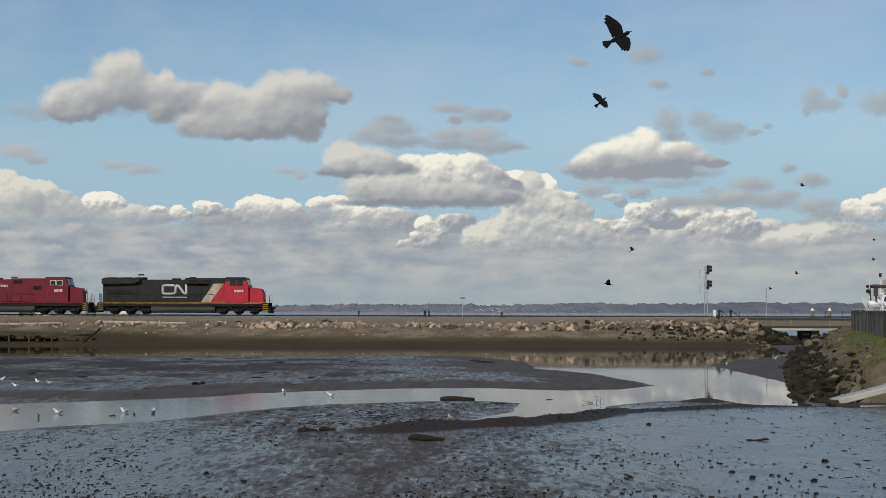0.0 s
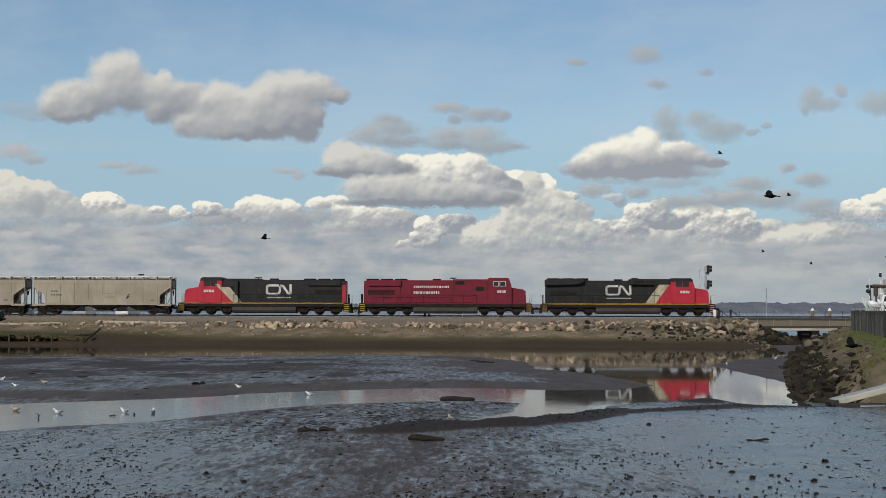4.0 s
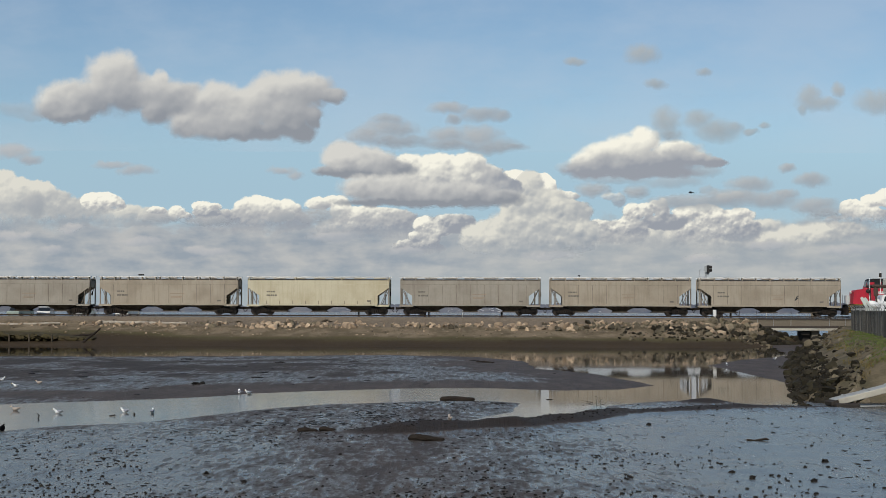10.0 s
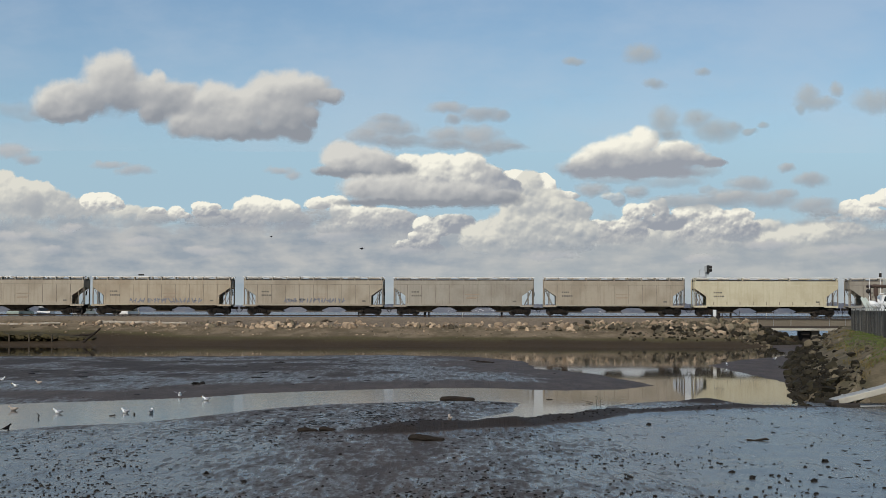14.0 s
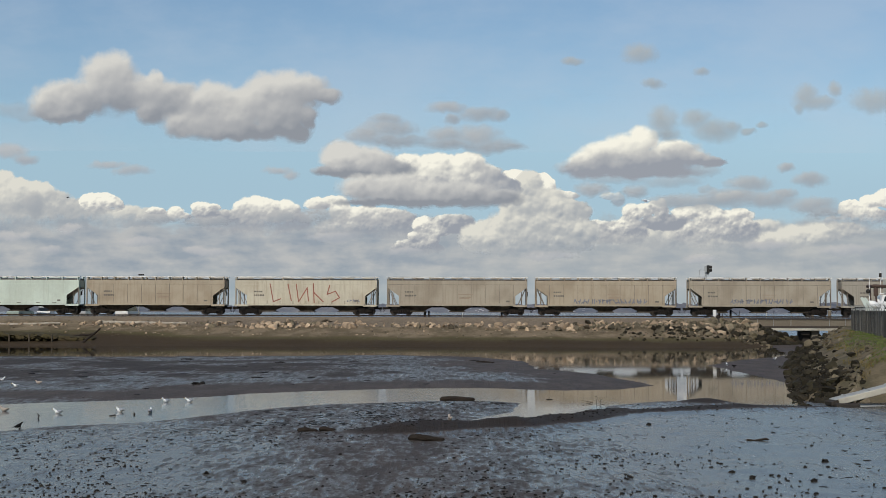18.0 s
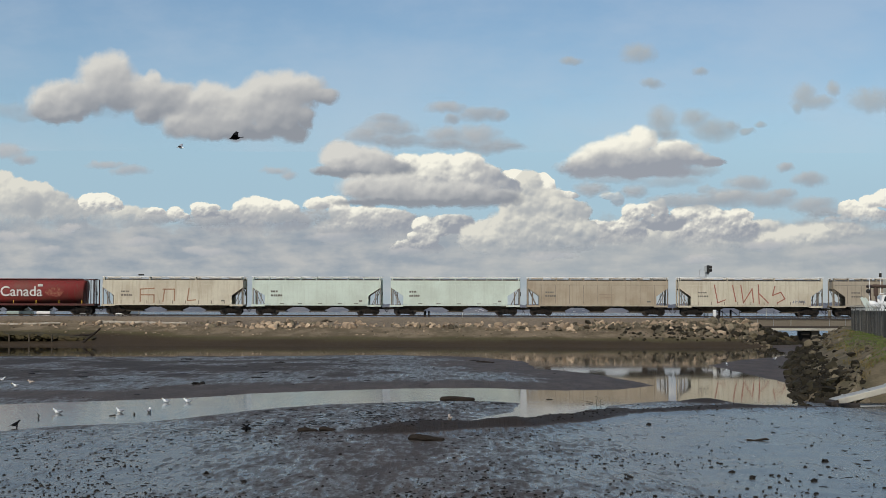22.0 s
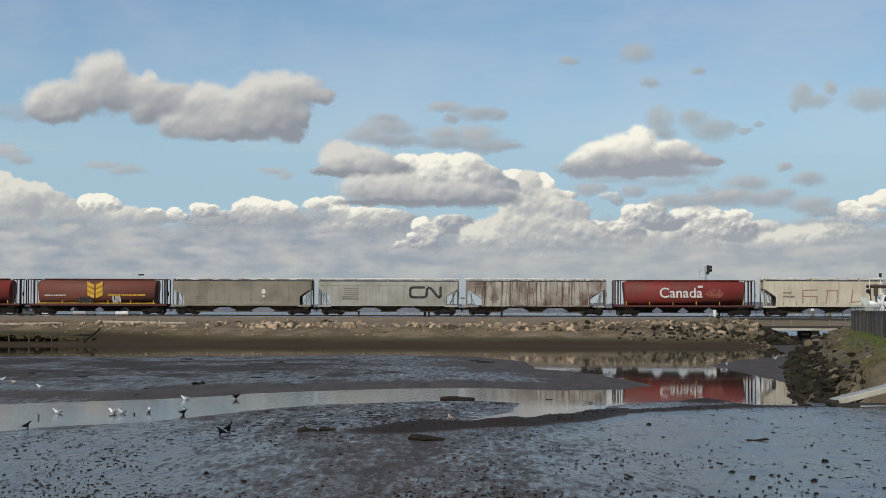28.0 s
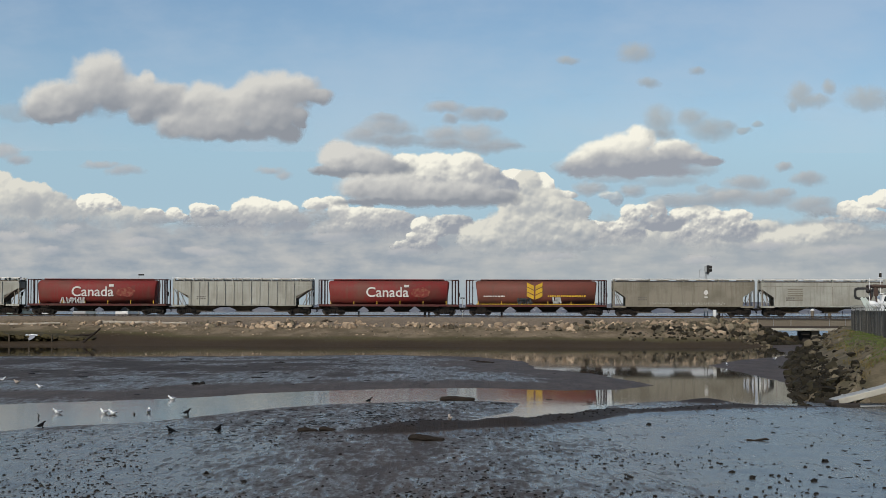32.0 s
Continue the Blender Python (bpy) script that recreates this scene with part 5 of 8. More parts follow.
cloud("flat-based cumulus with a white dome", 559, 4430, 447, 287, 99, cloud_material(1903, BRIGHT, fine=24, edge=0.65, relief=0.16, blobs=[(10, 36, 48, 36, 0.4), (-40, 17, 71, 38, 0.3), (-97, -0, 78, 35, 0.15), (-140, -23, 64, 31, 0), (93, 3, 82, 35, 0.1), (149, -15, 61, 24, -0.15), (42, -23, 143, 42, -0.35), (-117, -46, 118, 30, -0.4), (10, -53, 178, 21, -0.6), (203, -23, 53, 17, -0.5)]), -16, 5)
cloud("grey smear under the white dome", 570, 4435, 376, 260, 57, cloud_material(2076, SCRAP, fine=20, edge=1.2, thin=0.55, relief=0.05, blobs=[(-79, -3, 125, 16, 0), (79, -9, 96, 21, 0), (166, 18, 61, 21, 0), (174, -31, 25, 12, 0)]), -16, 5)
cloud("grey scraps of cloud high over the bay", 623, 4370, 606, 311, 162, cloud_material(2249, WARM, fine=17, edge=1.5, thin=0.85, relief=0.08, blobs=[(-63, 108, 56, 31, 0.1), (105, 56, 25, 14, -0.2), (-25, 26, 35, 15, -0.2), (-0, -78, 47, 43, 0), (9, -115, 49, 21, -0.3), (91, -73, 47, 31, 0), (144, -103, 70, 34, -0.15), (190, -96, 32, 22, -0.2), (275, -89, 18, 10, -0.1), (237, -106, 25, 9, -0.1), (-251, 89, 35, 14, 0)]), -28, 5)
cloud("small pale grey clouds", 1140, 4375, 589, 180, 71, cloud_material(2422, WARM, fine=17, edge=1.5, thin=0.85, relief=0.08, blobs=[(-115, 3, 39, 38, 0), (-76, -13, 49, 21, 0), (-35, 25, 21, 26, 0.1), (-134, -26, 14, 21, -0.2), (72, -7, 70, 38, 0)]), -37, 12)
cloud("grey streaks of cloud over the bank", 749, 4390, 332, 411, 93, cloud_material(2595, SCRAP, fine=20, edge=1.2, thin=0.9, relief=0.1, blobs=[(108, 26, 71, 24, 0.05), (64, -9, 113, 24, 0), (146, -18, 99, 29, 0), (-6, -25, 131, 26, -0.1), (-92, -28, 88, 22, 0), (205, -3, 39, 15, 0.1), (276, 35, 53, 21, 0), (209, 65, 28, 14, 0.1), (283, -34, 78, 26, 0), (318, -55, 60, 21, -0.1), (-210, 2, 46, 19, 0), (-327, 4, 53, 21, 0.1)]), -13, 5)
cloud("sunlit tips behind the grey streaks", 645, 4420, 314, 222, 41, cloud_material(2768, BRIGHT, fine=9, edge=0.6, thin=0.7, relief=0.2, blobs=[(-177, 10, 25, 12, 0), (-151, -1, 23, 21, -0.3), (144, 8, 25, 14, 0.3), (177, 14, 25, 12, 0.3)]), -11, 5)
cloud("sunlit cumulus heaps at the bank's west end", -1076, 4560, 318, 364, 120, cloud_material(2941, BANK, fine=18, edge=0.3, relief=0.24, merge=70, blobs=[(-185, 64, 40, 32, 0.4), (-145, 35, 70, 36, 0.3), (-77, 36, 50, 29, 0.4), (-96, 12, 110, 39, 0.05), (-169, -4, 92, 46, 0), (-15, -21, 110, 36, -0.1), (67, -34, 92, 32, -0.15), (156, -42, 103, 32, 0.05), (233, -44, 88, 27, -0.1), (-79, -53, 202, 39, -0.25)]), -15, -6)
cloud("small crisp white cumulus crown", -965, 4540, 315, 96, 48, cloud_material(3114, BRIGHT, fine=11, edge=0.2, relief=0.4, merge=26, blobs=[(-35, 5, 37, 23, 0.4), (9, 3, 40, 23, 0.35), (-11, 15, 44, 16, 0.5), (36, -5, 22, 16, 0.1), (1, -13, 62, 18, -0.1)]), -15, -6)
cloud("small white crowns along the bank", -738, 4545, 288, 134, 49, cloud_material(3287, BRIGHT, fine=10, edge=0.3, relief=0.35, merge=26, blobs=[(-80, 5, 31, 12, 0.1), (-23, -3, 27, 23, 0.15), (-0, -15, 26, 18, -0.2), (51, 15, 33, 18, 0.25), (80, 15, 26, 12, 0.2), (63, -2, 44, 16, -0.2)]), -11, -7)
cloud("broad cumulus heaps with white crowns", -538, 4555, 277, 217, 80, cloud_material(3460, BRIGHT, fine=15, edge=0.3, relief=0.3, merge=60, blobs=[(-20, 29, 42, 29, 0.2), (13, 37, 44, 23, 0.3), (45, 21, 48, 27, 0.1), (-0, -4, 88, 39, -0.15), (91, 29, 27, 23, 0.3), (107, 13, 29, 27, 0), (81, -13, 92, 32, -0.4), (-81, -7, 92, 29, -0.5), (-16, -34, 128, 25, -0.5)]), -11, -6)
cloud("sunlit cumulus crowns below the grey cumulus", -220, 4552, 274, 207, 88, cloud_material(3633, BRIGHT, fine=14, edge=0.3, relief=0.28, merge=60, blobs=[(-135, 38, 44, 18, 0.2), (-88, 47, 37, 18, 0.3), (-70, 21, 33, 39, 0.2), (6, 5, 92, 30, 0), (71, -2, 84, 29, -0.1), (-34, -28, 110, 32, -0.25), (71, -37, 92, 29, -0.4)]), -10, -3)
cloud("shaded grey heaps before the bank", -734, 4535, 301, 494, 71, cloud_material(3806, SCRAP, fine=18, edge=0.9, thin=0.85, relief=0.12, blobs=[(384, -23, 73, 27, 0.1), (-72, -31, 62, 14, 0.1), (279, -26, 47, 21, 0), (69, -39, 73, 16, 0), (-433, 5, 36, 39, 0)]), -10, -3)
cloud("tall sunlit heap under the grey cumulus", -16, 4548, 226, 157, 82, cloud_material(3979, BRIGHT, fine=13, edge=0.3, relief=0.4, merge=40, blobs=[(-35, 23, 33, 29, 0.1), (7, 13, 40, 20, 0.15), (-55, -8, 26, 16, 0), (-16, -13, 29, 29, -0.05), (-81, -35, 48, 21, -0.35), (-43, -42, 73, 21, -0.45), (46, 31, 73, 29, -0.35)]), -10, -3)
cloud("cumulus heaps with yellowish sunlit crowns", 668, 4556, 257, 320, 97, cloud_material(4152, BRIGHT, fine=14, edge=0.3, relief=0.45, merge=60, blobs=[(-118, 33, 31, 29, 0.1), (-82, 41, 31, 23, 0.15), (-131, 1, 37, 25, 0), (-151, -19, 84, 36, -0.15), (-219, -25, 66, 36, -0.25), (-34, 46, 24, 29, -0.05), (-56, 56, 22, 16, 0), (38, 33, 48, 20, 0.2), (96, 33, 55, 27, 0.2), (150, 17, 73, 27, 0), (194, 28, 40, 23, 0.25), (125, -30, 136, 39, -0.2), (182, -9, 73, 32, -0.1), (73, -14, 59, 30, -0.1), (-21, 7, 81, 25, -0.5)]), -11, -5)
cloud("shaded cumulus of the eastern bank", 791, 4570, 223, 483, 75, cloud_material(4325, BANK, fine=22, edge=0.6, relief=0.4, merge=60, blobs=[(265, 8, 118, 32, 0.35), (191, -12, 92, 25, 0.3), (118, 27, 74, 25, 0.1), (347, 19, 92, 29, 0.15), (-159, 3, 129, 43, 0.1), (-322, -14, 110, 36, 0.2), (4, -30, 129, 21, -0.1)]), -10, -3)
cloud("bright cumulus heaps at the bank's east end", 1211, 4554, 300, 155, 86, cloud_material(4498, BRIGHT, fine=14, edge=0.25, relief=0.34, merge=60, blobs=[(-31, 3, 37, 27, 0.2), (8, -9, 44, 27, 0.15), (35, 27, 44, 21, 0.4), (74, 35, 48, 29, 0.3), (-43, 16, 22, 16, 0.2), (34, -30, 81, 32, -0.3), (-44, -36, 73, 23, -0.45)]), -11, -5)
cloud("low patches of cumulus over the western water", -937, 4530, 207, 373, 64, cloud_material(4671, LOW, fine=18, edge=1.0, thin=0.75, relief=0.12, blobs=[(-297, 9, 47, 16, 0.2), (-251, 13, 22, 11, 0.2), (-119, 37, 36, 12, 0.2), (-177, -28, 40, 14, 0), (81, -7, 66, 14, -0.1), (272, -34, 66, 14, 0), (232, -29, 33, 14, 0.1), (-132, 26, 29, 9, 0)]), -10, -3)
cloud("low patches of cumulus over the eastern water", 432, 4530, 206, 862, 81, cloud_material(4844, LOW, fine=18, edge=1.0, thin=0.7, relief=0.12, blobs=[(-120, -41, 84, 16, 0), (307, -49, 55, 16, 0.1), (-532, -33, 55, 14, -0.1), (-742, 10, 80, 16, -0.1), (-290, 36, 47, 25, 0.2), (501, -9, 73, 14, 0), (727, -22, 91, 16, -0.1)]), -10, -3)
cloud("hazy shaded strata along the horizon", 0, 4620, 137, 1645, 165, strata_material(165), -8, 0, "backdrop")


def overhead_fill_material():
    """Unseen broken glow added overhead, greying ambient light and reflections in wet ground."""
    m, k, out = fresh("unseen_overhead_glow")
    co = k.node("ShaderNodeTexCoord").outputs["Object"]
    n = k.noise(co, 0.0011, 6, 0.6)
    alpha = k.math("MULTIPLY", k.step(n, 0.42, 0.58), 0.5)
    glow = k.node("ShaderNodeEmission", {"Color": k.mix(k.step(n, 0.48, 0.66), (0.56, 0.56, 0.52), (0.32, 0.34, 0.35)), "Strength": 1.0}).outputs[0]
    clear = k.node("ShaderNodeBsdfTransparent").outputs[0]
    k.put(out.inputs[0], k.node("ShaderNodeMixShader", {0: alpha, 1: clear, 2: glow}).outputs[0])
    return m


# added fill sheet, always out of view, that neutralises the blue skylight
bm = bmesh.new()
bmesh.ops.create_grid(bm, x_segments=1, y_segments=1, size=0.5, matrix=Matrix.Diagonal((9600, 4600, 1, 1)))
solo("cloud", bm, overhead_fill_material(), "added unseen sheet of broken grey-white glow overhead", "cloud", "cumulus clouds over the bay", at=(0, 2500, 1500), kind="structure")
# ---------------------------------------------------------------- track
def at_track(s, off, z):
    return Vector((s, TRACK_Y + TRACK_TURN * s - off, z))


TRACK_DEG = math.degrees(math.atan(TRACK_TURN))
for off in (0.72, -0.72):
    bm = bmesh.new()
    bar_along(bm, [(-0.07, 0.0), (0.07, 0.0), (0.07, 0.02), (0.015, 0.05), (0.015, 0.13), (0.037, 0.14), (0.037, 0.17), (-0.037, 0.17), (-0.037, 0.14), (-0.015, 0.13), (-0.015, 0.05), (-0.07, 0.02)], -558, 458)
    solo("rail", bm, RAIL, "rusty steel running rail on timber ties", "rail", "rails of the track", at=pose(0, TRACK_Y - off, RAIL_TOP - 0.17, 0, 0, TRACK_DEG), kind="structure")
bm = bmesh.new()
tie_rand = random.Random(4)
for i in range(1840):
    x = -556 + i * 0.55
    box(bm, (x - 0.11, -1.3 + tie_rand.uniform(-0.05, 0.05), 0), (x + 0.11, 1.3, 0.16))
solo("railway_ties", bm, TIE, "dark creosoted timber railway ties in ballast", "ties", at=pose(0, TRACK_Y, RAIL_TOP - 0.40, 0, 0, TRACK_DEG), kind="stuff")

# ---------------------------------------------------------------- boulders
def rock_mesh(seed, material, sharp=0.0):
    rr = random.Random(seed)
    bm = bmesh.new()
    bmesh.ops.create_icosphere(bm, subdivisions=2, radius=0.5)
    cuts = [Vector((rr.uniform(-1, 1), rr.uniform(-1, 1), rr.uniform(-0.6, 1))).normalized() for _ in range(14)]
    lim = [rr.uniform(0.22 - sharp, 0.37) for _ in cuts]
    for v in bm.verts:
        for c, l in zip(cuts, lim):
            d = v.co.dot(c)
            if d > l:
                v.co -= c * (d - l)
        v.co += v.co.normalized() * 0.03 * noise.noise(v.co * 4 + Vector((seed, 0, 0)))
    return finish(bm, "rock", material)


ROCKS = [rock_mesh(i, ROCK, 0.08) for i in range(9)]
DARK_ROCKS = [rock_mesh(20 + i, WET_ROCK, 0.08) for i in range(7)]
MID_ROCKS = [rock_mesh(40 + i, MID_ROCK, 0.10) for i in range(7)]
rk = random.Random(12)


def rock(parent, x, y, z, size, dark=False):
    ob = new("rock", rk.choice((ROCKS, DARK_ROCKS, MID_ROCKS)[int(dark)]))
    ob.parent = parent
    w = size * rk.uniform(0.8, 1.3)
    ob.matrix_basis = Matrix.LocRotScale((x, y, z + size * 0.12), Euler((rk.uniform(-0.5, 0.5), rk.uniform(-0.5, 0.5), rk.uniform(0, 6.3))), (w, size, size * rk.uniform(0.55, 0.9)))


def bank_rock(s, o, size, dark=False):
    p = at_track(s, o, 0)
    z = float(bank_height(np.array([o]), np.array([s]))[0])
    rock(embankment, p.x, p.y, z, size, dark)


# runs of rip-rap along the bank: from, to, how many, smallest, largest
for s0, s1, n, lo, hi in ((-54, -40, 14, 0.6, 1.3), (-40, -27, 24, 0.6, 1.4), (-27, -22, 12, 0.7, 1.4), (-22, -9, 52, 0.7, 1.7), (-9, -4, 9, 0.6, 1.1),
                          (-4, 4, 28, 0.8, 1.9), (4, 15, 34, 0.7, 1.7), (15, 27, 48, 0.6, 1.8), (26, 34, 24, 0.9, 2.1)):
    for i in range(int(n * 1.7)):
        o = rk.triangular(6.0, 14.0, 8.5) if s1 < 15 else rk.uniform(5.5, 14.0)
        bank_rock(rk.uniform(s0, s1), o, (lo + (hi - lo) * 0.85 * rk.random() ** 1.8) * (1.05 if s0 < -20 else 0.9), rk.choice((0, 0, 0, 0, 0, 2) if s0 < 15 else (0, 2, 2)))
for i in range(220):
    bank_rock(rk.uniform(-54, 34), rk.uniform(6, 20), rk.uniform(0.18, 0.5), rk.choice((0, 0, 2)))
for i in range(130):
    bank_rock(rk.uniform(19, 37), rk.uniform(14, 24), rk.uniform(0.35, 0.9), rk.choice((1, 2)))
pebble_rand = np.random.RandomState(21)
peb_v, peb_f, peb_n = [], [], 0
peb_base_v = np.array([v.co[:] for v in ROCKS[2].vertices])
peb_base_f = np.array([list(p_.vertices) for p_ in ROCKS[2].polygons])
for i in range(1500):
    s = pebble_rand.uniform(-56, 36)
    o = 4.5 + 17.0 * pebble_rand.rand() ** 1.6
    if fractal(np.array([s * 0.25]), np.array([o * 0.3]), 81)[0] < 0.40:
        continue
    size = 0.10 + 0.24 * pebble_rand.rand() ** 2
    a = pebble_rand.uniform(0, 6.28)
    turn = np.array([[math.cos(a), -math.sin(a), 0], [math.sin(a), math.cos(a), 0], [0, 0, 1]])
    q = at_track(s, o, float(bank_height(np.array([o]), np.array([s]))[0]))
    peb_v.append((peb_base_v * np.array([size * pebble_rand.uniform(0.8, 1.6), size, size * pebble_rand.uniform(0.5, 0.9)])) @ turn.T + np.array(q[:]) + np.array([0, 0, size * 0.12]))
    peb_f.append(peb_base_f + peb_n)
    peb_n += len(peb_base_v)
peb = bpy.data.meshes.new("pebbles")
peb.from_pydata(np.concatenate(peb_v).tolist(), [], np.concatenate(peb_f).tolist())
peb.materials.append(surface("pale_and_dark_pebbles", (0.26, 0.21, 0.15), 0.9, vary=0.6, scale=1.0, dirt=(0.07, 0.055, 0.04), dirt_amount=0.9))
pebbles = tagged(new("pebbles", peb), "scattered small stones on the gravel bank", kind="stuff")
pebbles.parent = embankment

# tumbled heaps on both sides of the bridge opening
for i in range(170):
    s = 13.0 + 23.0 * rk.random() ** 0.7
    o = 6.0 + (14.0 if s > 22 else 9.0) * rk.random()
    bank_rock(s, o, 0.4 + 1.3 * rk.random() ** 2, 2 if o > 17 else rk.choice((0, 2, 2, 2)))
for i in range(420):
    s, o = rk.uniform(24.0, 42.3), rk.uniform(4.6, 14.5)
    top = np.interp(s, (21, 30, 36, 39, 42.3), (2.0, 2.55, 2.65, 1.5, -0.1)) * np.interp(o, (4.6, 6.5, 10, 14.5), (1.0, 1.0, 0.5, 0.05))
    q = at_track(s, o, 0)
    rock(embankment, q.x, q.y, max(top * (1.0 if i % 3 else 0.55) - 0.2, float(bank_height(np.array([o]), np.array([s]))[0])), (0.5 + 1.2 * rk.random() ** 1.7) * (0.8 if s > 38 else 1.0), 1 if top < 0.55 or s > 37 else rk.choice((0, 2, 2, 2, 2)))
for i in range(150):
    s, o = rk.uniform(42.0, 53.0), rk.uniform(3.2, 13.0)
    top = np.interp(s, (41.5, 44.5, 46.0, 48.5, 53), (-0.1, 0.35, 0.9, 1.5, 1.9)) * np.interp(o, (3, 6, 13), (1.0, 1.0, 0.55))
    q = at_track(s - max(0.0, o - 8) * 0.2, o, 0)
    rock(embankment, q.x, q.y, top - 0.2, rk.uniform(0.45, 1.0), rk.choice((1, 2)))

# ---------------------------------------------------------------- east bank of the creek mouth
TOE = ([50, 61, 66, 74, 86, 100, 130, 160, 186, 200], [12.5, 14.2, 15.0, 16.3, 18.9, 21.6, 28.6, 36.6, 44.6, 46.8])
CREST = ([50, 61, 90, 110, 130, 160, 186, 200], [16.0, 18.2, 24.0, 28.2, 32.8, 40.2, 47.0, 49.0])


def east_height(y, u):
    """u: 0 at the toe, 1 at the crest, beyond that level ground."""
    z = np.where(u < 0, -0.5 + (u + 0.25) * 2.0, np.where(u < 1, 2.0 * u ** 0.85, 2.0 + (u - 1) * 0.03))
    z = z + np.clip(u, 0, 1) * (fractal(y * 0.6, u * 6, 8) - 0.47) * 0.5
    rise = np.clip((y - 62.5) / 5.0, 0, 1)
    return -0.5 + (z + 0.5) * rise * rise * (3 - 2 * rise)


rows = np.linspace(61, 191, 170)
us = np.concatenate((np.linspace(-0.25, 1.0, 18), np.linspace(1.1, 12, 14)))
ev = []
for y in rows:
    t, c = np.interp(y, *TOE), np.interp(y, *CREST)
    xx = t + us * (c - t)
    ev.append(np.column_stack((xx, np.full(len(us), y), east_height(np.full(len(us), y), us))))
ev = np.concatenate(ev)
nu = len(us)
ei = np.arange((len(rows) - 1) * (nu - 1))
ea = (ei // (nu - 1)) * nu + ei % (nu - 1)
east_mesh = bpy.data.meshes.new("east_bank")
east_mesh.from_pydata(ev.tolist(), [], np.column_stack((ea, ea + 1, ea + nu + 1, ea + nu)).tolist())
east_mesh.polygons.foreach_set("use_smooth", np.ones(len(ei), bool))
east_mesh.materials.append(GRASS_SOIL)
east_bank = tagged(new("east_bank", east_mesh), "earth bank with grass above dumped boulders", "bank", kind="structure")
def east_spot(near):
    y = 64.5 + 120 * rk.random() ** (2.0 if near else 1.5)
    u = rk.uniform(-0.08, 0.60) if y < 71 else (rk.triangular(-0.08, 0.50, 0.08) if rk.random() < 0.95 else rk.uniform(0.5, 0.95))
    t, c = np.interp(y, *TOE), np.interp(y, *CREST)
    return t + u * (c - t), y, float(east_height(np.array([y]), np.array([u]))[0]), u


for i in range(480):
    x, y, z, u = east_spot(True)
    rock(east_bank, x, y, z, (0.30 + 0.60 * rk.random() ** 1.7) * (1.0 + max(0.0, y - 80) / 90), 2 if u > rk.uniform(0.26, 0.70) else 1)
rub_v, rub_f, rub_m, rub_n = [], [], [], 0
stone_v = np.array([v.co[:] for v in DARK_ROCKS[0].vertices])
stone_f = np.array([list(p_.vertices) for p_ in DARK_ROCKS[0].polygons])
for i in range(1500):
    x, y, z, u = east_spot(False)
    size = (0.12 + 0.34 * rk.random() ** 1.5) * (1.0 + max(0.0, y - 80) / 75)
    a = rk.uniform(0, 6.28)
    turn = np.array([[math.cos(a), -math.sin(a), 0], [math.sin(a), math.cos(a), 0], [0, 0, 1]])
    rub_v.append((stone_v * np.array([size * rk.uniform(0.8, 1.4), size, size * rk.uniform(0.5, 1.0)])) @ turn.T + np.array([x, y, z + size * 0.1]))
    rub_f.append(stone_f + rub_n)
    rub_m += [1 if u > rk.uniform(0.32, 0.8) else 0] * len(stone_f)
    rub_n += len(stone_v)
rub = bpy.data.meshes.new("rubble")
rub.from_pydata(np.concatenate(rub_v).tolist(), [], np.concatenate(rub_f).tolist())
rub.materials.append(WET_ROCK)
rub.materials.append(MID_ROCK)
rub.polygons.foreach_set("material_index", rub_m)
rubble = tagged(new("rubble", rub), "dark mossy rubble between the boulders", kind="stuff")
rubble.parent = east_bank

# grass along the fence
GRASS = surface("spring_grass", (0.090, 0.135, 0.034), 0.9, vary=0.6, scale=1.2, dirt=(0.15, 0.125, 0.06), dirt_amount=0.6)
DRY_GRASS = surface("dry_ochre_grass", (0.17, 0.125, 0.052), 0.95, vary=0.7, scale=1.2, dirt=(0.085, 0.085, 0.03), dirt_amount=0.7)
gv, gf, gk = [], [], []
gr = random.Random(3)
for i in range(52000):
    y = 66 + 84 * gr.random() ** 1.4
    u = 0.55 + 1.85 * gr.random() ** 0.8
    edge = 0.80 + 0.5 * (fractal(np.array([y * 0.18]), np.array([2.0]), 33)[0] - 0.47) + max(0.0, y - 95) * 0.006
    if fractal(np.array([y * 0.35]), np.array([u * 5.0]), 31)[0] < np.interp(u, (0.55, edge, edge + 0.25), (0.62, 0.50, 0.32)):
        continue
    t, c = np.interp(y, *TOE), np.interp(y, *CREST)
    x = t + u * (c - t)
    z = float(east_height(np.array([y]), np.array([u]))[0])
    a, h, w = gr.uniform(0, 3.14), gr.uniform(0.05, 0.14), gr.uniform(0.012, 0.03)
    dx, dy = math.cos(a) * w, math.sin(a) * w
    lx, ly = gr.uniform(-0.1, 0.1), gr.uniform(-0.1, 0.1)
    n0 = len(gv)
    gv += [(x - dx, y - dy, z - 0.03), (x + dx, y + dy, z - 0.03), (x + lx, y + ly, z + h)]
    gf.append((n0, n0 + 1, n0 + 2))
    gk.append(1 if u < edge + gr.uniform(-0.12, 0.22) else 0)
gm = bpy.data.meshes.new("grass")
gm.from_pydata(gv, [], gf)
gm.materials.append(GRASS)
gm.materials.append(DRY_GRASS)
gm.polygons.foreach_set("material_index", gk)
tagged(new("grass", gm), "short green spring grass with a dry ochre fringe", "grass", kind="stuff")

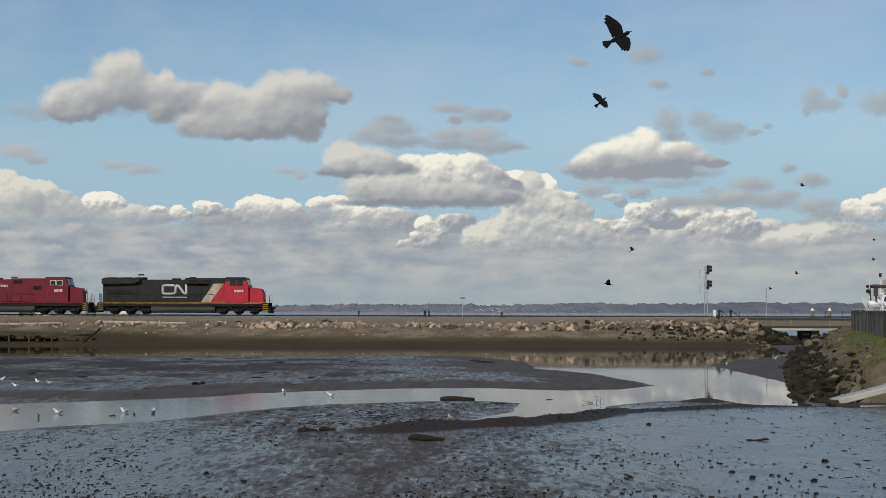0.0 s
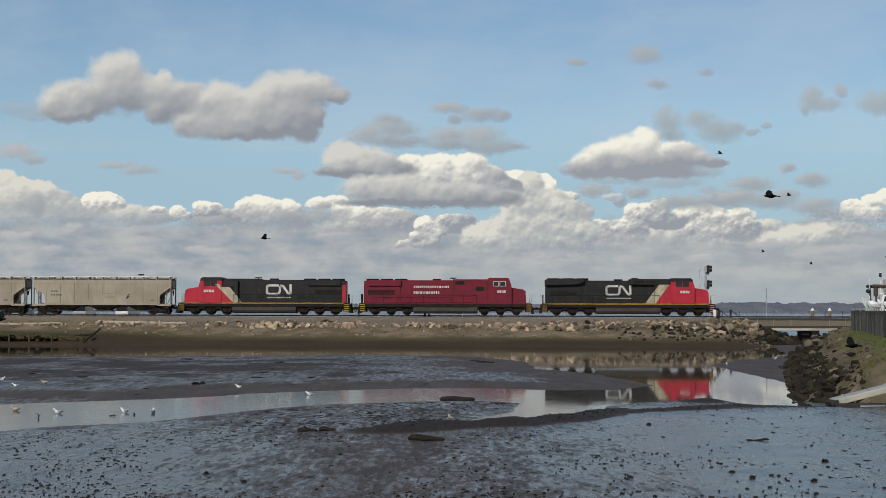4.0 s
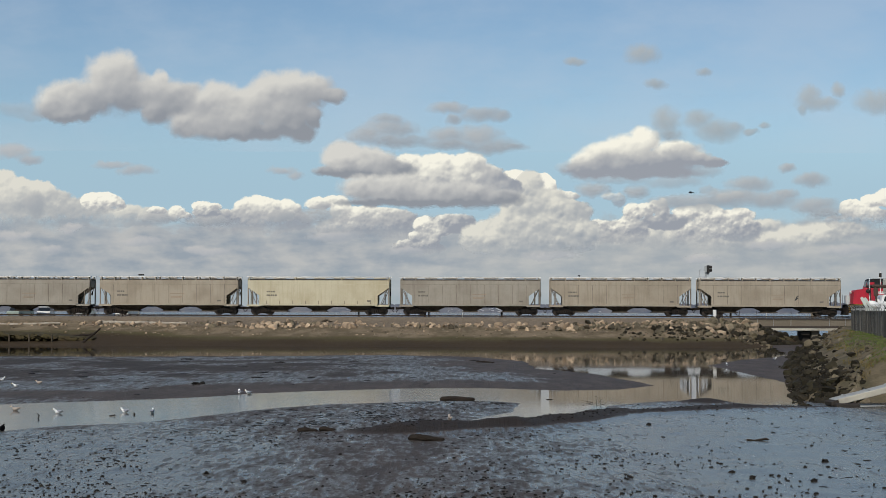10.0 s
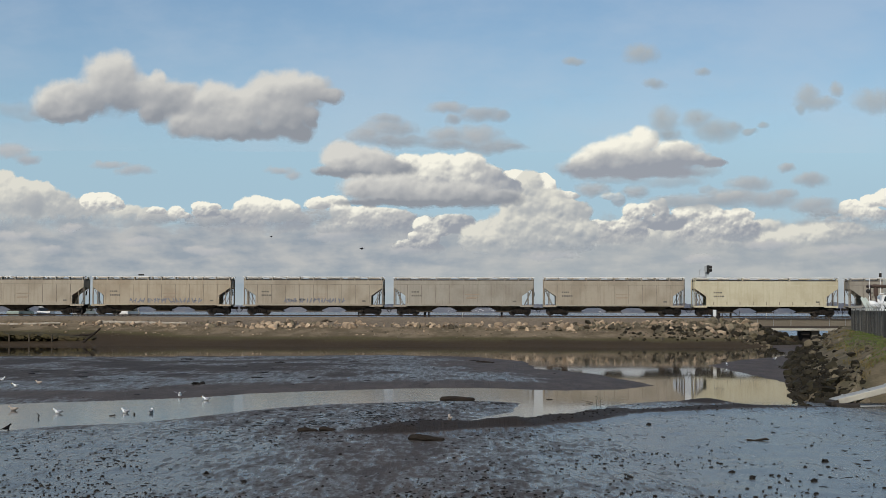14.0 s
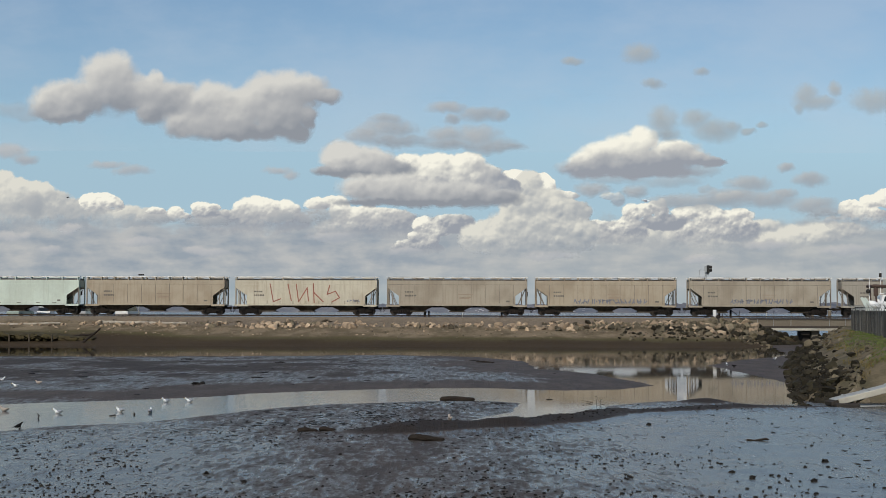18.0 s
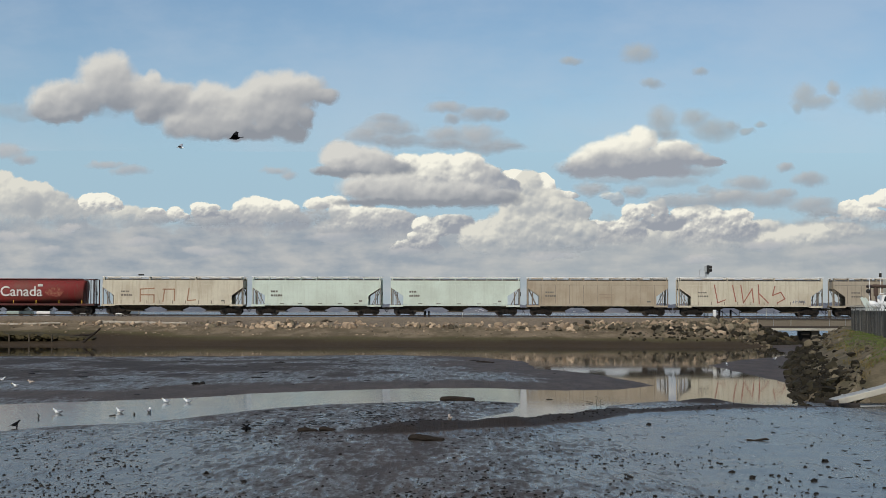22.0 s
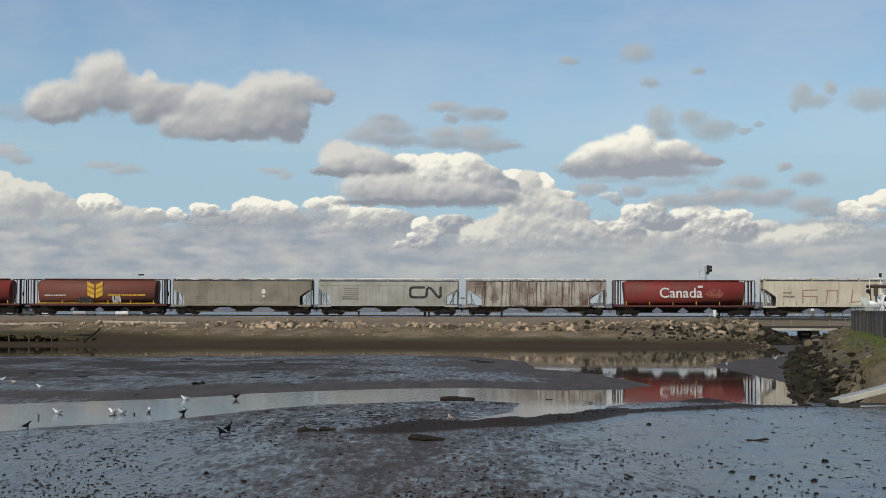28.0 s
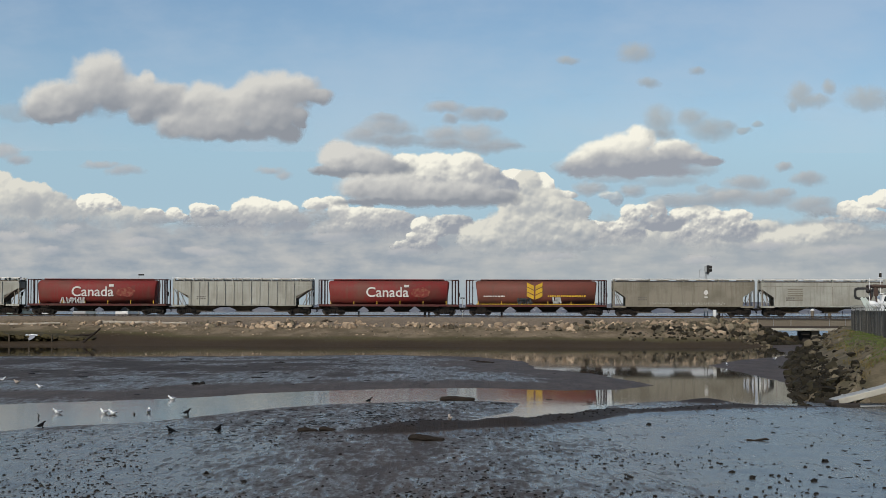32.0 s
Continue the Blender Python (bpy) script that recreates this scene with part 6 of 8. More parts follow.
# ---------------------------------------------------------------- slatted fence
FENCE_GREY = surface("weathered_grey_board", (0.105, 0.100, 0.088), 0.9, vary=0.5, scale=2.0, dirt=(0.05, 0.048, 0.04), dirt_amount=0.6, streak=0.6, per_object=1.2)
POST_GREY = surface("galvanised_post", (0.36, 0.36, 0.35), 0.5, metal=0.5, vary=0.3)
fence = thing("fence", "tall weathered grey board fence topped with barbed-wire arms", "fence", at=(0, 0, 0), kind="structure")
fa, fb = Vector((25.6, 88.0, 1.9)), Vector((37.6, 146.0, 1.98))
along = fb - fa
fdeg = math.degrees(math.atan2(along.y, along.x))
PANELS = 22
for i in range(PANELS + 1):
    p = fa + along * (i / PANELS)
    part("post", shared("fence_post", POST_GREY, lambda bm: rod(bm, (0, 0, 0), (0, 0, 2.05), 0.05, 8)), POST_GREY, fence, at=p)
    part("wire_arm", shared("wire_arm", POST_GREY, lambda bm: rod(bm, (0, 0, 2.0), (-0.28, 0.12, 2.32), 0.013, 6)), POST_GREY, fence, at=p)
    if i < PANELS:
        for j in range(9):
            q = fa + along * ((i + (j + 0.5) / 9) / PANELS) + Vector((-0.03, 0, rk.uniform(-0.04, 0.04)))
            part("board", shared("fence_board", FENCE_GREY, lambda bm: box(bm, (-0.145, -0.015, 0.05), (0.145, 0.015, 1.88))), FENCE_GREY, fence, at=Matrix.Translation(q) @ pose(0, 0, 0, 0, 0, fdeg + rk.uniform(-7, 7)))
for h in (2.12, 2.22, 2.30):
    k_ = (h - 2.0) / 0.32
    bm = bmesh.new()
    rod(bm, fa + Vector((-0.28 * k_, 0.12 * k_, h)), fb + Vector((-0.28 * k_, 0.12 * k_, h)), 0.008, 4)
    part("barbed_wire", bm, POST_GREY, fence)

# ---------------------------------------------------------------- railway bridge over the creek mouth
CONCRETE = surface("stained_concrete", (0.165, 0.142, 0.108), 0.85, vary=0.3, scale=1.0, dirt=(0.15, 0.12, 0.09), dirt_amount=0.6, streak=0.3)
PALE_BEAM = surface("pale_concrete_beam", (0.46, 0.43, 0.36), 0.8, vary=0.2, scale=1.0, dirt_amount=0.3)
PILE = surface("tarred_timber_pile", (0.035, 0.030, 0.026), 0.9, vary=0.4)
WHITE_PAINT = surface("white_post_paint", (0.78, 0.77, 0.74), 0.6, vary=0.1, dirt_amount=0.2)
bridge = thing("railway_bridge", "low concrete trestle bridge with thin steel handrails", "bridge", at=pose(0, 0, 0), kind="structure")


def bridge_bit(name, lo, hi, mat, off=0.0, lab=""):
    bm = bmesh.new()
    box(bm, lo, hi, 0.02)
    return part(name, bm, mat, bridge, lab, at=pose(0, TRACK_Y - off, 0, 0, 0, TRACK_DEG))


bridge_bit("deck", (33, -2.4, 2.62), (66, 2.2, 2.86), CONCRETE)
bridge_bit("girder", (33.5, -2.55, 2.02), (66, -2.25, 2.74), CONCRETE, lab="tan stained side girder")
bridge_bit("kerb_beam", (33, -2.62, 2.74), (66, -2.4, 2.90), TIE)
# dark strip added in place of the shade below the girder
bridge_bit("under_beam", (32.5, -2.66, 1.76), (66, -2.3, 2.02), TIE, lab="dark strip standing for the shade under the girder")
bridge_bit("ledge", (38.6, -2.8, 1.48), (48.4, -2.5, 1.755), PALE_BEAM, lab="pale concrete ledge under the girder")
bridge_bit("far_beam", (30, 5.0, 1.42), (70, 5.4, 1.84), PALE_BEAM, lab="pale concrete beam of the walkway behind")
for x in (44.0,):
    bridge_bit("pier", (x - 0.45, -1.6, -0.5), (x + 0.5, 1.6, 1.78), PILE)
    bridge_bit("pier_cap", (x - 0.75, -2.2, 0.95), (x + 0.3, -1.6, 1.35), PILE)
    bridge_bit("pier_block", (x + 0.56, -2.1, 0.2), (x + 1.5, 1.8, 1.76), CONCRETE)
for i in range(9):
    x = 34.5 + i * 2.1
    bm = bmesh.new()
    rod(bm, (x, 2.1, 2.84), (x, 2.1, 3.85), 0.035, 6)
    part("rail_post", bm, TIE, bridge, at=pose(0, TRACK_Y, 0, 0, 0, TRACK_DEG))
for x in (38.0, 39.9, 42.0, 46.6, 48.5):
    bm = bmesh.new()
    rod(bm, (x, -2.6, 2.0), (x, -2.6, 2.85), 0.03, 6)
    part("drain_pipe", bm, POST_GREY, bridge, at=pose(0, TRACK_Y, 0, 0, 0, TRACK_DEG))

# ---------------------------------------------------------------- line-side things
GALV = surface("galvanised_mast", (0.42, 0.43, 0.43), 0.5, metal=0.4, vary=0.2)
SIGNAL_BLACK = surface("signal_black", (0.018, 0.018, 0.018), 0.6, vary=0.2)


def ground_at(s, o):
    return float(bank_height(np.array([o]), np.array([s]))[0])


sig_p = at_track(33.2, -7.0, 2.0)
signal = thing("railway_signal", "galvanised signal mast with two black light heads", "signal mast", at=sig_p)
bm = bmesh.new()
for dx in (-0.22, 0.22):
    rod(bm, (dx + 0.12, 0, 0), (dx * 0.3 + 0.12, 0, 7.4), 0.05, 6)
part("mast", bm, GALV, signal)
for i in range(20):
    h = 0.3 + i * 0.35
    w = 0.24 - 0.17 * h / 7.4
    part("rung", rod(bmesh.new(), (-w + 0.12, 0, h), (w + 0.12, 0, h), 0.025, 5), GALV, signal)
for h in (5.4, 7.3):
    head = part("signal_head", box(bmesh.new(), (0.20, -0.25, h - 0.75), (0.55, 0.2, h + 0.30), 0.05), SIGNAL_BLACK, signal)
    for j in (0.1, -0.3):
        part("hood", rod(bmesh.new(), (0.5, -0.02, h + j), (0.88, -0.04, h + j - 0.04), 0.19, 12), SIGNAL_BLACK, head)
    part("head_bracket", box(bmesh.new(), (0.1, -0.05, h - 0.95), (0.5, 0.05, h - 0.75), 0.02), GALV, signal)
    part("back_plate", box(bmesh.new(), (-0.12, -0.3, h - 0.6), (0.18, -0.25, h + 0.2), 0.02), GALV, signal)
    bm = bmesh.new()
    for a, b in (((-0.7, 0, h - 0.3), (0.1, 0, h - 0.3)), ((-0.7, 0, h - 1.2), (0.1, 0, h - 1.2)), ((-0.7, 0, h - 1.2), (-0.7, 0, h - 0.3))):
        rod(bm, a, b, 0.025, 5)
    part("guard_frame", bm, GALV, signal)
part("base_box", box(bmesh.new(), (-0.35, -0.3, -0.3), (0.55, 0.3, 0.35), 0.03), CONCRETE, signal)

p = at_track(32.6, 3.6, ground_at(32.6, 3.6) - 0.1)
post = thing("marker_post", "short white-topped marker post on the ballast shoulder", "post", at=p)
part("shaft", rod(bmesh.new(), (0, 0, 0), (0, 0, 1.3), 0.10, 8), WHITE_PAINT, post)
part("cap", box(bmesh.new(), (-0.19, -0.19, 0.72), (0.19, 0.19, 1.5), 0.06), WHITE_PAINT, post)
part("side_box", box(bmesh.new(), (0.16, -0.15, 0.1), (0.45, 0.15, 0.95), 0.03), PILE, post)

DRY_STEM = surface("dead_brown_stems", (0.060, 0.046, 0.030), 0.95, vary=0.6, scale=4.0)
shrub_rand = random.Random(17)
for s, wide in ((-14.0, 0.75), (-39.6, 0.55), (13.1, 0.6), (-24.5, 0.4)):
    sv, sf = [], []
    for i in range(420):
        a, d = shrub_rand.uniform(0, 6.28), wide * shrub_rand.random() ** 0.7
        x, y = d * math.cos(a), d * math.sin(a) * 0.6
        h = (0.18 + 0.5 * shrub_rand.random()) * (1.15 - d / wide) * wide
        lean, w, turn = shrub_rand.uniform(-0.25, 0.25), shrub_rand.uniform(0.012, 0.03), shrub_rand.uniform(0, 3.14)
        n0 = len(sv)
        sv += [(x - w * math.cos(turn), y - w * math.sin(turn), -0.05), (x + w * math.cos(turn), y + w * math.sin(turn), -0.05), (x + lean + 0.3 * x, y + 0.3 * y, h)]
        sf.append((n0, n0 + 1, n0 + 2))
    shrub = bpy.data.meshes.new("dry_shrub")
    shrub.from_pydata(sv, [], sf)
    shrub.materials.append(DRY_STEM)
    tagged(new("dry_shrub", shrub), "low clump of dead brown weeds on the gravel shoulder", "shrub", "dead weeds along the track").matrix_basis = Matrix.Translation(at_track(s, 5.0, ground_at(s, 5.0)))

for s, h in ((34.4, 0.78), (35.8, 0.78)):
    st = thing("bumper_frame", "dark steel post with a raking strut", "post", "raking frames by the bridge", at=at_track(s, -3.6, 2.6))
    part("upright", box(bmesh.new(), (-0.12, -0.1, 0), (0.12, 0.1, 0.6 + h), 0.02), SIGNAL_BLACK, st)
    part("strut", rod(bmesh.new(), (0.1, 0, 0.5 + h), (1.15, 0, 0.5), 0.045, 6), SIGNAL_BLACK, st)

for s, h, w in ((-10.6, 0.55, 0.12), (-2.25, 0.62, 0.17), (-1.75, 0.55, 0.13), (7.4, 0.45, 0.15)):
    bm = bmesh.new()
    rod(bm, (0, 0, -0.5), (0, 0, 0.75 + h), w, 8, w * 0.85)
    solo("timber_stub", bm, PILE, "old dark timber stub beyond the rails", "post", "timber stubs along the track", at=at_track(s, -5.0, 2.4))

marker = thing("channel_marker", "thin pole with a small crossbar beyond the track", "pole", at=at_track(2.6, -14, 0.6))
part("pole", rod(bmesh.new(), (0, 0, -1.2), (0, 0, 5.0), 0.07, 8, 0.05), GALV, marker)
part("crossbar", box(bmesh.new(), (-0.28, -0.04, 4.75), (0.28, 0.04, 4.9)), SIGNAL_BLACK, marker)
pole = thing("light_pole", "slim grey pole standing past the bridge", "pole", at=(43.2, 212.0, 0.0))
part("shaft", rod(bmesh.new(), (0, 0, -0.6), (0, 0, 7.0), 0.09, 8, 0.06), GALV, pole)
for x in (49.7, 52.0):
    dol = thing("mooring_pile", "mooring pile with a white conical cap", "mooring pile", "white-capped piles past the bridge", at=(x, 213.5, 0.0))
    part("pile", rod(bmesh.new(), (0, 0, -0.6), (0, 0, 3.9), 0.24, 10), CONCRETE, dol)
    part("cap", rod(bmesh.new(), (0, 0, 3.9), (0, 0, 4.3), 0.28, 10, 0.06), WHITE_PAINT, dol)

lamp = thing("lamp_post", "dark lamp post with a flat square head", "lamp post", at=at_track(-39.3, -9.0, 2.1))
part("shaft", rod(bmesh.new(), (0, 0, -0.2), (0, 0, 6.15), 0.05, 8, 0.04), GALV, lamp)
part("head", box(bmesh.new(), (-0.05, -0.2, 6.10), (0.62, 0.2, 6.28), 0.03), SIGNAL_BLACK, lamp)


# parked cars behind the track
def parked_car(label, coat, s, off, turn, kind="sedan"):
    car = thing("parked_car", label, "car", "cars parked beyond the track", at=Matrix.Translation(at_track(s, off, 2.62)) @ pose(0, 0, 0, 0, 0, turn))
    part("body", prism(bmesh.new(), [(-2.2, 0.35), (-2.25, 0.75), (-2.1, 0.95), (-0.9, 1.0), (1.0, 1.02), (1.9, 0.9), (2.2, 0.7), (2.2, 0.35)], -0.85, 0.85), coat, car)
    top = [(-1.7, 0.96), (-1.2, 1.45), (0.6, 1.48), (1.3, 1.0)] if kind == "sedan" else [(-2.1, 0.96), (-2.0, 1.75), (0.9, 1.78), (1.5, 1.02)]
    part("cabin", prism(bmesh.new(), top, -0.74, 0.74), GLASS, car)
    part("roof", prism(bmesh.new(), [(top[1][0] - 0.05, top[1][1] - 0.03), (top[1][0] + 0.1, top[1][1] + 0.05), (top[2][0] - 0.1, top[2][1] + 0.05), (top[2][0] + 0.08, top[2][1] - 0.03)], -0.78, 0.78), coat, car)
    for x in (-1.4, 1.4):
        for y in (-0.8, 0.8):
            part("wheel", rod(bmesh.new(), (x, y - 0.1, 0.32), (x, y + 0.1, 0.32), 0.32, 14), SIGNAL_BLACK, car)


CAR_WHITE = surface("white_car_paint", (0.75, 0.75, 0.74), 0.3, vary=0.05, dirt_amount=0.05)
CAR_GREEN = surface("grey_green_car_paint", (0.30, 0.36, 0.33), 0.3, vary=0.05, dirt_amount=0.05)
CAR_SILVER = surface("silver_car_paint", (0.5, 0.5, 0.5), 0.3, metal=0.4, vary=0.05, dirt_amount=0.05)
parked_car("grey-green car parked beyond the track", CAR_GREEN, -55.2, -11, 78)
parked_car("white parked car with dark windows", CAR_WHITE, -51.6, -10, 95)
parked_car("silver van parked beyond the track", CAR_SILVER, -47.0, -12, 84, "van")
parked_car("white parked van facing the shore", CAR_WHITE, -41.0, -10.5, 80, "van")

# driftwood on the embankment
WOOD_PALE = surface("sun_bleached_driftwood", (0.42, 0.37, 0.30), 0.85, vary=0.3, scale=3.0, dirt=(0.2, 0.16, 0.12), dirt_amount=0.5, bump=0.3)
WOOD_DARK = surface("waterlogged_wood", (0.024, 0.017, 0.012), 0.8, vary=0.5, scale=4.0, dirt=(0.014, 0.011, 0.008), dirt_amount=0.6, bump=0.4)


def log_mesh(length, r, seed, mat, stub=True):
    """A worn trunk: bent, uneven, with broken rounded ends and bark ridges."""
    rr = random.Random(seed)
    bm = bmesh.new()
    n, rings, steps = 14, [], 26
    bend, sag = rr.uniform(-0.9, 0.9) * r, rr.uniform(-0.6, 0.6) * r
    for i in range(steps + 1):
        f = i / steps
        x = -length / 2 + length * f
        end = min(f, 1 - f) * length / (1.5 * r)
        k = r * (1 - 0.28 * f) * (math.sqrt(1 - (1 - min(end, 1)) ** 2) * 0.72 + 0.28) * (1 + 0.28 * noise.noise(Vector((x / r * 0.35, seed * 7.1, 0))))
        oy, oz = bend * math.sin(math.pi * f), sag * math.sin(math.pi * f * 1.7)
        ring = []
        for j in range(n):
            a = 2 * math.pi * j / n
            rough = 1 + 0.30 * noise.noise(Vector((x / r * 0.5, 2 * math.cos(a) + seed, 2 * math.sin(a))))
            ring.append(bm.verts.new((x + (0.4 * r * noise.noise(Vector((j * 1.7, seed, 5))) if i in (0, steps) else 0), oy + k * rough * math.cos(a), oz + k * rough * math.sin(a) * 0.9)))
        rings.append(ring)
    for a, b in zip(rings, rings[1:]):
        for j in range(n):
            bm.faces.new((a[j], a[(j + 1) % n], b[(j + 1) % n], b[j]))
    bm.faces.new(rings[0])
    bm.faces.new(rings[-1][::-1])
    if stub:
        rod(bm, (length * 0.1, 0, r * 0.4), (length * 0.16, -r * 0.3, r * 1.5), r * 0.28, 6, r * 0.12)
    return finish(bm, "log", mat)


def log(label, x, y, z, length, r, turn, mat, tilt=0, seed=1, stub=True, name="driftwood_log"):
    ob = new(name, log_mesh(length, r, seed, mat, stub))
    ob.matrix_basis = pose(x, y, z, 0, tilt, turn)
    return tagged(ob, label, "driftwood", "driftwood and logs along the shore")


p = at_track(-35.5, 7.5, 0)
log("long sun-bleached driftwood log lying along the embankment", p.x, p.y, ground_at(-35.5, 7.5) + 0.16, 10.6, 0.20, 1.0, WOOD_PALE, 0.6, 3, False)
p = at_track(-49.0, 9.0, 0)
log("grey driftwood log among flat stones", p.x, p.y, ground_at(-49, 9.0) + 0.1, 8.0, 0.15, 2.0, WOOD_PALE, -0.3, 4, False)
log("dark snag leaning out of the mud", -37.4, 168.4, 0.85, 2.9, 0.14, 8, WOOD_DARK, -42, 5)
p = at_track(-40.0, 23.0, 0)
log("dark sunken log at the foot of the bank", p.x, p.y, ground_at(-40, 22.0) + 0.1, 4.4, 0.16, 4, WOOD_DARK, -8, 6)

STAKE = surface("weedy_brown_stake", (0.075, 0.060, 0.040), 0.9, vary=0.5, scale=4.0)
# marshy lip with old stakes at the west end
for i in range(6):
    s = -58.5 + i * 2.45 + rk.uniform(-0.3, 0.3)
    bm = bmesh.new()
    rod(bm, (0, 0, -1.2), (rk.uniform(-0.06, 0.06), 0, 0.25), 0.12, 7, 0.10)
    q = at_track(s * 0.90, 27.4, 0)
    solo("old_stake", bm, STAKE, "weed-grown old timber stake in the mud bank", "stake", "row of old stakes in the mud bank", at=(q.x, q.y, 0.85))
lip_s = np.linspace(-64, -41, 110)
lip_rows = []
for o, h in ((26.0, -0.1), (26.1, 0.46), (26.6, 0.80), (26.9, 1.0), (26.2, 1.22), (24.0, 1.36), (19.5, 1.15)):
    wob = (fractal(lip_s * 0.9, lip_s * 0 + o, 71) - 0.47) * 1.4 + (fractal(lip_s * 3.1, lip_s * 0 + o * 0.4, 72) - 0.47) * 0.7
    taper = np.clip((-41 - lip_s) / 7, 0, 1)
    oo = o - 2.2 * (1 - taper) + wob * 1.3
    lip_rows.append(np.column_stack((lip_s * 0.92, TRACK_Y + TRACK_TURN * lip_s - oo, np.minimum(h, 3.0) * (0.55 + 0.45 * taper) + wob * 0.22)))
lip_v = np.concatenate(lip_rows)
ln = len(lip_s)
li = np.arange(6 * (ln - 1))
la = (li // (ln - 1)) * ln + li % (ln - 1)
lip_mesh = bpy.data.meshes.new("turf_lip")
lip_mesh.from_pydata(lip_v.tolist(), [], np.column_stack((la, la + 1, la + ln + 1, la + ln)).tolist())
WEED = surface("mossy_turf", (0.070, 0.057, 0.026), 0.95, vary=0.6, scale=1.0, dirt=(0.05, 0.038, 0.022), dirt_amount=0.7, bump=0.6)
lip_mesh.materials.append(WEED)
turf_lip = tagged(new("turf_lip", lip_mesh), "mossy turf overhanging the mud bank", "turf", kind="structure")
# ragged tufts that hang over the lip's edge
tuft_rand = np.random.RandomState(33)
tuft_v, tuft_f, tuft_n = [], [], 0
tuft_base_v = np.array([v.co[:] for v in DARK_ROCKS[1].vertices])
tuft_base_f = np.array([list(p_.vertices) for p_ in DARK_ROCKS[1].polygons])
for i in range(150):
    j = tuft_rand.randint(0, ln - 1)
    edge_row = lip_rows[tuft_rand.choice((2, 3, 3))]
    size = 0.25 + 0.5 * tuft_rand.rand() ** 2
    drop = tuft_rand.uniform(-0.25, 0.05)
    tuft_v.append(tuft_base_v * np.array([size * tuft_rand.uniform(0.8, 2.0), size * 0.6, size * tuft_rand.uniform(0.5, 1.1)]) + edge_row[j] + np.array([0, 0.05, drop]))
    tuft_f.append(tuft_base_f + tuft_n)
    tuft_n += len(tuft_base_v)
tuft_mesh = bpy.data.meshes.new("hanging_turf")
tuft_mesh.from_pydata(np.concatenate(tuft_v).tolist(), [], np.concatenate(tuft_f).tolist())
tuft_mesh.materials.append(WEED)
hanging = tagged(new("hanging_turf", tuft_mesh), "ragged tufts of turf hanging from the lip", kind="stuff")
hanging.parent = turf_lip

# ---------------------------------------------------------------- gangway and float
DECK_GREY = surface("grey_deck_boards", (0.36, 0.37, 0.36), 0.6, vary=0.2, dirt_amount=0.3)
gang = thing("gangway", "pale grey boarding ramp resting on a dark float", "gangway", at=pose(15.3, 61.9, 0.20, 0, -14.0, 4))
part("deck", box(bmesh.new(), (0, 0.0, 0.06), (8, 0.8, 0.11), 0.02), DECK_GREY, gang)
for y in (-0.06, 0.84):
    part("side_beam", box(bmesh.new(), (0.1, y - 0.05, -0.13), (8, y + 0.05, 0.10), 0.02), PALE_BEAM, gang)
part("end_plate", box(bmesh.new(), (-0.20, -0.06, -0.10), (0.12, 0.84, 0.07), 0.02), PILE, gang)
for i in range(8):
    part("cleat", box(bmesh.new(), (0.5 + i * 0.9, 0.02, 0.11), (0.56 + i * 0.9, 0.78, 0.14)), DECK_GREY, gang)
flo = thing("float", "low dark float carrying the ramp's foot", "float", at=(15.0, 61.3, -0.05))
part("pontoon", box(bmesh.new(), (0.2, 0, -0.1), (1.1, 1.8, 0.22), 0.04), PILE, flo)
part("pontoon", box(bmesh.new(), (1.1, 0.4, -0.1), (2.3, 1.8, 0.12), 0.04), DECK_GREY, flo)

# ---------------------------------------------------------------- motor yacht behind the fence
GELCOAT = surface("white_gelcoat", (0.80, 0.80, 0.79), 0.25, vary=0.05, dirt_amount=0.1)
CANVAS = surface("cream_canvas", (0.55, 0.53, 0.46), 0.9, vary=0.2, dirt_amount=0.2)
MINT = surface("pale_green_fibreglass", (0.56, 0.62, 0.57), 0.5, vary=0.2, dirt_amount=0.3)
RUST_BROWN = surface("brown_painted_steel", (0.085, 0.055, 0.045), 0.7, vary=0.4, dirt_amount=0.5)
yacht = thing("motor_yacht", "cluttered white motor yacht laid up behind the fence", "boat", at=(37.2, 140.0, 1.9))
part("hull", prism(bmesh.new(), [(-0.4, 2.15), (0.5, 0.3), (9.0, 0.3), (9.0, 1.95)], -1.4, 1.4), GELCOAT, yacht)
part("wheelhouse", prism(bmesh.new(), [(0.95, 1.95), (1.35, 3.35), (5.2, 3.45), (5.2, 1.95)], -1.0, 1.1), GELCOAT, yacht)
for x in (1.45, 2.05, 2.75, 3.6):
    part("window", prism(bmesh.new(), [(x - 0.12, 2.55), (x + 0.06, 3.2), (x + 0.42, 3.22), (x + 0.34, 2.5)], -1.03, -0.99), GLASS, yacht)
for x, z, w, t_ in ((1.2, 2.2, 0.75, -38), (1.75, 2.45, 0.9, 32), (2.35, 2.2, 0.8, -28), (0.95, 2.75, 0.5, 50)):
    part("folded_board", box(bmesh.new(), (-w / 2, -0.03, -0.13), (w / 2, 0.03, 0.13), 0.03), GELCOAT, yacht, at=Matrix.Translation((x, -1.12, z)) @ pose(0, 0, 0, 0, t_, 0))
for x, z, t_ in ((1.5, 2.18, 60), (2.0, 2.05, -50), (2.1, 2.75, 40)):
    part("dark_strap", box(bmesh.new(), (-0.32, -0.02, -0.05), (0.32, 0.02, 0.05), 0.01), SIGNAL_BLACK, yacht, at=Matrix.Translation((x, -1.2, z)) @ pose(0, 0, 0, 0, t_, 0))
bm = bmesh.new()
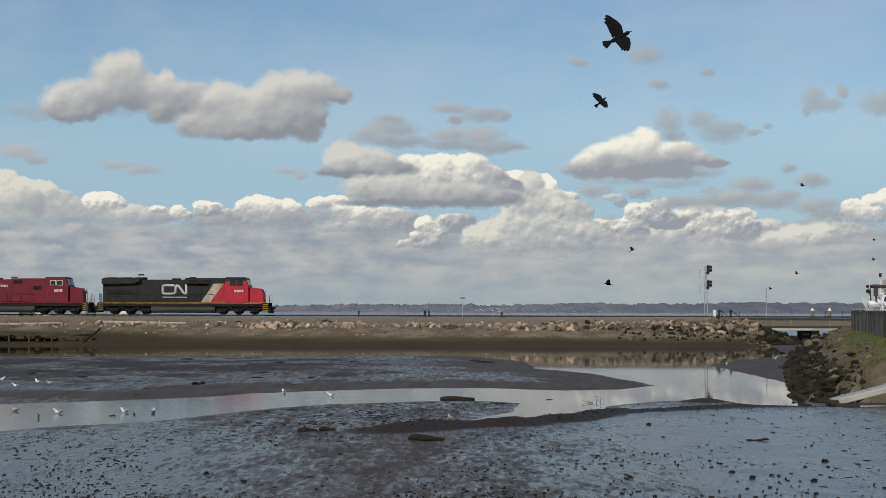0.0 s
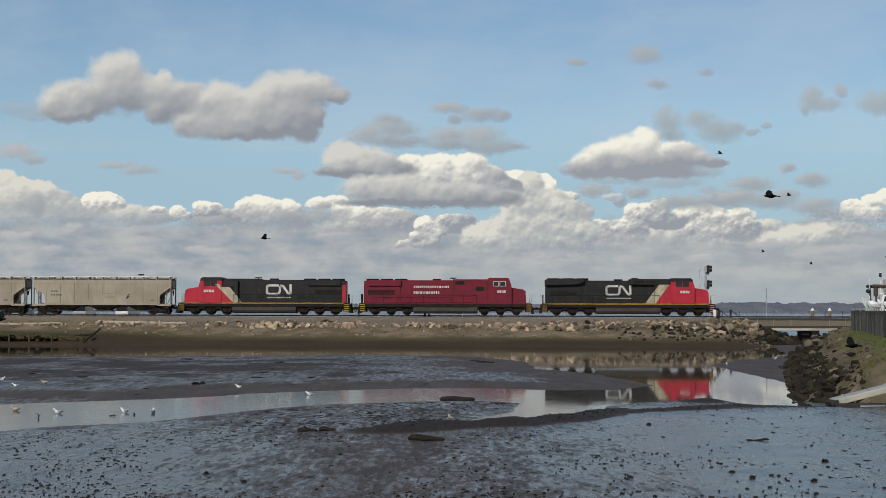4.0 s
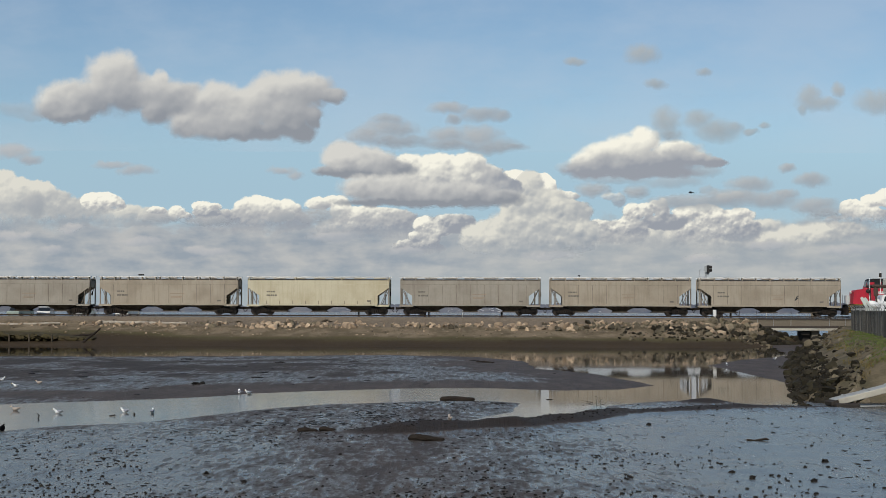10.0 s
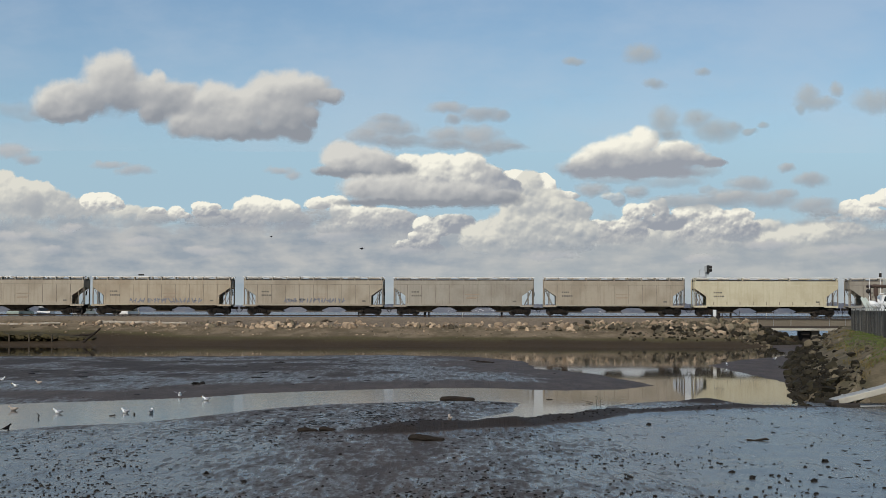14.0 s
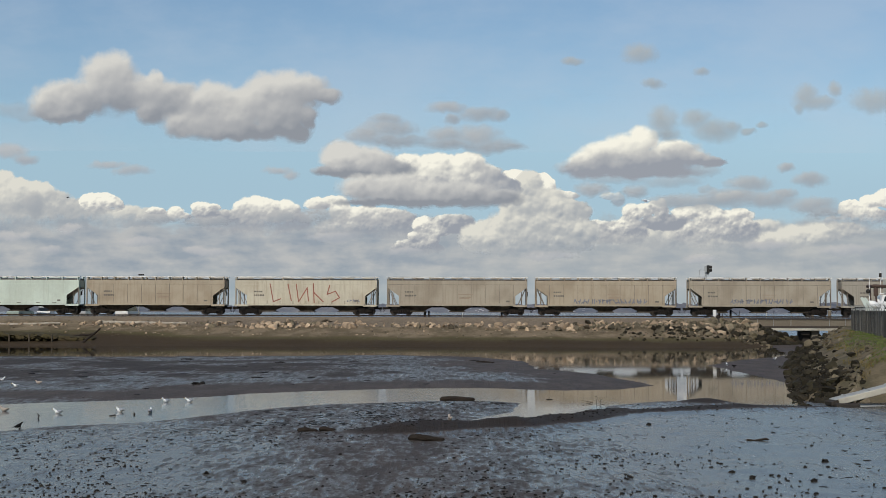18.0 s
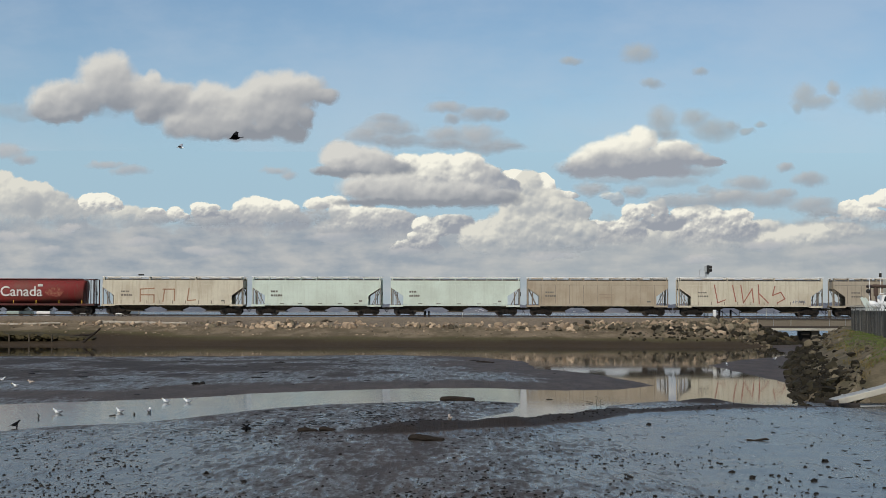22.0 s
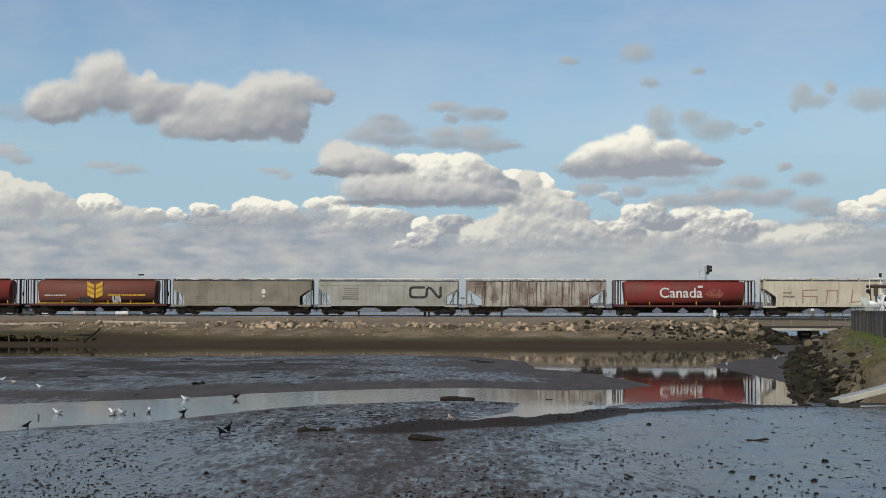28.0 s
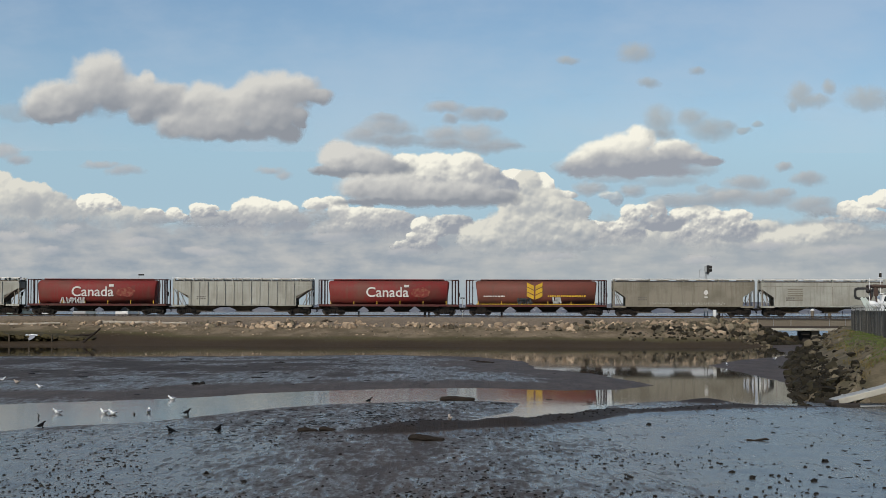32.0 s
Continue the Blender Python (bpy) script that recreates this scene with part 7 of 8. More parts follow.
bmesh.ops.create_uvsphere(bm, u_segments=18, v_segments=10, radius=1.0, matrix=Matrix.Translation((0.45, -1.3, 2.45)) @ Matrix.Rotation(0.35, 4, "Y") @ Matrix.Diagonal((0.62, 0.5, 0.34, 1)))
part("dinghy", bm, GELCOAT, yacht, "small upturned white dinghy")
for x, t_ in ((-0.35, -28), (0.0, -36)):
    part("leaning_panel", box(bmesh.new(), (-0.13, -0.03, -0.75), (0.13, 0.03, 0.75), 0.02), MINT, yacht, "pale green panel leaning on the rail", at=Matrix.Translation((x, -1.55, 2.45)) @ pose(0, 0, 0, 0, t_, 0))
bm = bmesh.new()
rod(bm, (0.45, -1.1, 4.12), (3.2, -1.1, 4.0), 0.14, 8)
rod(bm, (0.45, 1.0, 4.12), (3.2, 1.0, 4.0), 0.14, 8)
for x, y in ((0.8, -1.1), (0.85, 1.0), (2.2, -1.1), (2.2, 1.0)):
    rod(bm, (x, y, 2.1), (x - 0.15, y, 4.1), 0.09, 8)
rod(bm, (0.5, -1.1, 4.1), (0.5, 1.0, 4.1), 0.12, 8)
part("gantry", bm, RUST_BROWN, yacht, "brown steel gantry")
bm = bmesh.new()
bmesh.ops.create_uvsphere(bm, u_segments=14, v_segments=10, radius=0.2, matrix=Matrix.Translation((0.0, -1.2, 3.65)))
part("fender_ball", bm, SIGNAL_BLACK, yacht)
part("hanging_tackle", box(bmesh.new(), (0.5, -1.3, 3.2), (0.85, -1.0, 3.95), 0.05), RUST_BROWN, yacht)
part("roof_box", box(bmesh.new(), (1.75, -0.6, 3.45), (3.0, 0.5, 4.75), 0.06), CANVAS, yacht)
for a_, b_ in (((0.15, -1.0, 2.1), (0.15, -1.0, 4.85)), ((1.4, 0, 3.4), (1.4, 0, 5.4)), ((1.15, 0, 4.85), (1.65, 0, 4.85)), ((1.0, -0.9, 3.4), (3.0, -1.05, 3.75))):
    part("aerial", rod(bmesh.new(), a_, b_, 0.03, 6), GELCOAT, yacht)
part("masthead_lamp", box(bmesh.new(), (1.3, -0.1, 4.9), (1.5, 0.1, 5.25), 0.03), SIGNAL_BLACK, yacht)
for i in range(4):
    part("cradle_leg", rod(bmesh.new(), (1.5 + (i // 2) * 5, (-1.2, 1.2)[i % 2], -0.1), (1.5 + (i // 2) * 5, (-1.2, 1.2)[i % 2], 0.5), 0.1, 8), PILE, yacht)

# ---------------------------------------------------------------- logs and lumps on the flat
def mud_z(x, y):
    return float(flat_height(np.array([float(x)]), np.array([float(y)]))[0])


for lab, x, y, l, r, turn, mat, seed in (
        ("dark waterlogged log at the creek's edge", 0.62, 66.3, 1.45, 0.13, 3, WOOD_DARK, 11), ("short sodden log half sunk in mud", -4.06, 47.9, 0.62, 0.08, 4, WOOD_DARK, 12),
        ("broken sodden log end in mud", -3.45, 47.7, 0.5, 0.085, -8, WOOD_DARK, 13), ("dark brown log lying on the mud", -0.45, 44.7, 1.02, 0.11, -5, WOOD_DARK, 14),
        ("thin dark stick on the wet flat", 8.83, 44.6, 0.64, 0.04, 0, WOOD_DARK, 15), ("thin dark stick beside the pool", 0.05, 49.6, 0.55, 0.035, 14, WOOD_DARK, 16),
        ("dark stick on the far mud", 3.0, 112.0, 1.3, 0.08, 2, WOOD_DARK, 17), ("small dark stick in shallow water", 4.5, 66.8, 0.3, 0.04, 0, WOOD_DARK, 18)):
    log(lab, x, y, max(mud_z(x, y), -0.03) + r * 0.55, l, r, turn, mat, 0, seed, False)

for lab, x, y, bits in (("dark broken stump leaning out of the creek", -13.92, 54.6, (((0.02, 0, -0.1), (0.14, 0, 0.14), 0.04), ((0.14, 0, 0.12), (0.0, 0, 0.27), 0.03))),
                        ("short dark twig lying in the creek", -11.5, 55.6, (((-0.2, 0, 0.03), (0.15, 0, 0.05), 0.03), ((0.0, 0, 0.03), (0.1, 0, 0.12), 0.02))),
                        ("small dark stub standing in the creek", -10.93, 56.4, (((0, 0, -0.1), (0.02, 0, 0.12), 0.06),))):
    bm = bmesh.new()
    for a_, b_, w_ in bits:
        rod(bm, Vector(a_) * 0.65, Vector(b_) * 0.65, w_ * 0.65, 7, w_ * 0.45)
    solo("sunken_stick", bm, WOOD_DARK, lab, "stick", at=(x, y, 0.0))

twig = bmesh.new()
for a, b in (((-0.5, 0, 0.1), (0.05, 0, 0.02)), ((-0.5, 0, -0.05), (0.05, 0, 0.02)), ((0.2, 0, -0.1), (0.25, 0, 0.3)), ((0.25, 0, 0.3), (0.1, 0, 0.34)), ((0.42, 0, -0.1), (0.38, 0, 0.28)), ((0.38, 0, 0.12), (0.52, 0, 0.2)), ((0.25, 0, 0.1), (0.6, 0, 0.02))):
    rod(twig, Vector(a) * 0.8, Vector(b) * 0.8, 0.009, 5)
solo("dead_branch", twig, WOOD_DARK, "thin dead branch poking out of the water", "branch", at=(6.05, 64.3, 0.02))

CLOD = surface("mud_clod", (0.011, 0.0095, 0.008), 0.85, vary=0.5, scale=8.0, dirt=(0.016, 0.013, 0.011), dirt_amount=0.6)
ico = bmesh.new()
bmesh.ops.create_icosphere(ico, subdivisions=1, radius=1.0)
ico.verts.ensure_lookup_table()
base_v = np.array([v.co[:] for v in ico.verts])
base_f = np.array([[v.index for v in f.verts] for f in ico.faces])
ico.free()
cr = np.random.RandomState(5)
cv, cf, count = [], [], 0
for i in range(13000):
    y = 30.5 + 36.0 * cr.rand() ** 1.6
    x = cr.uniform(-1, 1) * y * 0.285
    patch = fractal(np.array([x * 0.35]), np.array([y * 0.15]), 41)[0]
    if cr.rand() > np.clip((patch - 0.36) * 3.2, 0.06, 1.0) * (0.30 if x > 3 and y > 44 else 0.9) * (0.35 if x > 7.5 else 1.0):
        continue
    z = mud_z(x, y)
    if z < 0.03:
        continue
    r = 0.008 + (0.027 if x > 0 else 0.022) * cr.rand() ** 2.8
    shape = np.array([r * cr.uniform(0.7, 2.0), r * cr.uniform(0.8, 1.7), r * cr.uniform(0.5, 1.2)])
    cv.append(base_v * shape * (1 + 0.8 * (cr.rand(len(base_v), 1) - 0.5)) + np.array([x, y, z + r * 0.25]))
    cf.append(base_f + count)
    count += len(base_v)
# crumbled lumps along the crest of the ridge
for i in range(900):
    j = cr.randint(len(RIDGE) - 1)
    f = cr.rand()
    x = RIDGE[j][0] + f * (RIDGE[j + 1][0] - RIDGE[j][0]) + cr.normal() * 0.22
    y = RIDGE[j][1] + f * (RIDGE[j + 1][1] - RIDGE[j][1]) + cr.normal() * 0.5
    z = mud_z(x, y)
    if z < 0.03 or fractal(np.array([x * 0.9]), np.array([y * 0.4]), 47)[0] < 0.46:
        continue
    r = 0.008 + 0.022 * cr.rand() ** 2.4
    shape = np.array([r * cr.uniform(0.9, 2.4), r * cr.uniform(0.8, 1.7), r * cr.uniform(0.5, 1.1)])
    cv.append(base_v * shape * (1 + 0.8 * (cr.rand(len(base_v), 1) - 0.5)) + np.array([x, y, z + r * 0.2]))
    cf.append(base_f + count)
    count += len(base_v)
cm = bpy.data.meshes.new("mud_clods")
cm.from_pydata(np.concatenate(cv).tolist(), [], np.concatenate(cf).tolist())
cm.materials.append(CLOD)
tagged(new("mud_clods", cm), "scattered small lumps of mud and shell", "mud lumps", kind="stuff")
# the last two lumps stand in for a clump of weed
for x, y, r in ((9.24, 38.5, 0.060), (6.55, 36.0, 0.045), (6.75, 34.7, 0.05), (8.4, 36.9, 0.035), (8.95, 37.0, 0.035), (7.9, 33.9, 0.05), (-5.2, 35.2, 0.045), (-4.2, 33.7, 0.05), (6.6, 51.0, 0.06), (-11.9, 76.6, 0.16), (-11.6, 76.9, 0.10)):
    bm = bmesh.new()
    bmesh.ops.create_icosphere(bm, subdivisions=2, radius=r)
    for v in bm.verts:
        v.co = Vector((v.co.x * 1.35, v.co.y * 1.1, v.co.z * (0.9 if r < 0.13 else 0.4))) * (1 + 0.9 * noise.noise(v.co * (1.3 / r) + Vector((x, y, 0))))
    solo("mud_lump", bm, CLOD, "rounded dark lump on the flat", "mud lump", "larger lumps on the flat", at=(x, y, max(mud_z(x, y), 0) + r * 0.3))

# flat dark flakes of silt and weed that break the sheen
fv, ff, count = [], [], 0
fl = np.random.RandomState(9)
for i in range(9000):
    zone = fl.rand()
    if zone < 0.45:
        y = fl.uniform(50, 67)
        x = fl.uniform(-0.13, 0.06) * y
    elif zone < 0.78:
        y = 30.5 + 28 * fl.rand() ** 1.3
        x = fl.uniform(-0.29, 0.29) * y
    else:
        y = fl.uniform(68, 128)
        x = fl.uniform(-0.29, 0.10) * y
    patch = fractal(np.array([x * 0.5]), np.array([y * 0.2]), 61)[0]
    if fl.rand() > np.clip((patch - 0.30) * 3.5, 0.08, 1.0) * (0.25 if x > 2.5 else 0.75) * (0.16 if y > 68 else 1.0):
        continue
    z = mud_z(x, y)
    if z < 0.025:
        continue
    r = (0.025 + (0.12 if 0.78 < zone else 0.06) * fl.rand() ** 3) * (y / 48.0)
    shape = np.array([r * fl.uniform(0.8, 1.9), r * fl.uniform(0.8, 2.2), r * fl.uniform(0.10, 0.22)])
    fv.append(base_v * shape * (1 + 0.4 * (fl.rand(len(base_v), 1) - 0.5)) + np.array([x, y, z + shape[2] * 0.3]))
    ff.append(base_f + count)
    count += len(base_v)
fm = bpy.data.meshes.new("silt_flakes")
fm.from_pydata(np.concatenate(fv).tolist(), [], np.concatenate(ff).tolist())
fm.materials.append(CLOD)
tagged(new("silt_flakes", fm), "dark flakes of silt and weed on the mud", "silt flakes", kind="stuff")

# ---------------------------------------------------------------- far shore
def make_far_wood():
    m, k, out = fresh("hazed_far_wood")
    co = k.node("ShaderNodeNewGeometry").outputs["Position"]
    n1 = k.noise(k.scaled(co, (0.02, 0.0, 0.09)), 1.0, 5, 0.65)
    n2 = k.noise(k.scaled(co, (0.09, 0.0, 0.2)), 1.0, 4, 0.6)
    # air haze painted in: paled blue-grey colours and a bluish emission
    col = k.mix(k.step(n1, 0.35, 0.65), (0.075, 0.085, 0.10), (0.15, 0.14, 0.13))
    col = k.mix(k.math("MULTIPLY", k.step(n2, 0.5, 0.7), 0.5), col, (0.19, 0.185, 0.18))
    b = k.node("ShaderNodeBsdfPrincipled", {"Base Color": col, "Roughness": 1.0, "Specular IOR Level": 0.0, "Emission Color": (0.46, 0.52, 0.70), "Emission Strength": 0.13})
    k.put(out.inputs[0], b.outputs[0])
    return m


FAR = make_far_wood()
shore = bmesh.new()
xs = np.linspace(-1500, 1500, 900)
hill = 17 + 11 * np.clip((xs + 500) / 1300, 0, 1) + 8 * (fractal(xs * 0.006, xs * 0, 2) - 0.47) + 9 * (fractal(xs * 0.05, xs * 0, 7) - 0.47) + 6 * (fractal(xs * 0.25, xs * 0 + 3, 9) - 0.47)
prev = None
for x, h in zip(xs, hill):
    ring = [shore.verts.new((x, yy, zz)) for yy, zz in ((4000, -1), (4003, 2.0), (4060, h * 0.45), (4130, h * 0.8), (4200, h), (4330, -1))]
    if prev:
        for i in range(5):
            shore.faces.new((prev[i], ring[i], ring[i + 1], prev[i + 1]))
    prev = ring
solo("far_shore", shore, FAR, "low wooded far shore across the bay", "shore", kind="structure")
FAR_HOUSE = surface("far_pale_house", (0.45, 0.45, 0.48), 0.8, vary=0.1, dirt_amount=0.1)
hb = bmesh.new()
fr = random.Random(8)
for i in range(46):
    x = fr.choice((fr.uniform(-250, 420), fr.uniform(-1100, 1200), fr.uniform(60, 300)))
    z = fr.uniform(2, 11)
    w, h = fr.uniform(1.0, 3.5), fr.uniform(0.8, 1.8)
    y = 4003 + (z - 2) * 5 - 3
    box(hb, (x - w, y, z), (x + w, y + 8, z + h))
solo("far_houses", hb, FAR_HOUSE, "scattered pale houses along the far shore", "houses", kind="stuff")
# ---------------------------------------------------------------- birds
CROW = surface("black_plumage", (0.008, 0.008, 0.009), 0.9, vary=0.3, dirt_amount=0.0, specular=0.1)
GULL_WHITE = surface("white_plumage", (0.85, 0.85, 0.84), 0.7, vary=0.05, dirt_amount=0.0)
GULL_GREY = surface("grey_wing_plumage", (0.30, 0.31, 0.34), 0.7, vary=0.1, dirt_amount=0.0)
GULL_BROWN = surface("mottled_brown_plumage", (0.40, 0.34, 0.29), 0.8, vary=0.5, scale=14, dirt_amount=0.3)
DARK_TIP = surface("black_wing_tips", (0.02, 0.02, 0.022), 0.8, vary=0.2, dirt_amount=0.0)
BILL = surface("yellow_bill", (0.55, 0.35, 0.05), 0.5, vary=0.1, dirt_amount=0.0)
LEG = surface("dull_pink_leg", (0.35, 0.25, 0.2), 0.6, vary=0.1, dirt_amount=0.0)
BIRDS = []


WALKER = ((-0.20, 0.175, 0.012), (-0.14, 0.165, 0.045), (-0.06, 0.155, 0.072), (0.04, 0.165, 0.078), (0.11, 0.19, 0.062), (0.155, 0.225, 0.042), (0.19, 0.25, 0.043), (0.225, 0.25, 0.033), (0.245, 0.245, 0.012))
FLIER = ((-0.20, 0.17, 0.012), (-0.14, 0.168, 0.036), (-0.06, 0.165, 0.058), (0.04, 0.168, 0.062), (0.11, 0.176, 0.050), (0.155, 0.182, 0.038), (0.19, 0.188, 0.040), (0.225, 0.188, 0.030), (0.245, 0.186, 0.012))
FLOATER = ((-0.20, 0.17, 0.015), (-0.14, 0.155, 0.060), (-0.05, 0.145, 0.095), (0.03, 0.15, 0.108), (0.09, 0.175, 0.095), (0.125, 0.215, 0.068), (0.145, 0.255, 0.058), (0.165, 0.285, 0.062), (0.20, 0.295, 0.052), (0.225, 0.290, 0.015))
MANTLE = ((-0.30, 0.185, 0.008), (-0.20, 0.178, 0.040), (-0.10, 0.172, 0.080), (-0.01, 0.172, 0.094), (0.05, 0.185, 0.070), (0.08, 0.20, 0.02))


def bird_body(bm, k, shape):
    """Body and head of a bird that looks along +x: rings of (x, height, radius) from tail to bill."""
    n, rings = 10, []
    for x, z, r in shape:
        rings.append([bm.verts.new((x * k, r * k * math.cos(2 * math.pi * j / n), (z + r * math.sin(2 * math.pi * j / n)) * k)) for j in range(n)])
    for a, b in zip(rings, rings[1:]):
        for j in range(n):
            bm.faces.new((a[j], a[(j + 1) % n], b[(j + 1) % n], b[j]))
    bm.faces.new(rings[0])
    bm.faces.new(rings[-1][::-1])


def bird_wing(bm, k, side):
    """A spread wing with fingered tip, its shoulder at the origin."""
    lead = [(0.05, 0.0), (0.075, 0.14), (0.05, 0.26), (0.0, 0.40), (-0.04, 0.47)]
    trail = [(-0.075, 0.46), (-0.055, 0.42), (-0.105, 0.42), (-0.085, 0.37), (-0.125, 0.36), (-0.11, 0.30), (-0.115, 0.16), (-0.12, 0.0)]
    pts = [((x * 1.4 - 0.01) * k, y * k * side) for x, y in lead + trail]
    top = [bm.verts.new((x, y, 0.008 * k)) for x, y in pts]
    low = [bm.verts.new((x, y, -0.008 * k)) for x, y in pts]
    bm.faces.new(top)
    bm.faces.new(low[::-1])
    for i in range(len(pts)):
        j = (i + 1) % len(pts)
        bm.faces.new((top[i], low[i], low[j], top[j]))


def bird(kind, label, rows, yaw, bank=14.0, lift=0.0):
    k = (0.95 if yaw is None else 0.70) if kind == "crow" else 0.70
    if yaw is None:
        k *= 1.08 if kind == "crow" else 1.45
    if label.startswith(("tiny", "small", "distant")):
        k *= 0.62
    coat = {"crow": CROW, "gull": GULL_WHITE, "young_gull": GULL_BROWN}[kind]
    wing_coat = {"crow": CROW, "gull": GULL_GREY, "young_gull": GULL_BROWN}[kind]
    shape = FLIER if yaw is None else (WALKER if kind == "crow" else FLOATER)
    rear = DARK_TIP if kind == "gull" and yaw is not None else coat
    b = thing("crow" if kind == "crow" else "gull", label, "crow" if kind == "crow" else "gull", "crows about the flats" if kind == "crow" else "gulls about the creek")
    part("body", shared(f"bird_body{kind}{k:.2f}", coat, lambda bm: bird_body(bm, k, shape), True), coat, b)
    wide = 0.10 if yaw is None else 0.05
    reach = 0.24 if shape is FLOATER else 0.31

    def tail(bm):
        vs = [bm.verts.new((x * k, y * k, z * k)) for z in (0.172, 0.160) for x, y in ((-0.16, -0.03), (-reach, -wide), (-reach - 0.03, 0.0), (-reach, wide), (-0.16, 0.03))]
        bm.faces.new(vs[4::-1])
        bm.faces.new(vs[5:])
        for i in range(5):
            bm.faces.new((vs[i], vs[(i + 1) % 5], vs[5 + (i + 1) % 5], vs[5 + i]))
    part("tail", shared(f"bird_tail{kind}{k:.2f}", rear, tail), rear, b)
    bill = CROW if kind == "crow" else BILL
    bx, bz = shape[-2][0] + 0.012, shape[-2][1]
    part("bill", shared(f"bird_bill{kind}{k:.2f}", bill, lambda bm: rod(bm, (bx * k, 0, bz * k), ((bx + 0.065) * k, 0, (bz - 0.012) * k), 0.014 * k, 6, 0.003)), bill, b)
    if shape is FLOATER:
        part("mantle", shared(f"bird_mantle{kind}{k:.2f}", wing_coat, lambda bm: bird_body(bm, k, MANTLE), True), wing_coat, b)
    wings = []
    still = yaw is not None and all(math.dist(p[1:], q[1:]) / max(q[0] - p[0], 0.05) < 1.2 for p, q in zip(rows, rows[1:]))
    for side in (-1, 1):
        if still:
            def closed(bm):
                """A wing folded along the flank."""
                bmesh.ops.create_uvsphere(bm, u_segments=10, v_segments=6, radius=1.0, matrix=Matrix.Translation((-0.06 * k, side * 0.062 * k, 0.185 * k)) @ Matrix.Rotation(0.14, 4, "Y") @ Matrix.Diagonal((0.19 * k, 0.035 * k, 0.062 * k, 1)))
            part("wing", shared(f"bird_folded{kind}{side}{k:.2f}", wing_coat, closed, True), wing_coat, b)
            continue
        wings.append((part("wing", shared(f"bird_wing{kind}{side}{k:.2f}", wing_coat, lambda bm: bird_wing(bm, k if yaw is None else k * 0.74, side)), wing_coat, b), side))
    if yaw is not None:
        shank = CROW if kind == "crow" else LEG
        for side in (-1, 1):
            part("leg", shared("bird_leg" + kind, shank, lambda bm: (rod(bm, (0, 0, 0), (-0.01, 0, 0.12 * k), 0.008, 6), rod(bm, (-0.02, 0, 0.006), (0.05, 0, 0.006), 0.008, 5))), shank, b, at=(0.01, side * 0.03 * k, 0))
    if yaw is not None:
        sink = 0.0 if kind == "crow" else 0.05
        rows = [(t, x, y, max(mud_z(x, y), 0.0) - sink if z < 0.1 and y < 130 else z) for t, x, y, z in rows]
    BIRDS.append((b, wings, rows, yaw, k, bank, lift))


def bird_path(rows, yaw, stance=0.0, lean=36.0, lift=0.0):
    """Rows of the whole bird: it looks where it flies, and keeps its stance on the ground."""
    out, turn = [], yaw
    for i, (t, x, y, z) in enumerate(rows):
        a, c = rows[max(i - 1, 0)], rows[min(i + 1, len(rows) - 1)]
        dx, dy, dt = c[1] - a[1], c[2] - a[2], max(c[0] - a[0], 0.1)
        climb = 0.0 if yaw is None else stance
        if yaw is None or math.hypot(dx, dy) / dt > 1.2:
            goal = math.degrees(math.atan2(dy, dx))
            turn = goal if turn is None else turn + max(-85.0, min(85.0, (goal - turn + 180) % 360 - 180))
            climb = -math.degrees(math.atan2(c[3] - a[3], math.hypot(dx, dy) + 0.5)) * 0.5 - lift
        elif i and yaw is not None:
            turn = turn + max(-60.0, min(60.0, (yaw - turn + 180) % 360 - 180))
        bank = 0.0 if yaw is not None else (lean if math.cos(math.radians(turn)) > 0 else -lean)
        out.append((t, pose(x, y, z, bank, climb, turn)))
    return out


def wing_rows(rows, side, yaw, k, beat):
    """A wing beats while the bird flies and lies folded along the back while it stands."""
    def spread_wing(a):
        return pose(0.07 * k, side * 0.05 * k, 0.20 * k, side * a, 0, 0)
    folded = pose(0.13 * k, side * 0.060 * k, 0.205 * k, side * -60, 0, side * 84)
    out = []
    for (t0, *p0), (t1, *p1) in zip(rows, rows[1:]):
        v = math.dist(p0, p1) / max(t1 - t0, 0.05)
        far = max(abs(p0[0]) / max(p0[1], 1), abs(p1[0]) / max(p1[1], 1)) > 0.45 and t1 - t0 > 3
        if yaw is not None and v < 1.2:
            out += [(t0 + 0.12, folded), (t1, folded)]
        elif far:
            out += [(t0 + 0.12, spread_wing(12)), (t1, spread_wing(12))]
        else:
            n = max(int((t1 - t0) / 0.1), 1)
            for i in range(n):
                t = t0 + 0.12 + i * (t1 - t0 - 0.12) / n
                out.append((t, spread_wing(8 + 26 * math.sin(t * beat))))
    first = out[0][1]
    keep, last = [(0.0, first)], 0.0
    for t, m in out:
        if t > last + 0.06 and t < 31.95:
            keep.append((t, m))
            last = t
    keep.append((32.0, keep[-1][1]))
    return keep

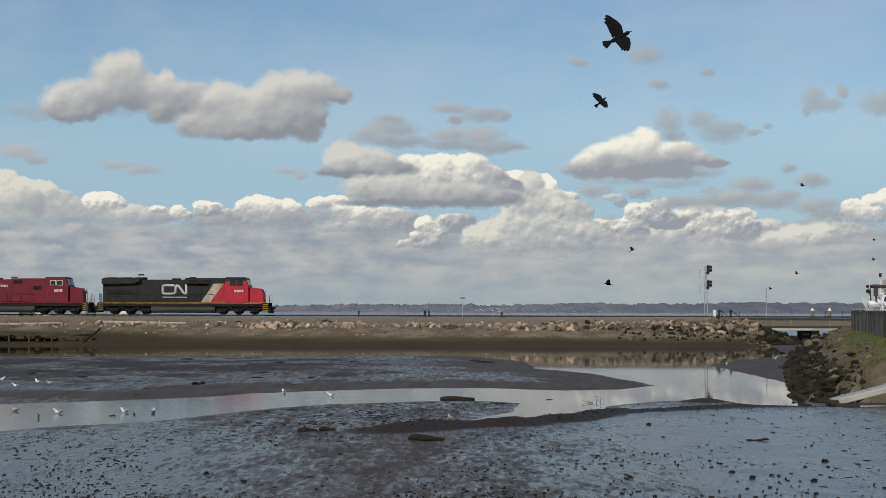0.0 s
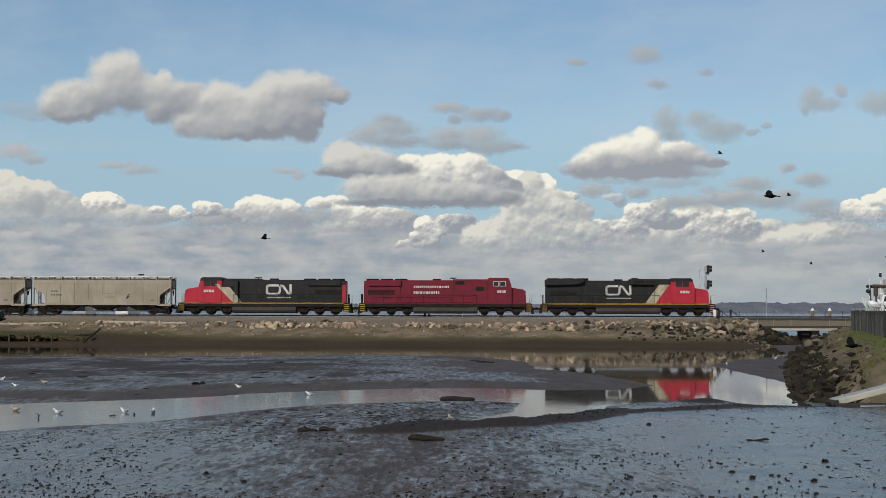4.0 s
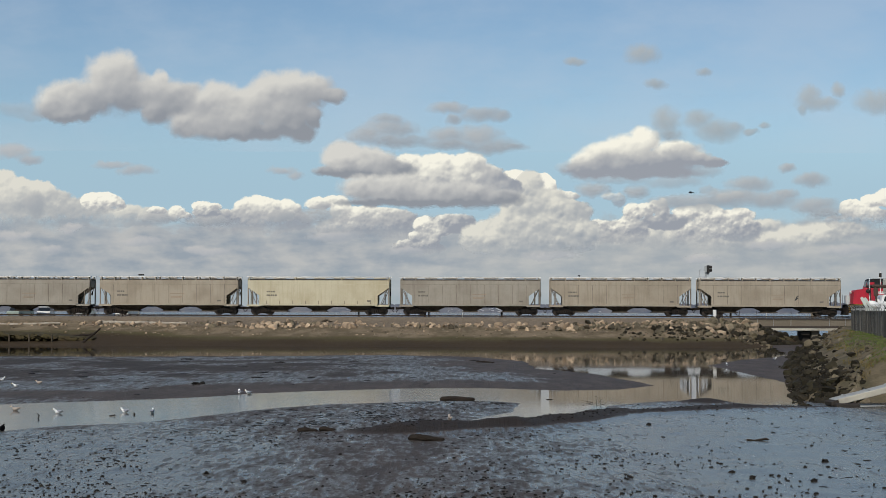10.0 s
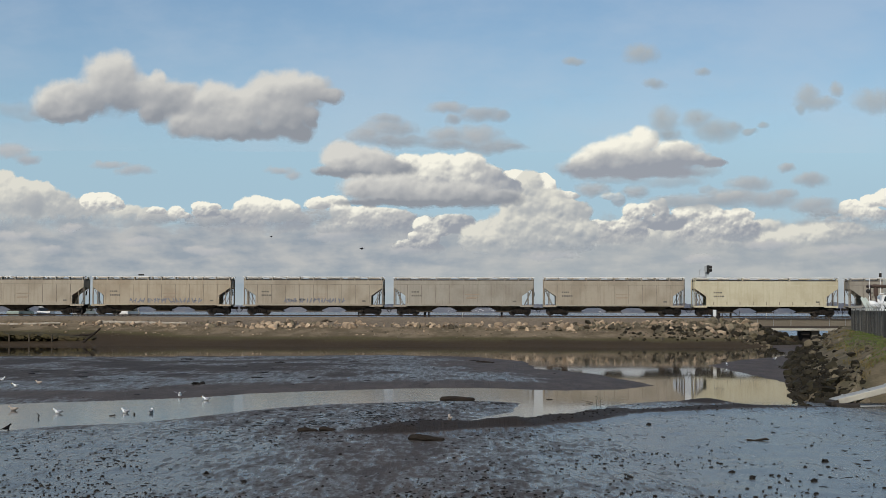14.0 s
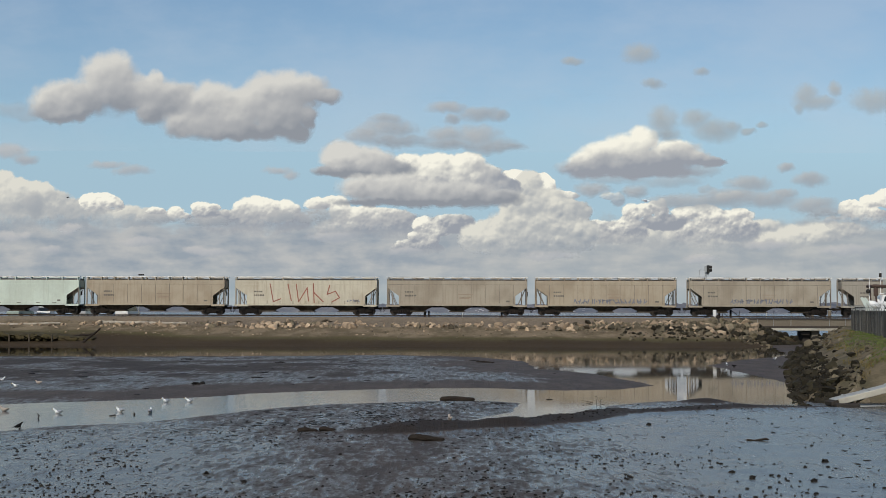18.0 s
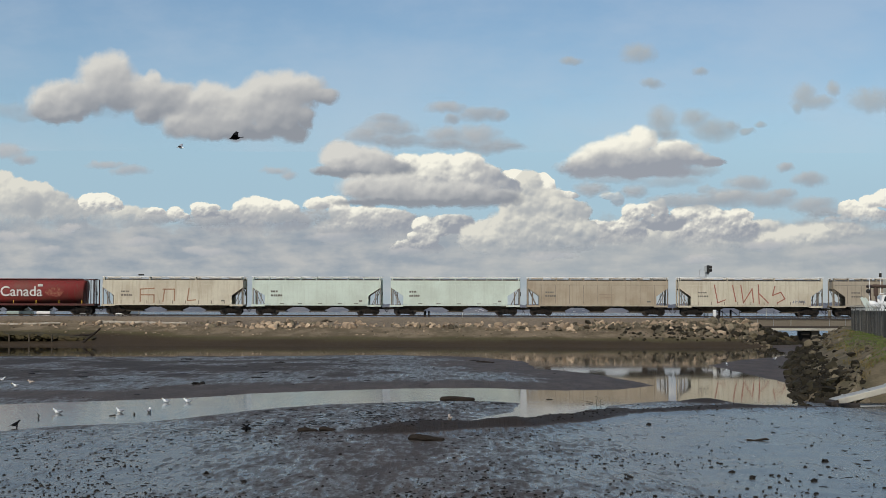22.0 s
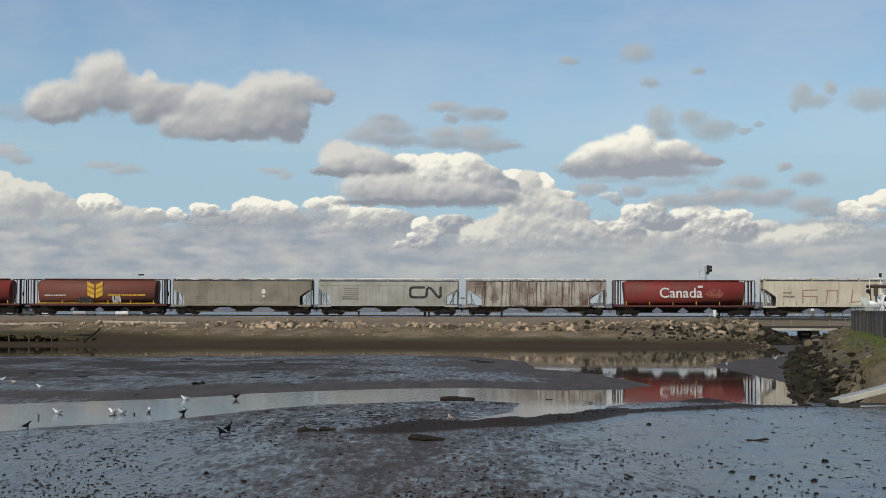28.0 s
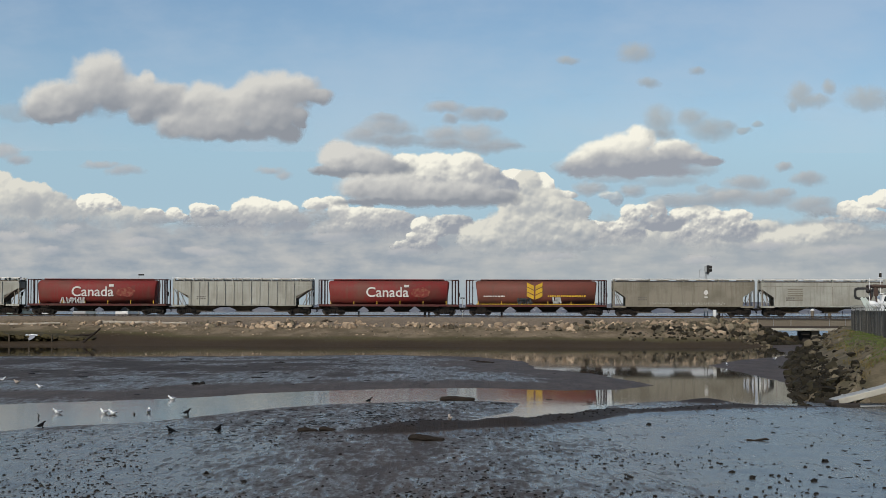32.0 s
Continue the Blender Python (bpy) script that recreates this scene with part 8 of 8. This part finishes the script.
# rows: seconds, x, y, z
bird("gull", "white gull standing on the far mud bank", [(0, -22.05, 79.58, 0.02), (32, -22.02, 79.58, 0.02)], 20)
bird("gull", "white gull standing at the creek's far edge", [(0, -19.71, 73.42, 0.02), (22, -19.71, 73.42, 0.02), (24, -19.59, 73.94, 0.02), (25, -19.01, 72.91, 0.02), (28, -18.33, 72.41, 0.02), (32, -18.33, 72.41, 0.02)], 200)
bird("gull", "white gull that leaves the mud bank", [(0, -19.81, 77.8, 0.02), (3.2, -19.81, 77.8, 0.02), (4.4, -35.11, 117.06, 0.02), (32, -21.0, 60, 3.08)], 150)
bird("young_gull", "brownish young gull on the mud bank", [(0, -18.81, 76.1, 0.02), (3, -19.06, 76.66, 0.02), (6, -19.3, 76.1, 0.02), (20, -19.35, 76.1, 0.02), (22, -19.85, 76.66, 0.02), (24, -20.64, 77.8, 0.02), (28, -20.67, 76.66, 0.02), (32, -20.53, 76.66, 0.02)], 170)
bird("gull", "white gull wading in the creek", [(0, -13.78, 57.01, 0.02), (32, -13.8, 57.01, 0.02)], 195)
bird("gull", "white gull wading and preening in the creek", [(0, -11.52, 57.63, 0.02), (11, -11.52, 57.63, 0.02), (14, -11.43, 57.32, 0.02), (18, -11.75, 57.95, 0.02), (20, -11.77, 57.95, 0.02), (24, -11.62, 57.32, 0.02), (25, -11.91, 57.63, 0.02), (28, -11.88, 57.32, 0.02), (32, -12.12, 57.01, 0.02)], 160)
bird("gull", "white gull wading beside the mud edge", [(0, -10.42, 57.32, 0.02), (11, -10.46, 57.32, 0.02), (20, -10.6, 57.63, 0.02), (32, -10.64, 57.63, 0.02)], 90)
bird("gull", "white gull that flutters along the creek", [(0, -7.13, 71.42, 0.02), (1, -8.91, 75.55, 0.02), (2, -9.3, 73.94, 0.02), (3, -9.55, 74.47, 0.02), (7, -9.54, 73.42, 0.02), (9, -8.74, 68.16, 0.02), (10, -9.04, 70.93, 0.02), (11, -11.78, 76.1, 0.02), (12, -11.49, 71.91, 0.02), (13, -11.41, 70.45, 0.02), (14, -11.25, 68.16, 0.02), (17, -11.18, 64.38, 0.02), (22, -11.13, 63.98, 0.02), (23, -12.87, 69.98, 0.02), (24, -13.0, 67.28, 0.02), (25, -11.19, 57.63, 0.02), (28, -11.49, 57.01, 0.02), (32, -11.75, 56.7, 0.02)], 180)
bird("gull", "white gull paddling down the creek", [(0, -4.86, 69.06, 0.02), (3, -5.6, 70.45, 0.02), (6, -6.32, 67.71, 0.02), (8, -6.66, 67.71, 0.02), (9, -6.74, 66.85, 0.02), (10, -8.67, 70.93, 0.02), (11, -8.83, 65.59, 0.02), (12, -9.34, 66.42, 0.02), (14, -9.76, 65.59, 0.02), (17, -10.17, 64.78, 0.02), (20, -10.36, 63.98, 0.02), (23, -10.22, 63.98, 0.02), (24, -10.47, 66.42, 0.02), (28, -10.69, 66.0, 0.02), (32, -11.23, 66.0, 0.02)], 180)
bird("gull", "white gull standing in the east pool", [(0, 19.4, 108.54, 0.02), (32, 19.4, 108.54, 0.02)], 90)
bird("gull", "white gull resting on the east mud shelf", [(0, 25.32, 121.14, 0.02), (32, 25.32, 121.14, 0.02)], 30)
bird("young_gull", "mottled gull standing on the mud ridge", [(0, 0.23, 49.0, 0.02), (32, 0.23, 49.0, 0.02)], 100)
# a duck, built with the young gull's body
bird("young_gull", "brown mottled bird swimming in the creek", [(0, -15.68, 58.28, 0.02), (14, -15.81, 58.6, 0.02), (18, -16.05, 58.28, 0.02), (24, -16.65, 57.63, 0.02), (32, -17.08, 57.01, 0.02)], 180)
bird("crow", "black crow walking at the creek's mud edge", [(0, 19.59, 60, 6.5), (3.7, 19.59, 60, 6.5), (5, -2.24, 75.0, 0.02), (6, -9.84, 62.45, 0.02), (7, -13.08, 53.51, 0.02), (8, -13.76, 47.66, 0.02), (10, -13.43, 48.54, 0.02), (13, -13.2, 48.32, 0.02), (17, -13.44, 49.46, 0.02), (18, -13.14, 49.46, 0.02), (19, -13.02, 49.46, 0.02), (20, -13.13, 49.46, 0.02), (22, -13.42, 50.17, 0.02), (23, -13.24, 50.17, 0.02), (24, -13.31, 50.9, 0.02), (28, -12.96, 49.7, 0.02), (30, -12.44, 49.46, 0.02), (31, -12.53, 50.17, 0.02), (32, -12.5, 49.7, 0.02)], 20)
bird("crow", "black crow pecking over the near mud", [(0, 20.64, 60, 4.79), (15.6, 20.64, 60, 4.79), (17, 24.32, 95.61, 0.02), (18, 0.29, 51.66, 0.02), (19, -4.58, 48.54, 0.02), (20, -5.67, 47.44, 0.02), (22, -5.87, 47.66, 0.02), (24, -5.93, 47.23, 0.02), (25, -6.04, 47.02, 0.02), (28, -6.44, 46.19, 0.02), (29, -6.75, 46.39, 0.02), (30, -7.12, 46.6, 0.02), (31, -7.49, 46.6, 0.02), (32, -7.98, 46.6, 0.02)], 200)
bird("crow", "black crow probing the brown mud patch", [(0, 21.72, 60, 5.64), (16.6, 21.72, 60, 5.64), (18, 19.3, 105.25, 0.02), (19, -0.28, 72.91, 0.02), (20, -5.3, 48.32, 0.02), (21, -5.78, 47.66, 0.02), (24, -5.97, 48.1, 0.02), (25, -6.17, 48.54, 0.02), (28, -6.41, 47.66, 0.02), (30, -6.38, 47.44, 0.02), (31, -6.58, 47.66, 0.02), (32, -6.67, 47.44, 0.02)], 40)
bird("crow", "black crow that alights on the mud island", [(0, -23.14, 60, 3.08), (26.5, -23.55, 75.0, 0.02), (28, -8.63, 66.42, 0.02), (29, -4.54, 65.59, 0.02), (30, -3.04, 64.38, 0.02), (32, -2.93, 63.98, 0.02)], 0)
bird("crow", "black crow at the water's edge", [(0, -22.69, 60, 1.8), (26, -17.46, 58.28, 0.02), (27.3, -9.33, 56.39, 0.02), (30, -9.11, 56.39, 0.02), (32, -9.03, 56.39, 0.02)], 0)
bird("crow", "large black crow flying close overhead", [(0, 3.57, 32, 9.15), (0.3, 6.92, 32, 9.73), (0.6, 10.29, 32, 10.48), (32, 20.93, 32, 13.5)], None, 62.0, 22.0)
bird("crow", "black crow climbing over the bridge", [(0, 6.83, 68, 12.64), (0.3, 8.44, 68, 13.4), (0.6, 11.44, 68, 14.36), (0.9, 15.45, 68, 15.48), (1.2, 19.89, 68, 16.39), (32, 44.41, 68, 22.05)], None, 60.0, 30.0)
bird("crow", "small black crow rising towards the clouds", [(0, 11.38, 95, 7.29), (0.6, 12.26, 95, 8.64), (1.2, 13.26, 95, 10.47), (1.8, 14.11, 95, 11.7), (2.4, 15.07, 95, 12.65), (3, 15.85, 95, 13.16), (3.5, 16.22, 95, 13.23), (5, 18.53, 95, 12.55), (7, 27.68, 95, 12.21), (32, 58.3, 95, 15.62)], None)
bird("crow", "dark bird flapping over the track", [(0, 10.92, 105, 5.34), (0.6, 9.72, 105, 5.9), (1.2, 8.0, 105, 6.47), (1.8, 5.69, 105, 7.25), (2.4, 2.06, 105, 7.7), (3, -2.96, 105, 8.0), (3.3, -5.54, 105, 8.11), (4.5, -16.99, 105, 8.41), (6, -31.59, 105, 8.6), (32, -63.05, 105, 9.35)], None)
bird("crow", "black crow flying low across the clouds", [(0, 33.46, 58, 8.27), (4.5, 8.61, 58, 7.75), (5.5, 0.97, 58, 7.57), (6, -3.39, 58, 7.3), (6.5, -7.78, 58, 7.36), (7, -11.07, 58, 7.13), (7.5, -13.54, 58, 6.32), (8, -17.45, 58, 5.99), (32, -34.83, 58, 6.82)], None)
bird("crow", "black crow wheeling above the locomotives", [(0, -22.0, 62, 2.5), (3.5, -22.0, 62, 2.5), (4.6, -6.0, 62, 4.6), (5.5, 4.15, 62, 5.91), (6, 5.92, 62, 6.75), (6.4, 7.78, 62, 7.48), (7, 9.91, 62, 8.57), (7.5, 9.3, 62, 8.92), (8, 6.16, 62, 9.36), (8.5, 0.62, 62, 9.72), (9, -6.65, 62, 10.92), (9.5, -15.41, 62, 11.79), (9.8, -20.72, 62, 12.14), (32, -37.36, 62, 12.59)], None)
bird("crow", "black crow skimming over the mud", [(0, 30.26, 60, 5.22), (8, 15.76, 60, 6.14), (8.5, 0.85, 60, 3.29), (9, -6.4, 60, 2.19), (9.5, -13.71, 60, 1.23), (9.8, -18.41, 60, 0.74), (32, -35.91, 60, 1.59)], None)
bird("crow", "distant dark bird gliding along the cloud bank", [(0, 24.97, 110, 12.37), (6, 21.83, 110, 11.58), (7, 20.18, 110, 12.06), (8, 19.24, 110, 11.94), (9, 18.77, 110, 11.86), (10, 17.23, 110, 11.86), (11, 12.64, 110, 10.68), (12, 5.85, 110, 11.15), (13, -0.78, 110, 10.44), (14, -5.61, 110, 7.93), (14.5, -9.96, 110, 7.73), (17, -33.09, 110, 8.05), (32, -66.06, 110, 9.62)], None)
bird("crow", "tiny dark bird far over the bay", [(0, 60.0, 170, 8.0), (8.0, 50.0, 170, 8.0), (9.0, 30.0, 170, 7.6), (11, 7.02, 170, 7.39), (12, -1.88, 170, 8.3), (13, -11.03, 170, 10.18), (14, -18.42, 170, 11.51), (16.5, -31.36, 170, 16.07), (17, -33.79, 170, 16.31), (18, -40.28, 170, 15.7), (19, -49.37, 170, 15.28), (32, -102.16, 170, 15.88)], None)
bird("gull", "white gull soaring before the cloud bank", [(0, 62.23, 115, 12.76), (15, 41.69, 115, 11.94), (17, 24.95, 115, 11.41), (18, 14.65, 115, 11.61), (19, 4.88, 115, 11.41), (20, 3.0, 115, 12.07), (21, -3.45, 115, 14.0), (23, -34.68, 115, 16.06), (32, -69.25, 115, 18.12)], None)
bird("crow", "black crow gliding down from high", [(0, 42.94, 66, 15.3), (19, 26.38, 66, 14.35), (20.5, 13.35, 66, 13.47), (21, 6.16, 66, 12.95), (21.5, -1.63, 66, 12.31), (22, -8.63, 66, 10.72), (22.5, -14.86, 66, 7.91), (23, -20.79, 66, 6.07), (32, -39.58, 66, 4.9)], None)
bird("gull", "distant white gull rising to the east", [(0, -126.29, 210, 22.51), (22, -66.34, 210, 26.27), (23, -45.34, 210, 27.55), (24, -14.79, 210, 28.83), (25, 14.58, 210, 34.19), (25.5, 27.89, 210, 36.61), (27, 68.94, 210, 42.13), (32, 129.23, 210, 45.16)], None)
bird("gull", "white gull flying low over the mud bank", [(0, -52.99, 75, 5.06), (30.5, -27.87, 75, 3.99), (31.5, -21.71, 75, 2.79), (32, -19.36, 75, 2.34)], None)
bird("gull", "white gull with grey wings passing close overhead", [(0, 11.49, 39, 18.49), (29.2, -3.7, 39, 14.08), (29.8, -8.13, 39, 11.85), (29.9, -8.91, 39, 11.5), (30, -9.66, 39, 11.12), (30.1, -10.43, 39, 10.75), (30.2, -11.07, 39, 10.42), (30.5, -13.04, 39, 9.43), (32, -23.45, 39, 7.19)], None, 58.0)
bird("crow", "black crow flapping low over the creek", [(0, 30.21, 56, 3.52), (3.6, 18.5, 56, 2.6), (5.2, 0.32, 56, 1.33), (6, -6.75, 56, 0.66), (6.5, -8.23, 56, 0.5), (7, -11.05, 56, 0.2), (7.5, -13.79, 56, -0.09), (8, -16.97, 56, -0.35), (32, -33.48, 56, 0.34)], None, 14.0)
bird("crow", "small dark bird over the bridge", [(0, 28.99, 130, 6.75), (0.6, 35.3, 130, 8.14), (1, 39.66, 130, 8.84), (32, 79.66, 130, 15.34)], None)
bird("crow", "tiny dark bird among a loose flock", [(0, 31.03, 150, 5.78), (2, 31.85, 150, 7.92), (3.3, 30.25, 150, 8.29), (6, 35.32, 150, 13.86), (7, 45.83, 150, 14.99), (32, 91.92, 150, 17.13)], None)
bird("crow", "tiny dark bird in a loose flock", [(0, 40.85, 150, 10.43), (2, 37.19, 150, 8.03), (3.3, 35.85, 150, 7.49), (5.5, 32.95, 150, 11.5), (6, 35.47, 150, 11.99), (6.4, 39.35, 150, 9.63), (7, 45.76, 150, 9.09), (32, 91.79, 150, 11.77)], None)
bird("crow", "tiny dark bird low over the marina", [(0, 40.78, 150, 8.56), (1.5, 41.49, 150, 9.63), (2.4, 37.74, 150, 8.99), (3.3, 39.85, 150, 6.96), (4, 45.74, 150, 7.49), (32, 91.79, 150, 11.77)], None)


# ---------------------------------------------------------------- everything that moves
RUN = [(0, 0.0), (3, 40.78), (5.5, 74.72), (8, 108.62), (11, 149.4), (14, 190.18), (17, 230.88), (20, 271.55), (22.5, 305.4), (23.6, 320.3), (24, 325.26), (25.5, 345.52), (28, 379.17), (30, 406.15), (32, 433.01)]


def motions():
    for car, s0 in TRAIN:
        walk(car, [(t, on_track(s0 + d, 0.0, RAIL_TOP)) for t, d in RUN])
    for n, (b, wings, rows, yaw, k, lean, lift) in enumerate(BIRDS):
        walk(b, bird_path(rows, yaw, -18.0 if b.name.startswith("crow") else 0.0, lean, lift))
        for wing, side in wings:
            walk(wing, wing_rows(rows, side, yaw, k, 19.0 + 1.7 * (n % 4)))
    for cloud, drift, rise in CLOUDS:
        x, y, z = cloud.location
        walk(cloud, [(0, pose(x, y, z)), (32, pose(x + drift, y, z + rise))])


motions()
